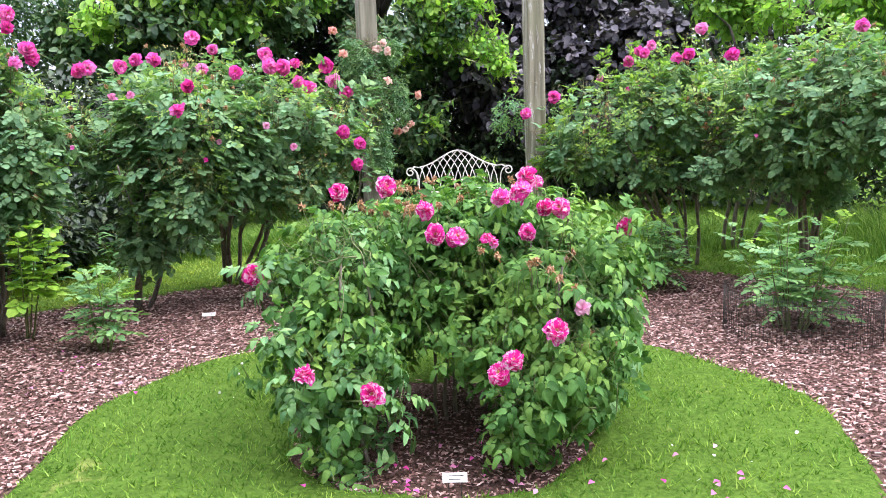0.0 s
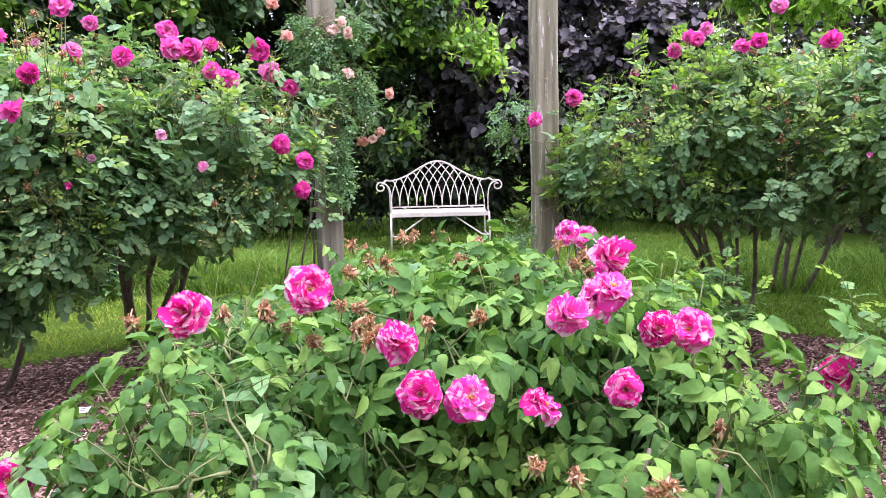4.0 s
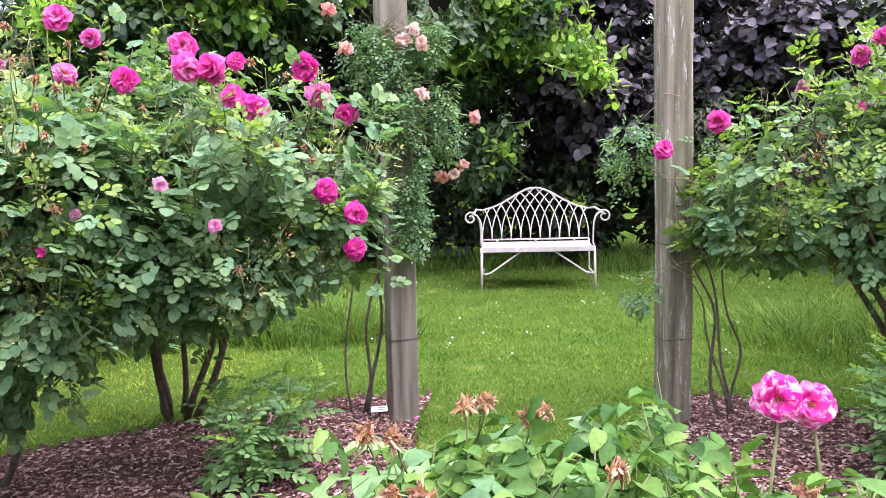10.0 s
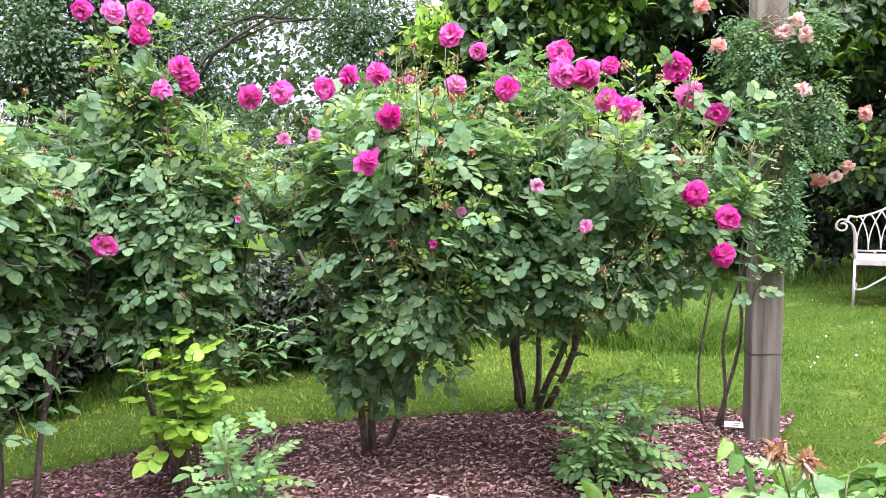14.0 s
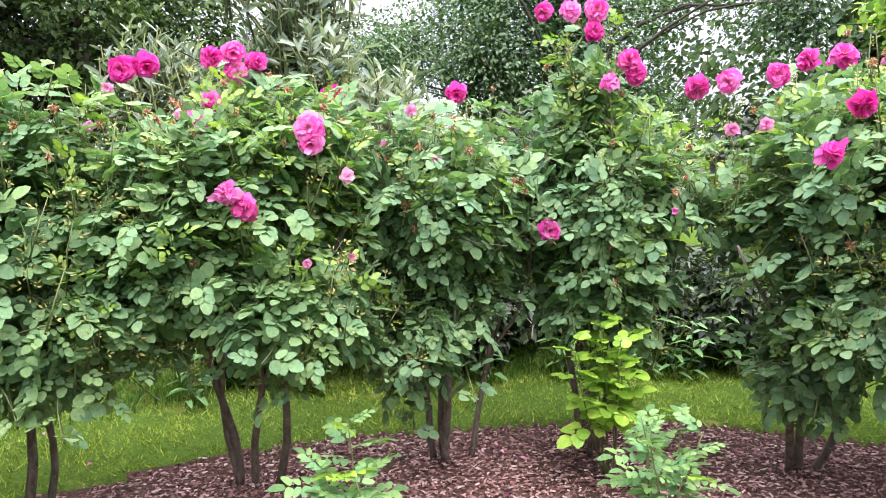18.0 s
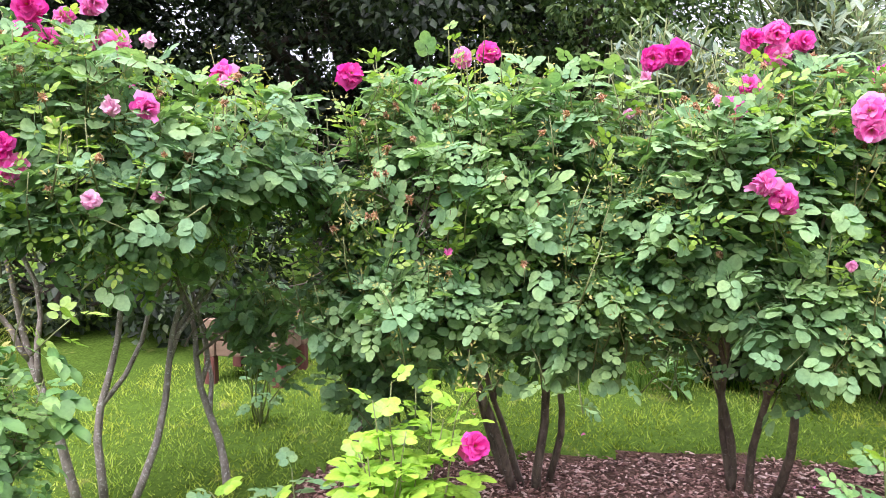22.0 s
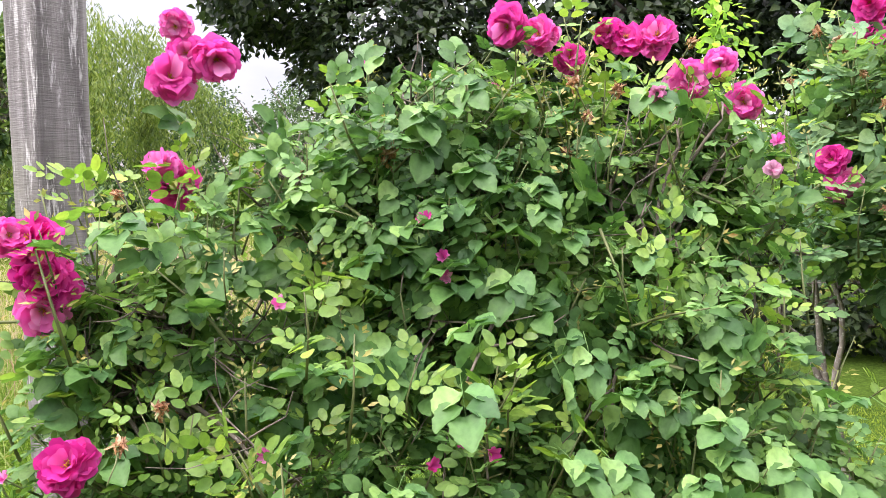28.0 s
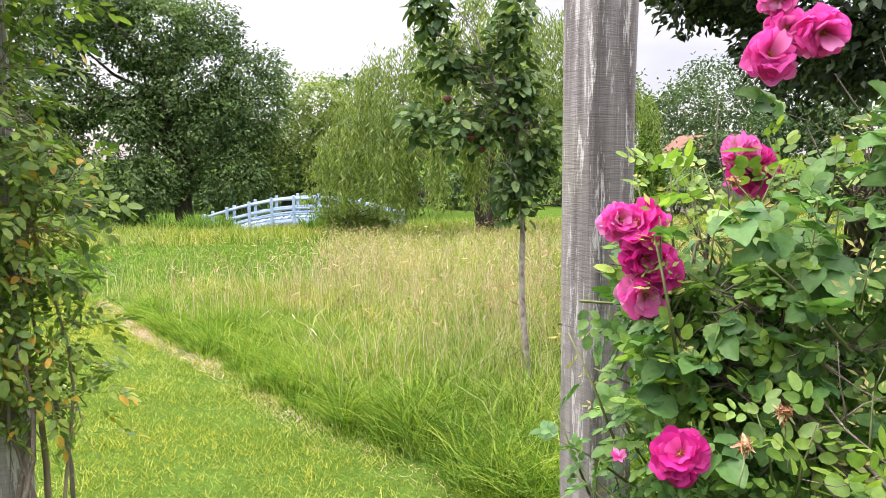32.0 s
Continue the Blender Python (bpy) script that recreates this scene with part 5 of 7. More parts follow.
def low_plant(label, x, y, height, spread, seed, material=M_FRESH_LEAF, templates=FROND_LEAVES, feet=5, big=1.0, per=9, start=0.3, lean=(0.0, 0.0)):
    """A young rose: a few upright shoots, each leaf along them a part of its own, the youngest at the tips."""
    t = thing("rose_sucker", label, "young rose", "young roses in the mulch")
    g = np.random.default_rng(seed)
    z = float(surface_z(x, y))
    for mt in (material, M_YOUNG_LEAF):
        if (id(templates), mt.name) not in FROND_MESHES:
            FROND_MESHES[(id(templates), mt.name)] = [mesh_of("leaf", *tpl, mt) for tpl in templates]
    for i in range(feet):
        a = 6.28 * i / feet + g.uniform(-0.4, 0.4)
        r = spread * g.uniform(0.25, 1.0)
        h = height * g.uniform(0.6, 1.0)
        pts = bent((x + 0.2 * r * math.cos(a), y + 0.2 * r * math.sin(a), z - 0.03), (x + lean[0] + r * math.cos(a), y + lean[1] + r * math.sin(a), z + h), 0.012, 9)
        put("stem", mesh_of("stem", *tube(pts, np.linspace(0.006, 0.002, 9), 5), M_GREEN_STEM), t)
        for k in range(per):
            s = start + (1 - start) * (k + 0.6 * g.random()) / (per - 0.4)
            q = np.array([np.interp(min(s, 1.0) * 8, range(9), pts[:, c]) for c in range(3)])
            b = k * 2.4 + a + g.uniform(-0.4, 0.4)
            ax = np.array([math.cos(b), math.sin(b), -0.1 + 0.9 * s * s]) + g.normal(size=3) * 0.15
            nm = np.array([0.25 * math.cos(b) - 0.5 * s * math.cos(b), 0.25 * math.sin(b) - 0.5 * s * math.sin(b), 1.0]) + g.normal(size=3) * 0.25
            f = frames_of(ax[None], nm[None])[0]
            m = Matrix([[*f[0], q[0]], [*f[1], q[1]], [*f[2], q[2]], [0, 0, 0, 1]]) @ Matrix.Scale(float(big * g.uniform(0.7, 1.05) * (1.0 - 0.35 * max(0, s - 0.6) / 0.4)), 4)
            tip = s > 0.88 and g.random() < 0.35
            put("leaf", FROND_MESHES[(id(templates), (M_YOUNG_LEAF if tip else material).name)][int(g.integers(0, len(templates)))], t, m=m)
    return t


low_plant("small fresh green young rose in the mulch", -1.12, 5.85, 0.55, 0.3, 401, feet=11, per=12, big=1.05)
low_plant("bright yellow-green rose shoots beside dark stems", -2.78, 4.95, 1.0, 0.16, 402, M_YOUNG_LEAF, ROSE_LEAVES, feet=7, per=10, start=0.45, lean=(0.22, -0.25), big=1.35)
low_plant("small upright young rose in bark mulch", -2.62, 3.58, 0.6, 0.13, 403, feet=4, per=11, big=1.3)
low_plant("low spreading young rose in bark mulch", -2.12, 4.6, 0.53, 0.22, 404, feet=6, per=10, big=1.15)
t_low = low_plant("bright yellow-green rose shoots with one pink bloom", -2.6, 2.08, 0.76, 0.34, 405, M_YOUNG_LEAF, ROSE_LEAVES, feet=14, per=11, big=1.3)
low_plant("low blue-green rose shoots beside the yellow-green ones", -2.72, 1.72, 0.5, 0.3, 409, M_ROSE_LEAF, ROSE_LEAVES, feet=7, per=9, big=1.25)
bloom(t_low, "magenta", -2.55, 2.32, 0.56, (1, 0.1, 0.4), 0.85)
low_plant("fresh green young rose at the edge of the bed", 1.66, 5.95, 0.62, 0.3, 406, feet=10, per=12, big=1.05)
low_plant("small young rose beside the lawn edge", 1.85, 6.3, 0.5, 0.2, 407, feet=4, per=7)
low_plant("bushy young rose inside a ring of wire netting", 2.2, 4.7, 0.78, 0.5, 408, M_FRESH_LEAF, feet=15, per=12, big=1.1)


# ---- posts ----


def timber_post(label, x, y, turn, height=2.75, w=0.15, wires=(0.45, 0.95), timber=M_POST):
    t = thing("timber_post", label, "post", "gate posts", at=(x, y, float(surface_z(x, y))), turn=turn)
    bm = bmesh.new()
    bmesh.ops.create_cube(bm, size=1)
    bmesh.ops.scale(bm, vec=(w, w, height + 0.1), verts=bm.verts)
    bmesh.ops.translate(bm, vec=(0, 0, height / 2 - 0.05), verts=bm.verts)
    bmesh.ops.bevel(bm, geom=[e for e in bm.edges if abs(e.verts[0].co.z - e.verts[1].co.z) > 1], offset=0.014, segments=3, affect="EDGES", profile=0.6)
    bmesh.ops.subdivide_edges(bm, edges=[e for e in bm.edges if abs(e.verts[0].co.z - e.verts[1].co.z) > 1], cuts=24)
    for v in bm.verts:
        k = noise.noise(Vector((x * 9 + v.co.x * 5, v.co.y * 5, v.co.z * 2.2)))
        v.co.x *= 1 + 0.05 * k
        v.co.y *= 1 + 0.05 * k
        v.co.x += 0.008 * math.sin(v.co.z * 1.6 + x)
    part("shaft", bm, timber, t)
    for h in wires:
        d = w / 2 + 0.003
        loop = [(-d, -d, h), (d, -d, h + 0.004), (d, d, h + 0.01), (-d, d, h + 0.004), (-d, -d, h)]
        pts = np.array([p for a, b in zip(loop, loop[1:]) for p in np.linspace(a, b, 4)[:-1]] + [loop[-1]])
        put("wire_tie", mesh_of("wire_tie", *tube(pts, np.full(len(pts), 0.0022), 4), M_WIRE), t, "thin dark wire")
    return t


timber_post("square grey timber post with climbing rose by the bench", -0.6, 6.7, 20, timber=M_BROWN_POST)
timber_post("square lichened timber post by the bench gate", 0.83, 6.72, 12, timber=M_LICHEN_POST)
timber_post("square grey sawn timber post of the garden gate", -0.73, -0.27, 24, wires=(0.95,))
timber_post("timber post hidden under a climbing rose", 0.92, -0.22, 15, wires=())


def climber(label, x, y, lumps, leaves, seed, flowers=(), templates=SMALL_LEAVES, stems=4, height=2.0, material=M_CLIMB_LEAF, size=(0.8, 1.5), limbs=50, foot=None):
    t = thing("climbing_rose", label, "climbing rose")
    g = np.random.default_rng(seed)
    z = float(surface_z(x, y))
    for i in range(stems):
        a = g.uniform(0, 6.28)
        fx, fy = (foot[0] + g.normal() * 0.03, foot[1] + g.normal() * 0.03) if foot else (x + 0.16 * math.cos(a), y + 0.16 * math.sin(a))
        pts = bent((fx, fy, z - 0.02), (x + 0.12 * math.cos(a + 1), y + 0.12 * math.sin(a + 1), z + height * g.uniform(0.6, 1.0)), 0.04, 14)
        put("stem", mesh_of("stem", *tube(pts, np.linspace(g.uniform(0.006, 0.012), 0.003, 14), 6), M_BARK if i % 2 or foot else M_TAN_STEM), t)
    limbs_of(t, lumps, [(x, y, z + h) for h in (0.4, 0.8, 1.2, 1.6, 2.0)], limbs, seed, 0.005, M_TAN_STEM)
    foliage("foliage", t, templates, lumps, leaves, material, seed, inner=0.3, shell=0.7, size=size)
    for fx, fy, fz in flowers:
        bloom(t, "coral", fx, fy, fz, (0.2, -1, 0.5), 1.1)
    return t


climber("small-leaved climbing rose with coral blooms on the post", -0.62, 6.62,
        [(-0.58, 6.58, 1.75, 0.11, 0.12, 0.3), (-0.52, 6.56, 1.4, 0.1, 0.11, 0.35), (-0.5, 6.56, 1.1, 0.08, 0.1, 0.22), (-0.68, 6.6, 1.95, 0.14, 0.13, 0.18), (-0.42, 6.66, 2.0, 0.12, 0.12, 0.16), (-0.34, 6.72, 1.6, 0.07, 0.07, 0.25)], 2300, 501,
        [(-0.49, 6.4, 1.98), (-0.41, 6.42, 1.96), (-0.45, 6.4, 2.02), (-0.77, 6.38, 1.94), (-0.85, 6.4, 2.13), (-0.18, 6.75, 1.62), (-0.25, 6.8, 1.37), (-0.37, 6.8, 1.31), (-0.3, 6.78, 1.33), (-0.42, 6.42, 1.72)], stems=3, material=M_ROSE_LEAF, size=(0.65, 1.2), foot=(-0.84, 6.76))
climber("climbing rose with yellowing leaves over the gate post", 0.9, -0.15,
        [(0.95, -0.1, 1.75, 0.25, 0.2, 0.5), (0.95, -0.08, 1.2, 0.24, 0.18, 0.4), (0.97, -0.1, 0.65, 0.2, 0.18, 0.4), (0.74, -0.15, 0.9, 0.13, 0.1, 0.3), (0.84, -0.1, 1.9, 0.28, 0.18, 0.3), (0.79, -0.1, 1.35, 0.2, 0.15, 0.3)], 1650, 502,
        templates=[compound(2, 0.032, 0.016, 0.021, 2, 60 + s) for s in range(3)], stems=18, size=(0.55, 1.25), limbs=90)
climber("thin sprays of climbing rose on the lichened post", 0.92, 6.62, [(0.6, 6.55, 1.4, 0.12, 0.12, 0.18), (1.0, 6.66, 1.25, 0.13, 0.1, 0.25), (0.64, 6.6, 0.72, 0.06, 0.06, 0.06)], 320, 503, material=M_ROSE_LEAF, stems=4, height=1.4, limbs=12, foot=(1.16, 6.82))

# ---- bench ----


def rod(points, r, name, parent, material=M_BENCH, sides=8, label=""):
    p = np.array(points, float)
    return put(name, mesh_of(name, *tube(p, np.full(len(p), r), sides), material), parent, label)


def garden_bench():
    W, D = 1.10, 0.52
    t = thing("garden_bench", "cream painted metal garden bench with gothic arched back", "bench", at=(0.245, 10.42, float(ground_z(0.245, 10.42))), turn=1)
    h = W / 2

    def top(x):
        return 0.74 + 0.225 * math.exp(-(x / 0.33) ** 2) + 0.02 * math.cos(x * 2.2)

    # seat of sheet steel with a turned-down edge
    bm = bmesh.new()
    bmesh.ops.create_grid(bm, x_segments=12, y_segments=6, size=0.5)
    bmesh.ops.scale(bm, vec=(W, D, 1), verts=bm.verts)
    for v in bm.verts:
        v.co.z = 0.43 - 0.018 * (1 - (v.co.y / (D / 2)) ** 2)
    ext = bmesh.ops.extrude_edge_only(bm, edges=[e for e in bm.edges if e.is_boundary])
    bmesh.ops.translate(bm, vec=(0, 0, -0.045), verts=[e for e in ext["geom"] if isinstance(e, bmesh.types.BMVert)])
    part("seat", bm, M_BENCH, t)
    bk = D / 2 - 0.02
    rod([(x, bk + 0.05, top(x)) for x in np.linspace(-h, h, 33)], 0.011, "top_rail", t)
    rod([(-h, bk, 0.455), (h, bk, 0.455)], 0.009, "lower_rail", t)
    # interlaced pointed arches
    n = 11
    step = W / n
    for i in range(n + 1):
        x0 = -h + step * i
        for side in (1, -1):
            pts = []
            for s in np.linspace(0, 1, 15):
                x = x0 + side * step * 2.35 * s ** 2.0
                z = 0.455 + 0.52 * s ** 0.85
                if abs(x) > h or z > top(x) - 0.003:
                    if pts and abs(x) <= h:
                        pts.append((x, bk + 0.05, top(x)))
                    break
                pts.append((x, bk + 0.05 * s, z))
            if len(pts) > 2:
                rod(pts, 0.0065, "arch_bar", t, sides=6)
    for k in (-0.36, 0, 0.36):
        rod([(k * W, bk, 0.43), (k * W, bk, 0.46)], 0.013, "stud", t)
    for side in (1, -1):
        for k in range(3):
            x = side * (h - 0.012 + 0.016 * k)
            pts = [(side * (h + 0.004 * k), -D / 2 + 0.03 + 0.09 * k, 0.43)]
            for s in np.linspace(0, 1, 12):
                pts.append((side * (h - 0.01 + 0.10 * s ** 3 + 0.01 * k), -D / 2 + 0.04 + 0.09 * k, 0.47 + 0.29 * math.sin(s * 1.57)))
            rod(pts, 0.007, "arm_bar", t, sides=6)
        curl = []
        for s in np.linspace(0, 1, 26):
            a = 2.2 - s * 7.6
            r = 0.062 * (1 - 0.68 * s)
            curl.append((side * (h + 0.105 + r * math.cos(a) * 1.0), -D / 2 + 0.1, 0.715 + r * math.sin(a) * 1.0))
        rod(curl, 0.0095, "arm_scroll", t)
        rod([(side * (h + 0.07), -D / 2 + 0.1, 0.765), (side * (h + 0.06), bk, 0.775), (side * h, bk + 0.05, top(h))], 0.011, "arm_rest", t)
        rod([(side * h, -D / 2 + 0.01, 0.43), (side * (h + 0.006), -D / 2 - 0.015, -0.02)], 0.011, "front_leg", t)
        rod([(side * h, bk, 0.455), (side * (h + 0.006), bk + 0.04, -0.02)], 0.011, "back_leg", t)
        rod([(side * h, -D / 2 + 0.01, 0.16), (side * (h - 0.02), 0, 0.17), (side * h, bk + 0.02, 0.16)], 0.008, "side_stretcher", t)
        rod([(side * h, -D / 2 + 0.02, 0.165), (side * (h - 0.05), -D / 2 + 0.02, 0.165), (side * (h - 0.09), -D / 2 + 0.02, 0.18), (side * 0.14, -D / 2 + 0.04, 0.40)], 0.009, "brace", t)


garden_bench()

# ---- labels, wire, small things ----


def plant_label(label, x, y, turn, tilt=-35, w=0.09, h=0.035):
    t = thing("plant_label", label, "plant label", "plant labels", at=(x, y, float(surface_z(x, y)) + 0.02), turn=turn)
    bm = bmesh.new()
    bmesh.ops.create_cube(bm, size=1)
    bmesh.ops.scale(bm, vec=(w, 0.003, h), verts=bm.verts)
    bmesh.ops.bevel(bm, geom=bm.edges[:], offset=0.0012, segments=1, affect="EDGES")
    bmesh.ops.rotate(bm, matrix=Matrix.Rotation(radians(tilt), 3, "X"), verts=bm.verts)
    bmesh.ops.translate(bm, vec=(0, 0, 0.055), verts=bm.verts)
    part("plate", bm, M_LABEL, t)
    for s in (-0.25, 0.25):
        put("stake", mesh_of("stake", *tube([(s * w, 0.006, -0.05), (s * w, 0.006, 0.05)], [0.002, 0.002], 5), M_WIRE), t, "bent wire leg")
    for i in range(2):
        bm = bmesh.new()
        bmesh.ops.create_cube(bm, size=1)
        bmesh.ops.scale(bm, vec=(w * (0.7 - 0.2 * i), 0.0006, 0.003), verts=bm.verts)
        bmesh.ops.translate(bm, vec=(0, -0.0022, 0.006 - 0.012 * i), verts=bm.verts)
        bmesh.ops.rotate(bm, matrix=Matrix.Rotation(radians(tilt), 3, "X"), verts=bm.verts)
        bmesh.ops.translate(bm, vec=(0, 0, 0.055), verts=bm.verts)
        part("writing", bm, M_WIRE, t, "faint grey line of writing")


plant_label("white plastic plant label under the striped rose", 0.02, 2.60, 0)
plant_label("white plant label lying in the bark mulch", -1.66, 5.25, 8, -60)
plant_label("white plant label at the foot of the post", -0.72, 6.62, 15, -50)
plant_label("white plant label in mulch below the shrubs", -2.62, 4.25, 70, -60)


def wire_ring(x, y, r, height):
    t = thing("wire_netting", "low ring of dark square wire netting in the mulch", "wire netting")
    z = float(surface_z(x, y))
    a = np.linspace(0, 2 * np.pi, 61)
    rows, cols = [], []
    for h in np.linspace(0.0, height, 12):
        rows.append(tube(np.column_stack([x + r * np.cos(a), y + r * np.sin(a), np.full(61, z + h) + 0.008 * np.sin(a * 3)]), np.full(61, 0.0011), 3))
    for b in np.linspace(0, 2 * np.pi, 110, endpoint=False):
        p = (x + r * math.cos(b), y + r * math.sin(b))
        cols.append(tube([(p[0], p[1], z - 0.02), (p[0], p[1], z + height + 0.01)], [0.0011, 0.0011], 3))
    put("netting", mesh_of("netting", *join_arrays(rows + cols), M_WIRE), t, kind="stuff")


wire_ring(2.2, 4.6, 0.45, 0.3)


def fallen_petals():
    g = np.random.default_rng(77)
    tv, tt = petal(0.026, 0.022, 0.15, 0.2, 3, 2, 5)
    groups = (((-0.75, 6.0), 0.35, 34), ((-1.0, 6.3), 0.3, 14), ((0.85, 2.65), 0.28, 12), ((0.0, 2.75), 0.5, 40), ((-2.6, 4.2), 0.9, 26), ((-4.2, 2.7), 0.5, 5), ((1.0, 2.3), 0.3, 6))
    i = 0
    kinds = [mesh_of("petal", tv, tt, m) for m in (M_MAGENTA, M_PINK)]
    for (cx, cy), r, n in groups:
        t = thing("fallen_petals", "scattered fallen pink rose petals on the ground", "petals")
        for _ in range(n):
            x, y = cx + g.normal() * r * 0.6, cy + g.normal() * r * 0.6
            m = pose(x, y, float(surface_z(x, y)) + 0.03, g.uniform(-25, 25), g.uniform(-25, 25), g.uniform(0, 360))
            put("petal", kinds[int(g.random() < 0.35)], t, m=m)


fallen_petals()


def card_tag(x, y, z):
    t = thing("shrub_tag", "small yellow card tag tied to a rose stem", "tag", at=(x, y, z), turn=-10)
    bm = bmesh.new()
    bmesh.ops.create_cube(bm, size=1)
    bmesh.ops.scale(bm, vec=(0.09, 0.002, 0.055), verts=bm.verts)
    bmesh.ops.bevel(bm, geom=bm.edges[:], offset=0.0008, segments=1, affect="EDGES")
    part("card", bm, M_YELLOW, t)
    rod([(0, 0, 0.02), (0.01, 0.03, 0.12), (0.0, 0.05, 0.3)], 0.0015, "string", t, M_WIRE, 4)


card_tag(1.48, 7.05, 0.95)


def raised_planter(x, y, turn):
    t = thing("raised_planter", "weathered wooden raised planter with red stained legs", "planter", at=(x, y, float(ground_z(x, y))), turn=turn)

    def box(name, sx, sy, sz, px, py, pz, material, bev=0.006):
        bm = bmesh.new()
        bmesh.ops.create_cube(bm, size=1)
        bmesh.ops.scale(bm, vec=(sx, sy, sz), verts=bm.verts)
        bmesh.ops.bevel(bm, geom=bm.edges[:], offset=bev, segments=2, affect="EDGES")
        bmesh.ops.translate(bm, vec=(px, py, pz), verts=bm.verts)
        part(name, bm, material, t)

    w, d = 0.46, 0.42
    for sx in (-1, 1):
        for sy in (-1, 1):
            box("leg", 0.07, 0.07, 0.2, sx * w / 2, sy * d / 2, 0.08, M_REDWOOD)
            box("corner_post", 0.075, 0.075, 0.24, sx * w / 2, sy * d / 2, 0.30, M_SLAT)
    for i in range(2):
        for s in (-1, 1):
            box("board", w - 0.08, 0.03, 0.1, 0, s * (d / 2 + 0.0), 0.23 + 0.11 * i, M_SLAT)
            box("board", 0.03, d - 0.08, 0.1, s * w / 2, 0, 0.23 + 0.11 * i, M_SLAT)
    box("soil", w - 0.05, d - 0.05, 0.03, 0, 0, 0.33, M_SOIL)


raised_planter(-5.2, 0.83, 84)
low_plant("thin twiggy rose in front of the planter", -4.3, 1.12, 0.55, 0.2, 420, M_ROSE_LEAF, ROSE_LEAVES, feet=7, per=4, big=0.7)

# ---- tall grass and the meadow ----
g1 = np.random.default_rng(31)


def patch(name, label, cx, cy, rx, ry, n, h0, h1, seed, material=M_TALL_BLADE, width=0.008, lean=0.7, ang=0):
    """Uncut grass in tussocks, lower towards the patch's edge."""
    k = max(6, n // 70)
    a, r = g1.uniform(0, 6.28, k), np.sqrt(g1.random(k))
    c, s = math.cos(ang), math.sin(ang)
    px, py = r * np.cos(a) * rx, r * np.sin(a) * ry
    centre = np.column_stack([cx + px * c - py * s, cy + px * s + py * c])
    tall = g1.uniform(h0, h1, k) * (1.15 - 0.6 * r ** 2)
    pick = g1.integers(0, k, n)
    off = g1.normal(size=(n, 2)) * 0.09 * (0.6 + (rx + ry) / 4)
    ways = np.arctan2(off[:, 1], off[:, 0])
    return blades(name, centre[pick] + off, tall[pick] * g1.uniform(0.5, 1.1, n), lean, width, material, label, seed, 2, z_of=ground_z, ways=ways)


patch("tall_grass", "long lush uncut grass beside the bench", -1.6, 8.6, 0.75, 0.5, 7500, 0.22, 0.46, 61, lean=1.1)
patch("tall_grass", "long uncut grass at the hedge foot", -3.4, 8.3, 1.2, 0.8, 4000, 0.16, 0.36, 62, ang=0.6)
patch("tall_grass", "long uncut flowering grass near the bench", 2.9, 8.4, 1.3, 0.8, 8500, 0.18, 0.42, 63, lean=1.1)
patch("tall_grass", "long uncut grass behind the rose shrubs", 4.6, 7.2, 1.0, 1.4, 5000, 0.3, 0.6, 64)
patch("tall_grass", "long uncut grass at the back of the rose shrubs", -5.35, 3.0, 0.35, 1.3, 3500, 0.15, 0.38, 65)
patch("tall_grass", "weedy grass at the foot of the hedge", -4.4, 5.75, 0.25, 1.4, 4500, 0.07, 0.22, 66, ang=-0.6)
patch("tall_grass", "long grass under the bench hedge", 0.8, 11.6, 2.6, 0.4, 4000, 0.1, 0.35, 67)
patch("tall_grass", "long grass behind the near rose shrub", -2.8, -1.2, 1.6, 0.8, 6000, 0.3, 0.6, 68)


def mown_beyond(x, y):
    """The short bright grass on the far side of the tall meadow."""
    return (y < -8.5 + 0.25 * np.sin(x * 2)) & (y > -16.5) & (x > 0.6 + 0.067 * (-8.7 - y) + 0.2 * np.sin(y * 1.3))


def in_meadow(x, y):
    return (path_side(x, y) > 0.0) & (y < -1.0) & ~mown_beyond(x, y)


tuft = area_points(g1, 3600, -5.5, 6.0, -9.5, -1.0, in_meadow)
own = g1.integers(0, len(tuft), 46000)
off = g1.normal(size=(len(own), 2)) * 0.075
near_m = tuft[own] + off
tuft_h, tuft_way = g1.uniform(0.55, 1.35, len(tuft)), np.arctan2(off[:, 1], off[:, 0])
edge = np.clip(path_side(near_m[:, 0], near_m[:, 1]) / 1.2, 0.2, 1)
hh = g1.uniform(0.22, 0.58, len(near_m)) * tuft_h[own] * edge * np.where(near_m[:, 0] > 0.2, np.clip(0.4 + (near_m[:, 1] + 8.6) / 3.0, 0.4, 1), 1) * (0.85 + 0.3 * waves(np.column_stack([near_m, 0 * edge]), 71, 1.5) + 0.25 * waves(np.column_stack([near_m, 0 * edge]), 70, 5.0))
blades("meadow_grass", near_m, hh, 0.95, 0.009, M_MEADOW, "tall uncut meadow grass beside the mown path", 71, 2, z_of=ground_z, ways=tuft_way)
tuft = area_points(g1, 2600, -3.8, 4.0, -6.5, -1.0, lambda x, y: (path_side(x, y) > 0.0) & (path_side(x, y) < 2.2) & (y < -1.0))
own = g1.integers(0, len(tuft), 34000)
off = g1.normal(size=(len(own), 2)) * 0.06
front_m = tuft[own] + off
side_m = path_side(front_m[:, 0], front_m[:, 1])
front_m, own, off, side_m = front_m[side_m > -0.06], own[side_m > -0.06], off[side_m > -0.06], side_m[side_m > -0.06]
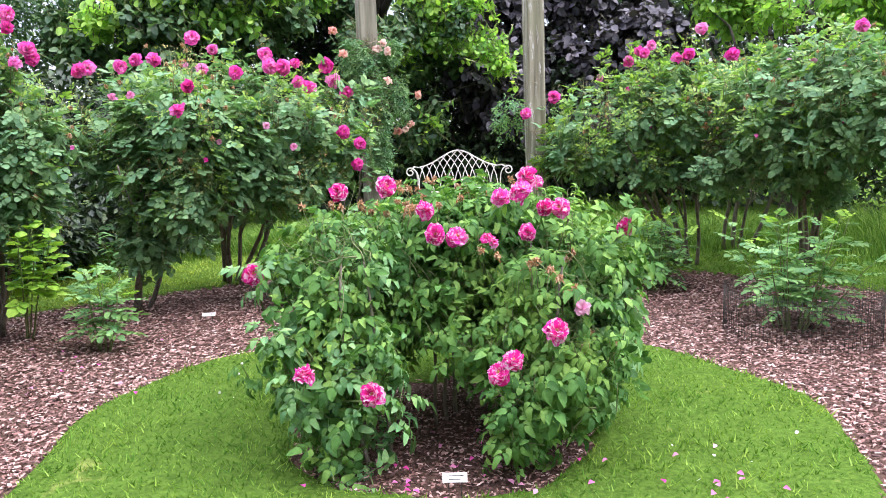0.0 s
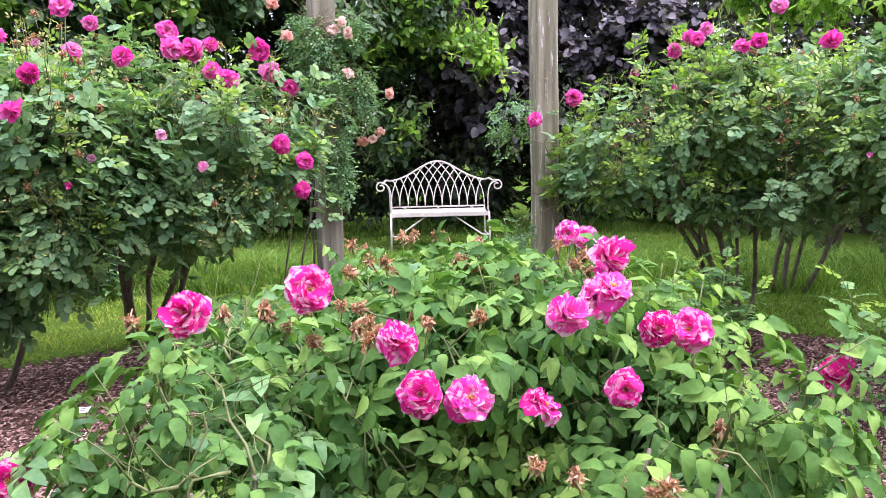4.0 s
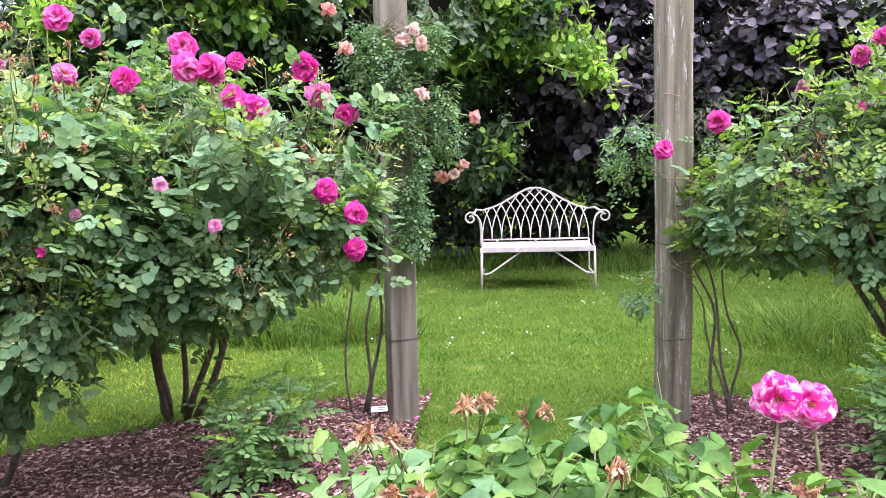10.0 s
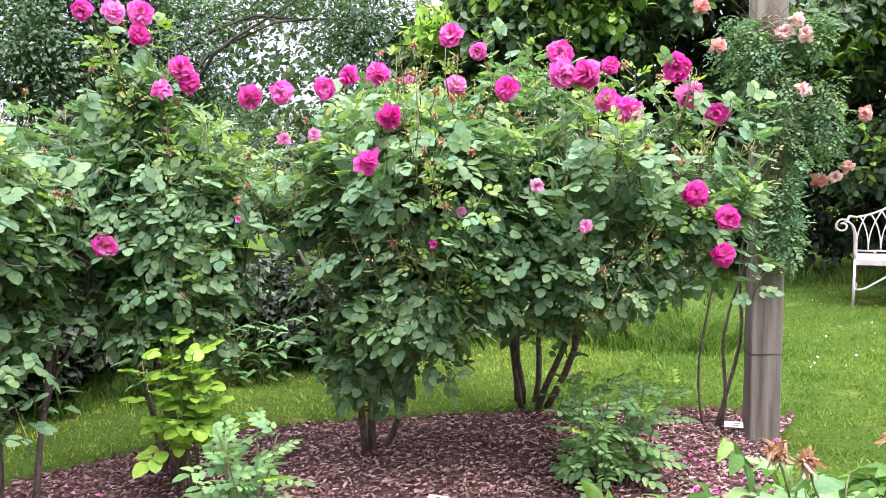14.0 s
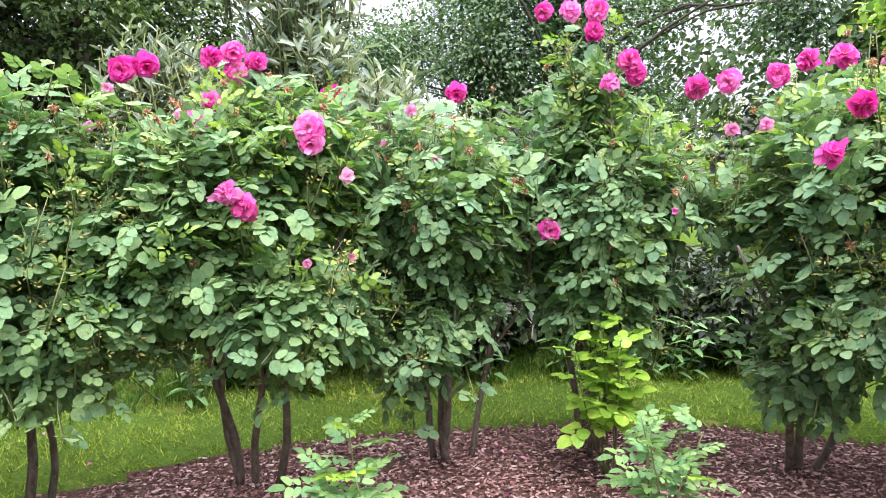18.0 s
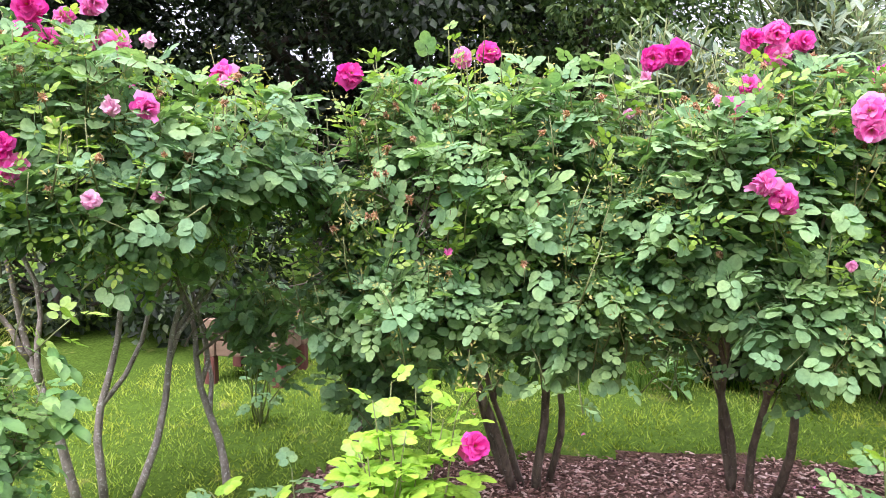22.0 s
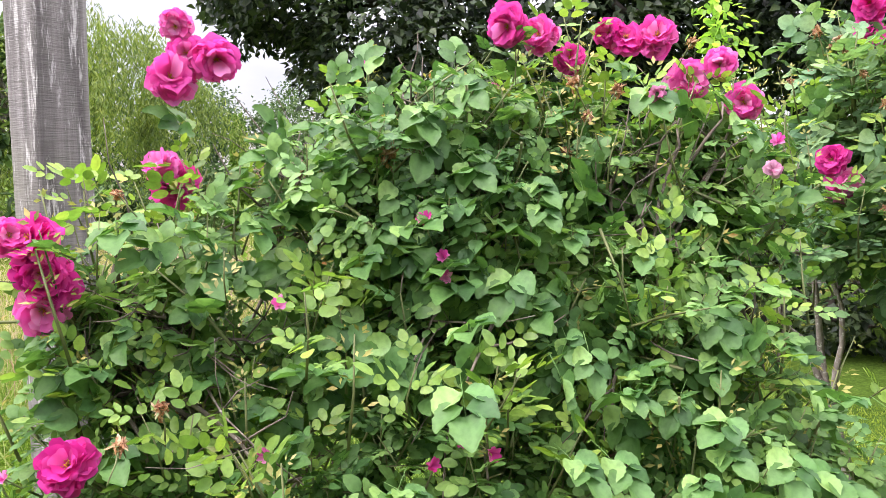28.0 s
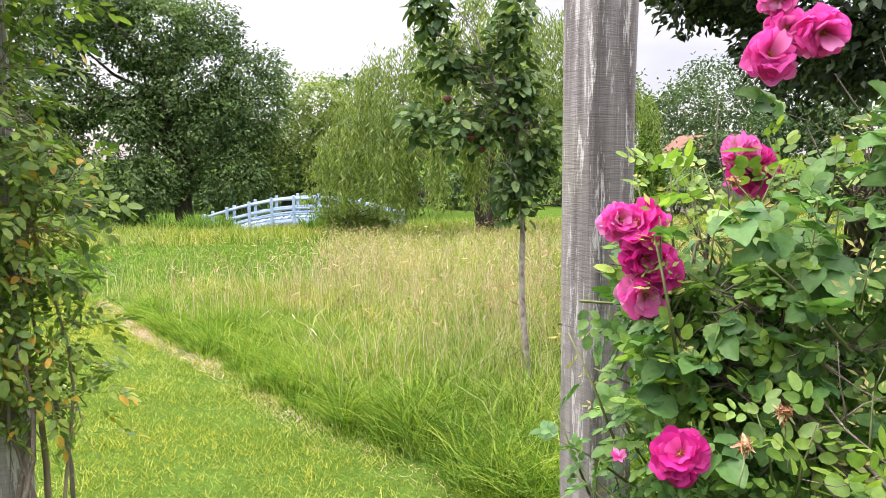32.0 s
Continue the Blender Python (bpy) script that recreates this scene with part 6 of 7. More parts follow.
blades("meadow_grass", front_m, g1.uniform(0.1, 0.34, len(front_m)) * g1.uniform(0.5, 1.25, len(tuft))[own] * np.clip(0.35 + side_m / 0.35, 0.35, 1), 1.15, 0.008, M_LUSH_BLADE, "lush green tussocks beside the mown path", 74, 3, z_of=ground_z, ways=np.arctan2(off[:, 1], off[:, 0]))
far_m = area_points(g1, 42000, -16.0, 12.0, -24.0, -9.0, lambda x, y: (in_meadow(x, y) | (y < -16)) & ~mown_beyond(x, y))
mown = area_points(g1, 60000, -1.5, 11.0, -17.0, -7.5, lambda x, y: mown_beyond(x, y) | (path_side(x, y) < 0))
blades("lawn_grass", mown, g1.uniform(0.04, 0.09, len(mown)), 0.9, 0.02, M_LAWN_BLADE, "bright short grass beyond the tall meadow", 76, 1, z_of=ground_z)
blades("meadow_grass", far_m, g1.uniform(0.2, 0.45, len(far_m)), 0.7, 0.022, M_MEADOW, "pale summer meadow grass sloping to the bridge", 72, 2, z_of=ground_z)
stalk = area_points(g1, 15000, -5.0, 7.0, -13.0, -1.5, lambda x, y: (path_side(x, y) > 0.25) & ~mown_beyond(x, y) & (np.sin(x * 1.1 + 0.6 * y) + 0.8 * np.sin(y * 1.7 - x) > -0.5))
_, tips = blades("grass_stalks", stalk, g1.uniform(0.55, 0.85, len(stalk)), 0.45, 0.004, M_SEED, "thin flowering grass stalks in the meadow", 73, 2, z_of=ground_z)
sv, st = leaflet(0.06, 0.0065, 0.8, 0.5, 1)
put_seed = put("seed_heads", mesh_of("seed_heads", *scatter((sv, st), tips, leaf_turns(unit(g1.normal(size=(len(tips), 3))), g1, 0.1, 0.6, 0.8), g1.uniform(0.5, 1.2, len(tips))), M_SEED), kind="stuff")
tagged(put_seed, "straw coloured grass seed heads over the meadow", "grass")

sx = g1.uniform(-0.4, 6.0, 30000)
strip = np.column_stack([sx, path_side(sx, 0 * sx) + g1.uniform(0.0, 1.0, len(sx)) ** 2 * 0.3])
strip = strip[(0.5 + 0.5 * np.sin(sx * 5.1) * np.sin(sx * 2.3)) * np.clip(sx - 0.2, 0.08, 1) > g1.random(len(sx)) * 0.9]
ob_s, _ = blades("dry_clippings", strip, g1.uniform(0.015, 0.05, len(strip)), 1.6, 0.007, M_SEED, "straw coloured dry clippings along the path edge", 75, 1, z_of=ground_z)

# ---- trees and hedges ----


def tree(label, x, y, lumps, leaves, material, seed, trunk=0.12, leaf=(0.09, 0.055), size=(0.7, 1.3), bark=M_TREE_BARK, name="tree", category="tree", limbs=14, top=None, fine=0, spray=0.0, tips=(), **kw):
    """A trunk with limbs and a ragged crown of many leaves."""
    t = thing(name, label, category, "trees round the garden")
    z = float(ground_z(x, y)) - 0.1
    lp = np.array(lumps, float)
    tz = top if top else float((lp[:, 2]).mean())
    cx, cy = float(lp[:, 0].mean()), float(lp[:, 1].mean())
    if trunk:
        pts = bent((x, y, z), (cx * 0.7 + x * 0.3, cy * 0.7 + y * 0.3, tz), trunk * 0.8, 12)
        put("trunk", mesh_of("trunk", *tube(pts, np.linspace(trunk * 1.2, trunk * 0.4, 12), 10), bark), t)
        g = np.random.default_rng(seed)
        P, U = crown_points(lumps, limbs, seed + 5, shell=0.35)
        for p in P:
            a = pts[int(g.integers(4, 12))]
            lv = tube(bent(a, p, 0.05 * np.linalg.norm(p - a), 8, 0.1), np.linspace(trunk * 0.35, trunk * 0.07, 8), 6)
            put("limb", mesh_of("limb", *lv, bark), t)
    tpl = [leaflet(leaf[0], leaf[1], 0.25, 0.2, fine)]
    if spray:
        leafage("crown", t, tpl, lumps, leaves // 9, material, seed, per=9, size=size, length=spray, **{"up": 0.75, "out": 0.5, "droop": 0.4, "rise": -0.15, "sunk": 0.0, **kw})
    else:
        foliage("crown", t, tpl, lumps, leaves, material, seed, size=size, **kw)
    if tips:
        leafage("young_foliage", t, tpl, tips, 46 * len(tips), M_SPRAY_LEAF, seed + 3, per=8, size=size, length=spray, up=0.8, out=0.8, droop=0.7, rise=-0.2, sunk=0.0, label="bright green drooping young sprays")
    return t


def lump_row(pts, r, seed, n=3, jitter=0.5):
    """Several irregular lumps round each of some places."""
    g = np.random.default_rng(seed)
    out = []
    for x, y, z in pts:
        for _ in range(n):
            o = g.normal(size=3) * r * jitter
            k = g.uniform(0.5, 1.0)
            out.append((x + o[0], y + o[1], z + o[2] * 0.8, r * k, r * k, r * k * g.uniform(0.7, 1.1)))
    return out


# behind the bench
# the darkest crowns here have their inner shade painted into the leaf colour
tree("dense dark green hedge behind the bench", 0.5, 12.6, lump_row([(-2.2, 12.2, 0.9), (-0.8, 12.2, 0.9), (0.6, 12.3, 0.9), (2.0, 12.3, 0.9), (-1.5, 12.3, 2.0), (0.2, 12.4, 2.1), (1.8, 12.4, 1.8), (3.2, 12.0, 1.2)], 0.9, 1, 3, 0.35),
     26000, M_SHADE_TONED_LEAF, 601, 0.1, (0.12, 0.075), gaps=-1.5, name="hedge", category="hedge")
tree("copper beech with dark purple leaves", 2.2, 13.6, lump_row([(0.6, 12.4, 2.8), (1.8, 12.0, 2.2), (2.9, 12.0, 2.2), (1.2, 13.0, 4.2), (2.6, 13.0, 4.2), (1.0, 12.1, 1.9)], 0.95, 2, 3, 0.4), 19000, M_PURPLE_LEAF, 602, 0.16, (0.125, 0.10), gaps=-1.0, fine=1, spray=0.35, name="beech_tree")
tree("tree with bright green drooping sprays over the bench", -2.6, 12.4, lump_row([(-1.0, 11.2, 2.6), (-0.4, 11.2, 2.3), (0.1, 11.3, 2.6), (-1.3, 11.2, 1.9), (-0.9, 11.2, 3.3), (0.1, 11.2, 3.3), (-0.5, 11.4, 1.5), (-1.5, 11.2, 1.2)], 0.45, 3, 3, 0.5), 15000, M_WOOD_LEAF, 603, 0.1, (0.09, 0.062), fine=1, spray=0.4,
     tips=[(0.15, 10.8, 2.62, 0.5, 0.3, 0.2), (0.62, 10.7, 2.42, 0.4, 0.3, 0.16), (0.9, 10.6, 2.2, 0.25, 0.2, 0.12), (0.1, 10.7, 3.0, 0.6, 0.3, 0.22), (-0.5, 10.7, 2.5, 0.4, 0.25, 0.2), (-0.2, 10.7, 3.35, 0.5, 0.3, 0.2), (-0.1, 10.8, 1.5, 0.1, 0.1, 0.1), (-1.6, 10.6, 3.2, 0.4, 0.3, 0.2)])
tree("tall dark green tree at the back of the rose shrubs", -3.6, 12.0, lump_row([(-3.6, 11.6, 3.2), (-4.6, 11.2, 2.6), (-2.4, 11.8, 3.0), (-3.2, 11.6, 4.6), (-4.4, 11.4, 4.0), (-2.6, 11.4, 1.4), (-4.2, 10.8, 1.2)], 1.0, 4, 3, 0.4), 25000, M_SHADE_TONED_LEAF, 604, 0.2, (0.12, 0.075))
tree("broad leafed green tree at the back of the rose shrubs", -3.8, 10.2, lump_row([(-3.4, 9.9, 2.9), (-2.7, 10.2, 3.2), (-4.2, 9.9, 2.7), (-3.5, 10.0, 3.8), (-2.2, 10.4, 3.8), (-2.0, 10.4, 2.9)], 0.6, 5, 3, 0.5), 9000, M_WOOD_LEAF, 605, 0.1, (0.10, 0.07), fine=1, spray=0.4,
     tips=[(-2.6, 9.7, 2.75, 0.5, 0.3, 0.2), (-3.3, 9.4, 3.0, 0.5, 0.3, 0.25), (-2.0, 9.9, 3.1, 0.4, 0.3, 0.2), (-3.9, 9.3, 2.7, 0.4, 0.3, 0.2)])
tree("dark shrubby hedge beyond the bench lawn", 5.4, 10.8, lump_row([(4.2, 11.4, 1.0), (5.6, 10.6, 1.0), (6.4, 9.0, 1.0), (4.6, 11.6, 2.6), (6.2, 10.2, 2.6), (6.8, 8.0, 2.2), (7.0, 6.4, 1.4), (7.2, 5.0, 1.8), (5.2, 11.6, 4.0), (7.0, 9.0, 4.0)], 1.1, 6, 3, 0.4), 22000, M_SHADE_TONED_LEAF, 606, 0.15, (0.11, 0.07), name="hedge", category="hedge")
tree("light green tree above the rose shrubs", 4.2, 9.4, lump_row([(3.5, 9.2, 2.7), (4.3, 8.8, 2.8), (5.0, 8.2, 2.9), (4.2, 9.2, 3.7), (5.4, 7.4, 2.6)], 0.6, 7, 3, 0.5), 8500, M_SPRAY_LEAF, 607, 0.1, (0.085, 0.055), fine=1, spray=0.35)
# added tree above the view: its crown shades the bench lawn and hedge
tree("unseen tall tree added to shade the bench lawn", -1.2, 13.4, lump_row([(-2.2, 12.6, 5.4), (0.0, 12.6, 5.6), (1.6, 13.0, 5.8), (-1.0, 13.6, 6.4), (1.4, 13.6, 6.6)], 1.3, 31, 3, 0.4), 11000, M_SHADE_TONED_LEAF, 617, 0.2, (0.2, 0.13))
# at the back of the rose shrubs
# undergrowth leaves are coloured as dark as the shade they stand in
tree("thick undergrowth of dark green shrubs", -5.6, 8.0, lump_row([(-2.8, 8.5, 0.5), (-3.4, 7.7, 0.6), (-4.1, 6.9, 0.7), (-4.7, 6.1, 0.8), (-5.1, 5.3, 0.8), (-5.4, 4.6, 0.8), (-5.7, 3.8, 0.8), (-6.0, 3.0, 0.7), (-6.3, 2.2, 0.7), (-4.2, 8.2, 1.4), (-5.4, 6.6, 1.4), (-6.0, 4.6, 1.3)], 0.6, 8, 3, 0.4), 27000, M_SHADE_TONED_LEAF, 608, 0.05, (0.09, 0.055), name="undergrowth", category="shrub")
tree("silvery grey-green shrub rising behind the roses", -6.2, 4.9, lump_row([(-6.2, 4.4, 2.4), (-6.0, 5.0, 2.2), (-6.2, 4.2, 1.6), (-6.0, 4.8, 1.3), (-6.3, 3.7, 2.4), (-5.8, 5.6, 1.9), (-6.2, 4.6, 2.8)], 0.5, 9, 3, 0.45), 10000, M_GREY_LEAF, 609, 0.05, (0.13, 0.034), name="grey_shrub", category="shrub", inner=0.2, shell=0.8, fine=1, spray=0.55, rise=1.6, droop=-0.3, up=0.5)
tree("open small-leaved tree against the pale sky", -7.6, 8.6, lump_row([(-7.4, 8.0, 2.9), (-6.6, 9.0, 3.0), (-8.0, 7.2, 2.6), (-7.0, 8.6, 2.2), (-7.6, 8.2, 3.8), (-6.2, 9.4, 3.6)], 0.95, 10, 3, 0.5), 52000, M_WOOD_LEAF, 610, 0.1, (0.055, 0.036), limbs=30, inner=0.15, shell=0.85, gaps=-0.7)
tree("pale green tree behind the rose hedge", -7.8, 3.4, lump_row([(-7.4, 3.2, 2.6), (-7.8, 2.6, 2.9), (-7.4, 3.9, 2.5), (-7.6, 3.2, 1.6)], 0.7, 11, 3, 0.5), 12000, M_TREE_LEAF, 611, 0.1, (0.07, 0.04))
# lumps at x -6.6 to -6.8 overhang out of view, added to shade the lawn
tree("tall dark dense tree behind the rose hedge, unseen overhang added for shade", -8.6, 0.6, lump_row([(-8.4, 1.6, 2.6), (-8.6, 0.4, 2.8), (-8.2, -0.8, 2.6), (-8.4, 0.4, 4.0), (-8.0, -1.8, 3.6), (-8.4, 1.4, 1.2), (-8.4, -0.4, 1.2), (-8.6, 2.6, 3.4), (-8.0, -2.0, 1.6), (-6.8, 0.6, 4.2), (-6.6, -0.8, 4.0), (-6.8, 2.0, 4.2), (-8.8, -0.2, 3.4), (-8.8, 1.2, 3.6), (-8.6, 2.2, 2.6), (-9.0, 2.0, 4.6), (-8.8, -1.4, 4.6), (-9.0, 0.6, 5.0), (-9.2, 1.0, 2.4), (-9.2, -0.8, 2.4), (-9.2, 2.4, 3.0), (-9.3, 0.2, 3.8), (-9.3, 1.8, 4.0)], 1.1, 12, 3, 0.4), 100000, M_SHADE_TONED_LEAF, 612, 0.22, (0.085, 0.055), gaps=-2.5)
tree("large dark spreading tree beyond the garden corner", -7.2, -2.6, lump_row([(-7.0, -2.6, 3.4), (-6.2, -4.0, 3.4), (-5.0, -5.4, 3.2), (-4.2, -6.2, 3.3), (-3.5, -5.9, 3.5), (-4.7, -4.7, 3.2), (-5.6, -3.8, 2.7), (-6.6, -3.0, 4.6), (-5.2, -4.6, 4.8), (-7.4, -1.8, 2.4), (-6.8, -3.4, 2.0)], 0.95, 13, 3, 0.45), 52000, M_SHADE_TONED_LEAF, 613, 0.24, (0.10, 0.065), gaps=-1.4)
tree("pale green sapling shrub with upright sprays", -4.2, -0.6, [(-4.1, -0.6, 1.75, 0.22, 0.22, 0.5), (-4.15, -0.5, 1.3, 0.3, 0.3, 0.4), (-4.05, -0.65, 2.2, 0.16, 0.16, 0.3), (-3.95, -0.75, 1.0, 0.25, 0.25, 0.4)], 900, M_SPRAY_LEAF, 614, 0.02, (0.055, 0.036), name="sapling", fine=1, inner=0.1, shell=0.9)
tree("dark shrubs under the corner trees", -6.6, -1.2, lump_row([(-6.8, 0.2, 0.6), (-6.6, -1.2, 0.6), (-6.2, -2.6, 0.7), (-5.6, -3.8, 0.7), (-6.9, 1.8, 0.7)], 0.7, 14, 3, 0.4), 16000, M_SHADE_TONED_LEAF, 615, 0.05, (0.09, 0.055), name="undergrowth", category="shrub")

tree("low dark undergrowth at the lawn edge", -4.6, 6.0, lump_row([(-3.75, 7.05, 0.4), (-4.15, 6.45, 0.42), (-4.5, 5.85, 0.42), (-4.85, 5.25, 0.42), (-5.1, 4.6, 0.4), (-5.3, 3.9, 0.4)], 0.4, 15, 3, 0.35), 14000, M_SHADE_TONED_LEAF, 616, 0.03, (0.075, 0.045), name="undergrowth", category="shrub")


def brushwood():
    """Dead pale sticks tangled in the undergrowth."""
    t = thing("brushwood", "tangle of pale dead sticks in the undergrowth", "brushwood")
    g = np.random.default_rng(88)
    for _ in range(70):
        s = g.random()
        c = np.array([-4.3 - 0.7 * s, 6.4 - 1.5 * s, 0.55 + g.normal() * 0.22]) + g.normal(size=3) * [0.15, 0.3, 0.0]
        d = unit(g.normal(size=3) + [0.2, 0.3, 0.2]) * g.uniform(0.2, 0.5)
        put("stick", mesh_of("stick", *tube(bent(c - d, c + d, 0.03, 7), np.linspace(0.005, 0.002, 7), 4), M_TAN_STEM), t)


brushwood()


def weed(label, x, y, seed, height=0.5):
    """A tall leafy weed: a stalk with long pointed leaves."""
    t = thing("leafy_weed", label, "weed", "weeds at the hedge foot")
    g = np.random.default_rng(seed)
    z = float(ground_z(x, y))
    for i in range(3):
        top = (x + g.normal() * 0.12, y + g.normal() * 0.12, z + height * g.uniform(0.8, 1.2))
        pts = bent((x + g.normal() * 0.05, y + g.normal() * 0.05, z), top, 0.015, 8)
        put("stalk", mesh_of("stalk", *tube(pts, np.linspace(0.006, 0.003, 8), 5), M_GREEN_STEM), t)
        a = np.arange(14) * 2.4
        P = np.array([[np.interp(0.8 + 0.47 * k, range(8), pts[:, c]) for c in range(3)] for k in range(14)])
        T = frames_of(np.column_stack([np.cos(a), np.sin(a), np.full(14, 0.35)]), np.column_stack([-np.cos(a), -np.sin(a), np.full(14, 2.0)]) + g.normal(size=(14, 3)) * 0.3)
        for p, r in zip(P, T):
            m = Matrix([[*r[0], p[0]], [*r[1], p[1]], [*r[2], p[2]], [0, 0, 0, 1]]) @ Matrix.Scale(float(g.uniform(0.6, 1.1)), 4)
            put("leaf", WEED_LEAF, t, m=m)


WEED_LEAF = mesh_of("leaf", *leaflet(0.17, 0.045, 0.3, 0.35, 2), M_FRESH_LEAF)
for i, (wx, wy) in enumerate([(-3.45, 6.65), (-3.1, 7.1), (-3.8, 6.2), (-3.65, 6.35), (-4.05, 5.75), (-4.3, 5.3), (-4.45, 4.85), (-4.7, 4.2), (-4.9, 3.5), (-2.5, 7.9)]):
    weed("tall leafy green weed at the hedge foot", wx, wy, 900 + i, 0.35 + 0.08 * (i % 3))

# ---- beyond the gate ----
def staked_sapling():
    x, y = -1.05, -2.85
    z = float(ground_z(x, y))
    t = thing("apple_sapling", "young fruit tree with pale speckled trunk and tied stake", "tree")
    put("trunk", mesh_of("trunk", *tube(bent((x, y, z - 0.05), (x + 0.12, y, z + 2.0), 0.02, 12), np.linspace(0.023, 0.011, 12), 8), M_PALE_BARK), t)
    lumps = [(x + 0.1, y, z + 1.9, 0.16, 0.2, 0.35), (x + 0.12, y, z + 2.3, 0.14, 0.16, 0.25), (x + 0.5, y - 0.05, z + 2.05, 0.22, 0.16, 0.2), (x + 0.62, y, z + 2.4, 0.14, 0.14, 0.2), (x + 0.35, y, z + 1.7, 0.3, 0.16, 0.16), (x - 0.02, y, z + 1.6, 0.2, 0.16, 0.3), (x + 0.1, y, z + 1.3, 0.16, 0.16, 0.25), (x + 0.68, y, z + 1.75, 0.12, 0.12, 0.14)]
    limbs_of(t, lumps, [(x + 0.08, y, z + 1.3), (x + 0.1, y, z + 1.7)], 30, 700, 0.012, M_PALE_BARK)
    foliage("crown", t, [leaflet(0.07, 0.045, 0.3, 0.25, 1)], lumps, 2300, M_TREE_LEAF, 701, inner=0.1, shell=0.9)
    g = np.random.default_rng(9)
    bm = bmesh.new()
    bmesh.ops.create_icosphere(bm, subdivisions=2, radius=0.026)
    me = bpy.data.meshes.new("apple")
    for v in bm.verts:
        v.co.z *= 0.9
        v.co.z -= 0.008 * math.exp(-((v.co.x ** 2 + v.co.y ** 2) / 0.00009)) * (1 if v.co.z > 0 else -0.5)
    bm.to_mesh(me)
    bm.free()
    me.materials.append(M_REDWOOD)
    for _ in range(4):
        l = lumps[int(g.integers(0, 5))]
        put("fruit", me, t, "small dull red apple", m=pose(l[0] + g.normal() * 0.08, l[1] + 0.1, l[2] - 0.08 + g.normal() * 0.06))


staked_sapling()


def bridge():
    x0, x1, y = -0.9, 5.3, -23.0
    z = float(ground_z(3.5, y)) - 0.3
    t = thing("arched_footbridge", "pale blue painted wooden arched footbridge over the pond", "bridge")

    def arc(s, h):
        return (x0 + (x1 - x0) * s, z + h + 0.75 * math.sin(math.pi * (0.08 + 0.84 * s)) - 0.15)

    def beam(name, yy, h, w, d):
        v, q = [], []
        n = 17
        for i in range(n):
            px, pz = arc(i / (n - 1), h)
            v += [(px, yy - w / 2, pz - d / 2), (px, yy + w / 2, pz - d / 2), (px, yy + w / 2, pz + d / 2), (px, yy - w / 2, pz + d / 2)]
        for i in range(n - 1):
            a = 4 * i
            for j in range(4):
                k = (j + 1) % 4
                q += [(a + j, a + k, a + k + 4), (a + j, a + k + 4, a + j + 4)]
        q += [(0, 2, 1), (0, 3, 2), (4 * n - 4, 4 * n - 3, 4 * n - 2), (4 * n - 4, 4 * n - 2, 4 * n - 1)]
        put(name, mesh_of(name, v, q, M_BLUE, False), t)

    for yy in (y - 0.55, y + 0.55):
        beam("bearer", yy, 0.0, 0.08, 0.2)
        beam("middle_rail", yy, 0.42, 0.05, 0.08)
        beam("lower_rail", yy, 0.24, 0.05, 0.06)
        beam("handrail", yy, 0.72, 0.09, 0.08)
        for i in range(10):
            px, pz = arc(i / 9, 0.0)
            bm = bmesh.new()
            bmesh.ops.create_cube(bm, size=1)
            bmesh.ops.scale(bm, vec=(0.09, 0.09, 0.95), verts=bm.verts)
            bmesh.ops.translate(bm, vec=(px, yy + 0.07 * (1 if yy > y else -1), pz + 0.36), verts=bm.verts)
            bmesh.ops.bevel(bm, geom=bm.edges[:], offset=0.01, segments=1, affect="EDGES")
            part("post", bm, M_BLUE, t)
    for i in range(24):
        px, pz = arc((i + 0.5) / 24, 0.12)
        bm = bmesh.new()
        bmesh.ops.create_cube(bm, size=1)
        bmesh.ops.scale(bm, vec=(0.16, 1.15, 0.04), verts=bm.verts)
        bmesh.ops.translate(bm, vec=(px, y, pz), verts=bm.verts)
        part("plank", bm, M_BLUE, t)


bridge()


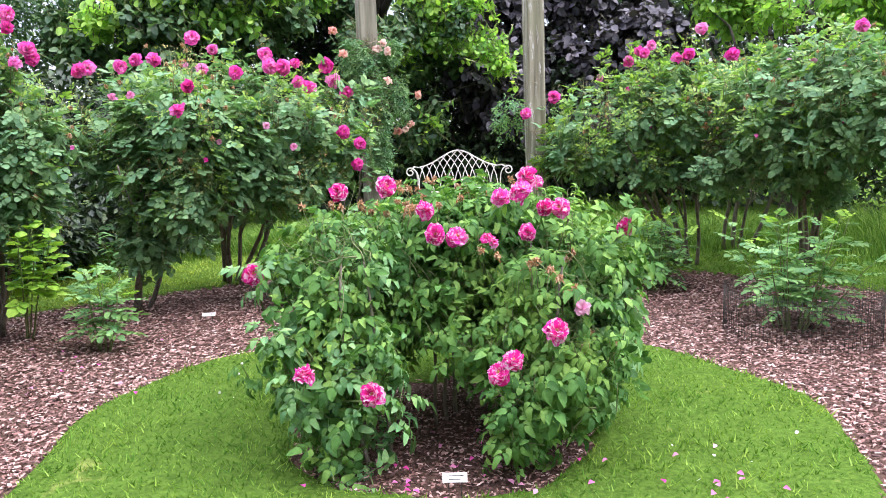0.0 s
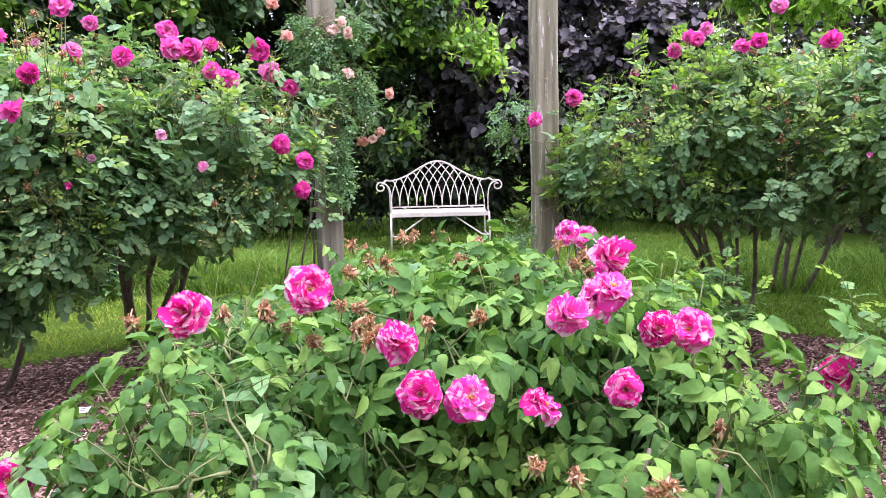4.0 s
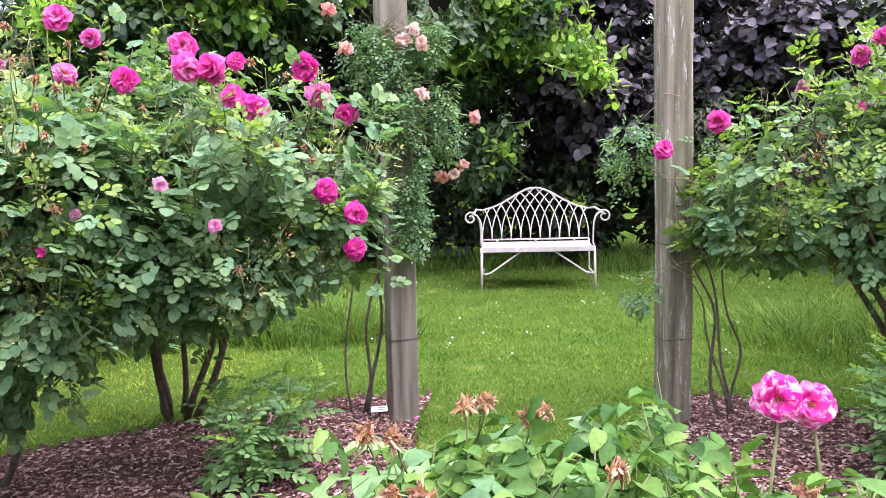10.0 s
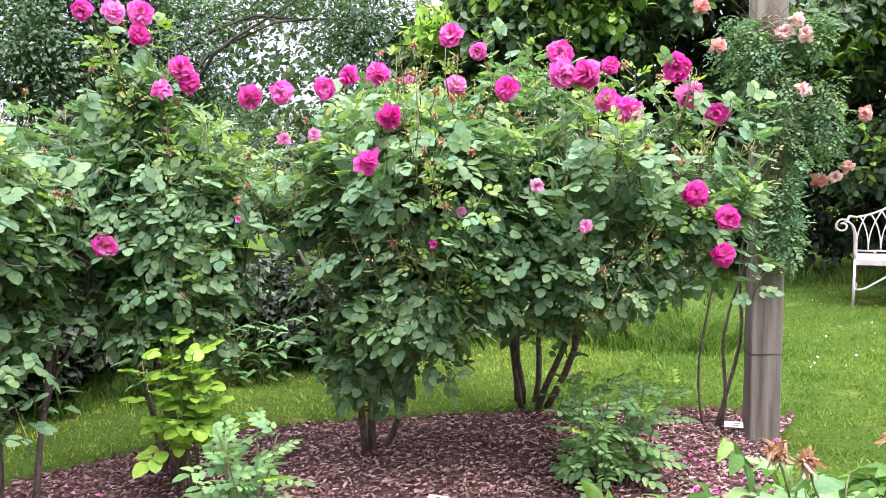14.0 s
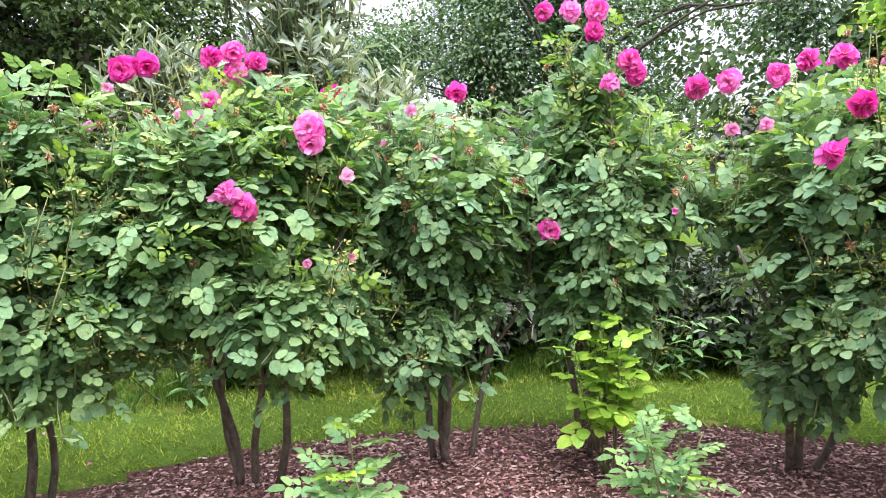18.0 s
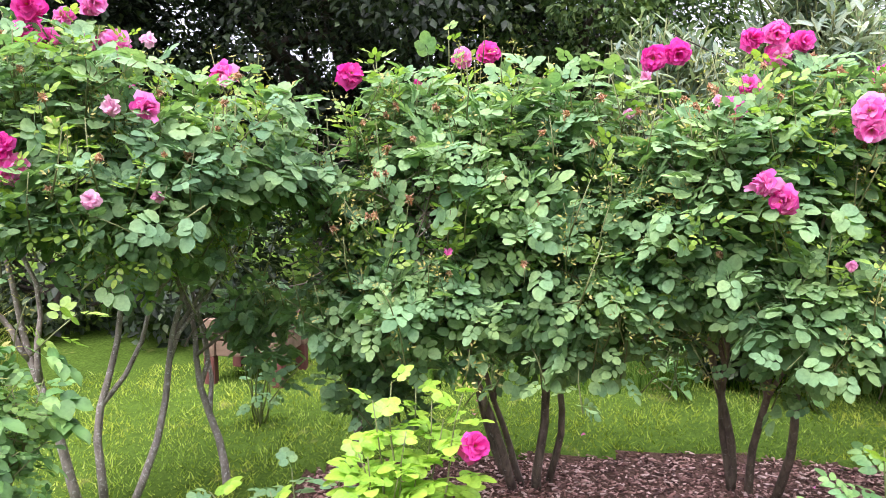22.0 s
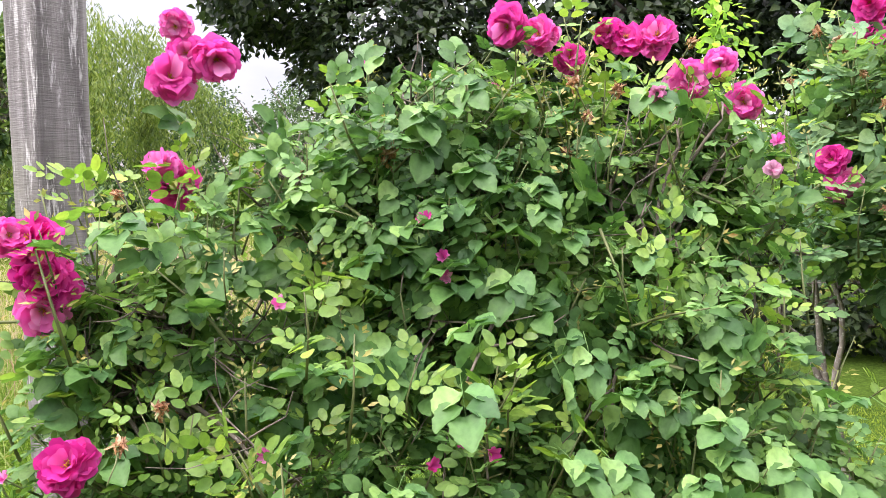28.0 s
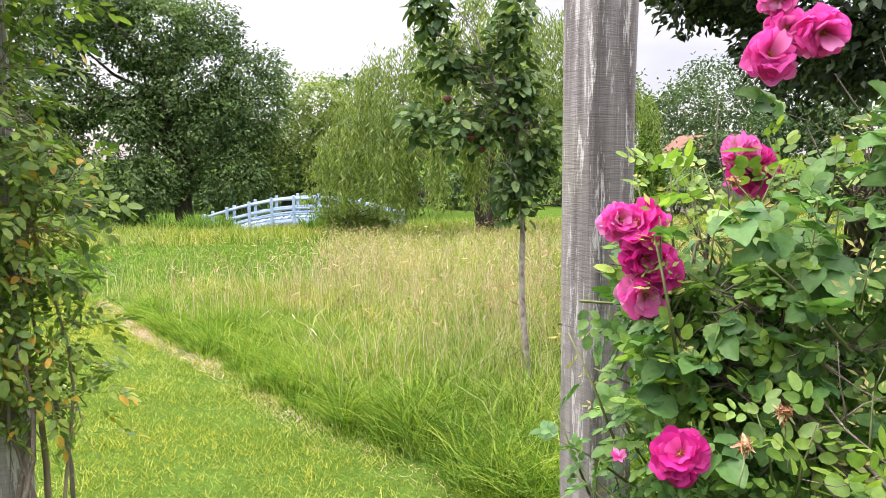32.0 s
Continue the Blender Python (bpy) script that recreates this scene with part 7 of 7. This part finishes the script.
def willow(x, y, seed=800):
    """A weeping willow: arching limbs with hanging strands of narrow leaves."""
    g = np.random.default_rng(seed)
    z = float(ground_z(x, y))
    t = thing("weeping_willow", "weeping willow with pale green hanging strands", "tree", "trees round the garden")
    for a in (0.3, 2.2, 4.3):
        put("trunk", mesh_of("trunk", *tube(bent((x + 0.15 * math.cos(a), y + 0.15 * math.sin(a), z - 0.1), (x + 0.8 * math.cos(a), y + 0.8 * math.sin(a), z + 3.2), 0.1, 10), np.linspace(0.2, 0.07, 10), 8), M_TREE_BARK), t)
    leaf = leaflet(0.15, 0.036, 0.2, 0.2, 0)
    P, T, strands = [], [], []
    domes = [(0, 0, 6.6, 2.4), (2.2, 0.6, 5.0, 1.8), (-1.9, -0.5, 6.0, 1.9), (0.7, 1.4, 5.4, 1.9), (3.4, 0.9, 3.6, 1.2), (-3.0, 0.4, 4.6, 1.5), (1.4, 1.8, 3.6, 1.5)]
    for i in range(1900):
        if i % 12 == 0:
            dx, dy, peak, reach = domes[int(g.integers(0, len(domes)))]
            a, r = g.uniform(0, 6.28), math.sqrt(g.uniform(0.02, 1))
            hang = g.uniform(0.8, 2.6)
        top = z + peak - 1.5 * r ** 2.2 + g.normal() * 0.16
        bottom = max(z + 0.75, top - hang * g.uniform(0.5, 1.1))
        px, py = x + dx + reach * r * math.cos(a) + g.normal() * 0.14, y + dy + reach * r * math.sin(a) + g.normal() * 0.14
        n = int((top - bottom) / 0.11)
        if n < 3:
            continue
        s = np.linspace(0, 1, n)
        line = np.column_stack([px + 0.25 * np.cos(a) * s ** 0.5 + 0.05 * np.sin(s * 7 + i), py + 0.25 * np.sin(a) * s ** 0.5 + 0.05 * np.cos(s * 6 + i), top + (bottom - top) * s])
        P.append(np.repeat(line, 2, 0) + g.normal(size=(2 * n, 3)) * 0.04)
        b = g.uniform(0, 6.28, 2 * n)
        T.append(frames_of(np.column_stack([np.cos(b) * 0.6, np.sin(b) * 0.6, np.full(2 * n, -0.8)]), g.normal(size=(2 * n, 3)) + [0, 0, 0.6]))
    P, T = np.concatenate(P), np.concatenate(T)
    put("hanging_foliage", mesh_of("hanging_foliage", *scatter(leaf, P, T, g.uniform(0.7, 1.3, len(P))), M_WILLOW_LEAF), t, kind="stuff")


willow(-3.2, -19.5)
patch("reeds", "clump of green reeds by the bridge", 0.9, -21.0, 1.3, 0.8, 1300, 0.7, 1.3, 91, M_TALL_BLADE, 0.03, 0.4)
patch("reeds", "clump of green reeds at the pond edge", 5.6, -21.5, 1.6, 0.8, 900, 0.5, 1.0, 92, M_TALL_BLADE, 0.03, 0.4)
tree("large dark green tree beside the bridge", 7.0, -27, lump_row([(7.0, -27, 3.2), (9.2, -26.5, 3.4), (5.0, -27, 2.6), (8.0, -27, 5.2), (10.2, -26, 5.0), (6.2, -27, 4.6), (4.0, -28, 2.2), (11.0, -26, 2.4), (7.6, -26, 0.6), (5.2, -26.5, 0.6), (9.6, -26, 0.6), (6.6, -27, 6.0), (8.6, -27, 6.3), (9.8, -26.5, 6.2), (7.6, -27, 6.1), (11.4, -26, 4.0), (12.0, -26, 6.0), (10.6, -26.5, 7.0)], 1.45, 20, 3, 0.45), 64000, M_TREE_LEAF, 620, 0.3, (0.16, 0.09), gaps=-1.6)
tree("leafy green pondside shrub hiding the bridge end", 1.05, -19.2, [(1.05, -19.2, 0.0, 0.5, 0.5, 0.6), (0.6, -19.3, -0.15, 0.45, 0.4, 0.45), (0.2, -19.4, -0.2, 0.5, 0.4, 0.4), (-0.4, -19.4, -0.2, 0.5, 0.4, 0.45)], 2600, M_WILLOW_LEAF, 619, 0.04, (0.16, 0.03), name="pond_shrub", category="shrub", limbs=6, inner=0.2, shell=0.8)
tree("light green rounded tree behind the bridge", 3.6, -30, lump_row([(3.0, -30, 2.4), (1.6, -31, 3.0), (4.4, -30, 1.8), (2.4, -30, 0.8), (0.0, -32, 2.6), (3.8, -29.5, 0.4), (0.8, -30, 0.6), (-1.5, -32, 2.2)], 1.4, 21, 3, 0.45), 26000, M_WILLOW_LEAF, 621, 0.25, (0.15, 0.08))
tree("dark hedge tree beside the meadow", 12.5, -20, lump_row([(12.5, -20, 2.0), (13.5, -17, 2.4), (13.0, -21, 4.0), (12.0, -23, 1.4)], 1.6, 22, 3, 0.45), 8000, M_TREE_LEAF, 622, 0.3, (0.2, 0.12))


def far_wood(label, pts, r, leaves, seed, leaf=0.7):
    t = thing("distant_wood", label, "wood", kind="stuff")
    foliage("crown", t, [leaflet(leaf, leaf * 0.7, 0.25, 0.2, 0)], lump_row(pts, r, seed, 3, 0.4), leaves, M_FAR_LEAF, seed, rough=0.2, gaps=-0.9, inward=(0.0, 2.0, 1.4))


far_wood("distant rounded green trees beyond the pond", [(x, -62 + 3 * math.sin(x), 3.8 + 1.4 * math.sin(x * 0.7)) for x in range(-14, 30, 4)], 3.6, 18000, 630, 0.45)
far_wood("distant green wood on the slope behind the house", [(x, -58 + 0.5 * x, 6.0 + 1.4 * math.sin(x * 0.5)) for x in range(-48, -14, 4)], 4.6, 26000, 631, 0.42)
far_wood("distant wood closing the meadow", [(26 + 6 * math.cos(a), -38 + 14 * a, 3.0) for a in np.linspace(-0.5, 2.5, 6)], 4.5, 7000, 632)
far_wood("distant trees beyond the rose hedge", [(-30 + 3 * math.sin(a * 3), 4 + 9 * a, 3.0) for a in np.linspace(-1.5, 4, 7)], 3.2, 46000, 633, 0.2)
far_wood("distant trees behind the bench hedge", [(x, 26, 4.0) for x in range(-18, 30, 6)], 5.0, 24000, 634, 0.38)
far_wood("distant trees on the far side of the garden", [(24, y, 4.0) for y in range(-14, 26, 6)], 5.0, 8000, 635)
far_wood("distant trees beyond the corner", [(-26, y, 3.0) for y in range(-34, -6, 5)], 4.2, 7000, 636)

tree("long hedge closing the far side of the meadow", 0.0, -37.0, lump_row([(x, -37 + math.sin(x), -0.3) for x in range(-26, 20, 2)], 1.3, 25, 2, 0.35), 14000, M_FAR_LEAF, 637, 0.1, (0.3, 0.2), name="hedge", category="hedge")


def cypress(x, y, height):
    z = float(ground_z(x, y))
    lumps = [(x, y, z + height * (0.12 + 0.15 * i), 0.66 * (1 - 0.14 * i), 0.66 * (1 - 0.14 * i), height * 0.17) for i in range(6)]
    tree("narrow upright green conifer", x, y, lumps, 9000, M_CYPRESS, 640, 0.06, (0.14, 0.05), name="conifer", limbs=3, inner=0.5, rough=0.1, gaps=-3.0, shell=0.3)


cypress(-9.6, -24.5, 4.3)
tree("low blue-grey bush by the conifer", -10.8, -24.5, [(-10.8, -24.5, 0.4, 1.0, 1.0, 0.8), (-11.6, -25, 0.2, 0.9, 0.9, 0.7), (-8.2, -24, 0.0, 0.8, 0.8, 0.7)], 3000, M_TREE_LEAF, 641, 0.04, (0.15, 0.07), name="grey_bush", category="shrub")


def house(x, y, turn):
    z = float(ground_z(x, y)) - 0.2
    t = thing("cottage", "low cottage with an orange tiled roof", "house", at=(x, y, z), turn=turn)

    def box(name, sx, sy, sz, px, py, pz, material, parent):
        bm = bmesh.new()
        bmesh.ops.create_cube(bm, size=1)
        bmesh.ops.scale(bm, vec=(sx, sy, sz), verts=bm.verts)
        bmesh.ops.translate(bm, vec=(px, py, pz), verts=bm.verts)
        return part(name, bm, material, parent)

    wall = box("wall", 3.4, 4.0, 2.2, 0, 0, 1.1, M_HOUSE, t)
    v = [(-1.7, -2, 2.2), (-1.7, 2, 2.2), (-1.7, 0, 3.6), (1.7, -2, 2.2), (1.7, 2, 2.2), (1.7, 0, 3.6)]
    put("gable", mesh_of("gable", v, [(0, 1, 2), (3, 5, 4), (0, 2, 5), (0, 5, 3), (1, 4, 5), (1, 5, 2)], M_HOUSE, False), t)
    for s in (-1, 1):
        bm = bmesh.new()
        bmesh.ops.create_cube(bm, size=1)
        bmesh.ops.scale(bm, vec=(3.8, 2.75, 0.1), verts=bm.verts)
        bmesh.ops.rotate(bm, matrix=Matrix.Rotation(-s * math.atan2(1.4, 2.0), 3, "X"), verts=bm.verts)
        bmesh.ops.translate(bm, vec=(0, s * 1.12, 2.9), verts=bm.verts)
        roof = part("roof", bm, M_ROOF, t)
        for i in range(9):
            f = (i + 0.5) / 9
            bm = bmesh.new()
            bmesh.ops.create_cube(bm, size=1)
            bmesh.ops.scale(bm, vec=(3.8, 0.3, 0.05), verts=bm.verts)
            bmesh.ops.rotate(bm, matrix=Matrix.Rotation(-s * (math.atan2(1.4, 2.0) - 0.12), 3, "X"), verts=bm.verts)
            bmesh.ops.translate(bm, vec=(0, s * (2.3 * (1 - f)), 2.06 + 1.62 * f), verts=bm.verts)
            part("tile_course", bm, M_ROOF, roof)
    for px in (-0.9, 0.9):
        for sy in (-1, 1):
            win = box("window", 0.8, 0.08, 1.0, px, sy * 2.0, 1.2, M_LABEL, t)
            box("pane", 0.66, 0.02, 0.85, px, sy * 2.045, 1.2, M_GLASS, win)


house(-15.2, -32.6, 105)
tree("garden shrubs hiding the cottage walls", -12.6, -29.5, lump_row([(-10.4, -29, 0.5), (-11.8, -29.5, 0.8), (-13.4, -29.5, 0.8), (-14.0, -29.3, 1.5), (-15.2, -29, 1.6), (-16.6, -28, 2.2), (-18.0, -27, 2.4)], 1.15, 27, 3, 0.35), 12000, M_FAR_LEAF, 642, 0.08, (0.2, 0.12), name="shrubbery", category="shrub")
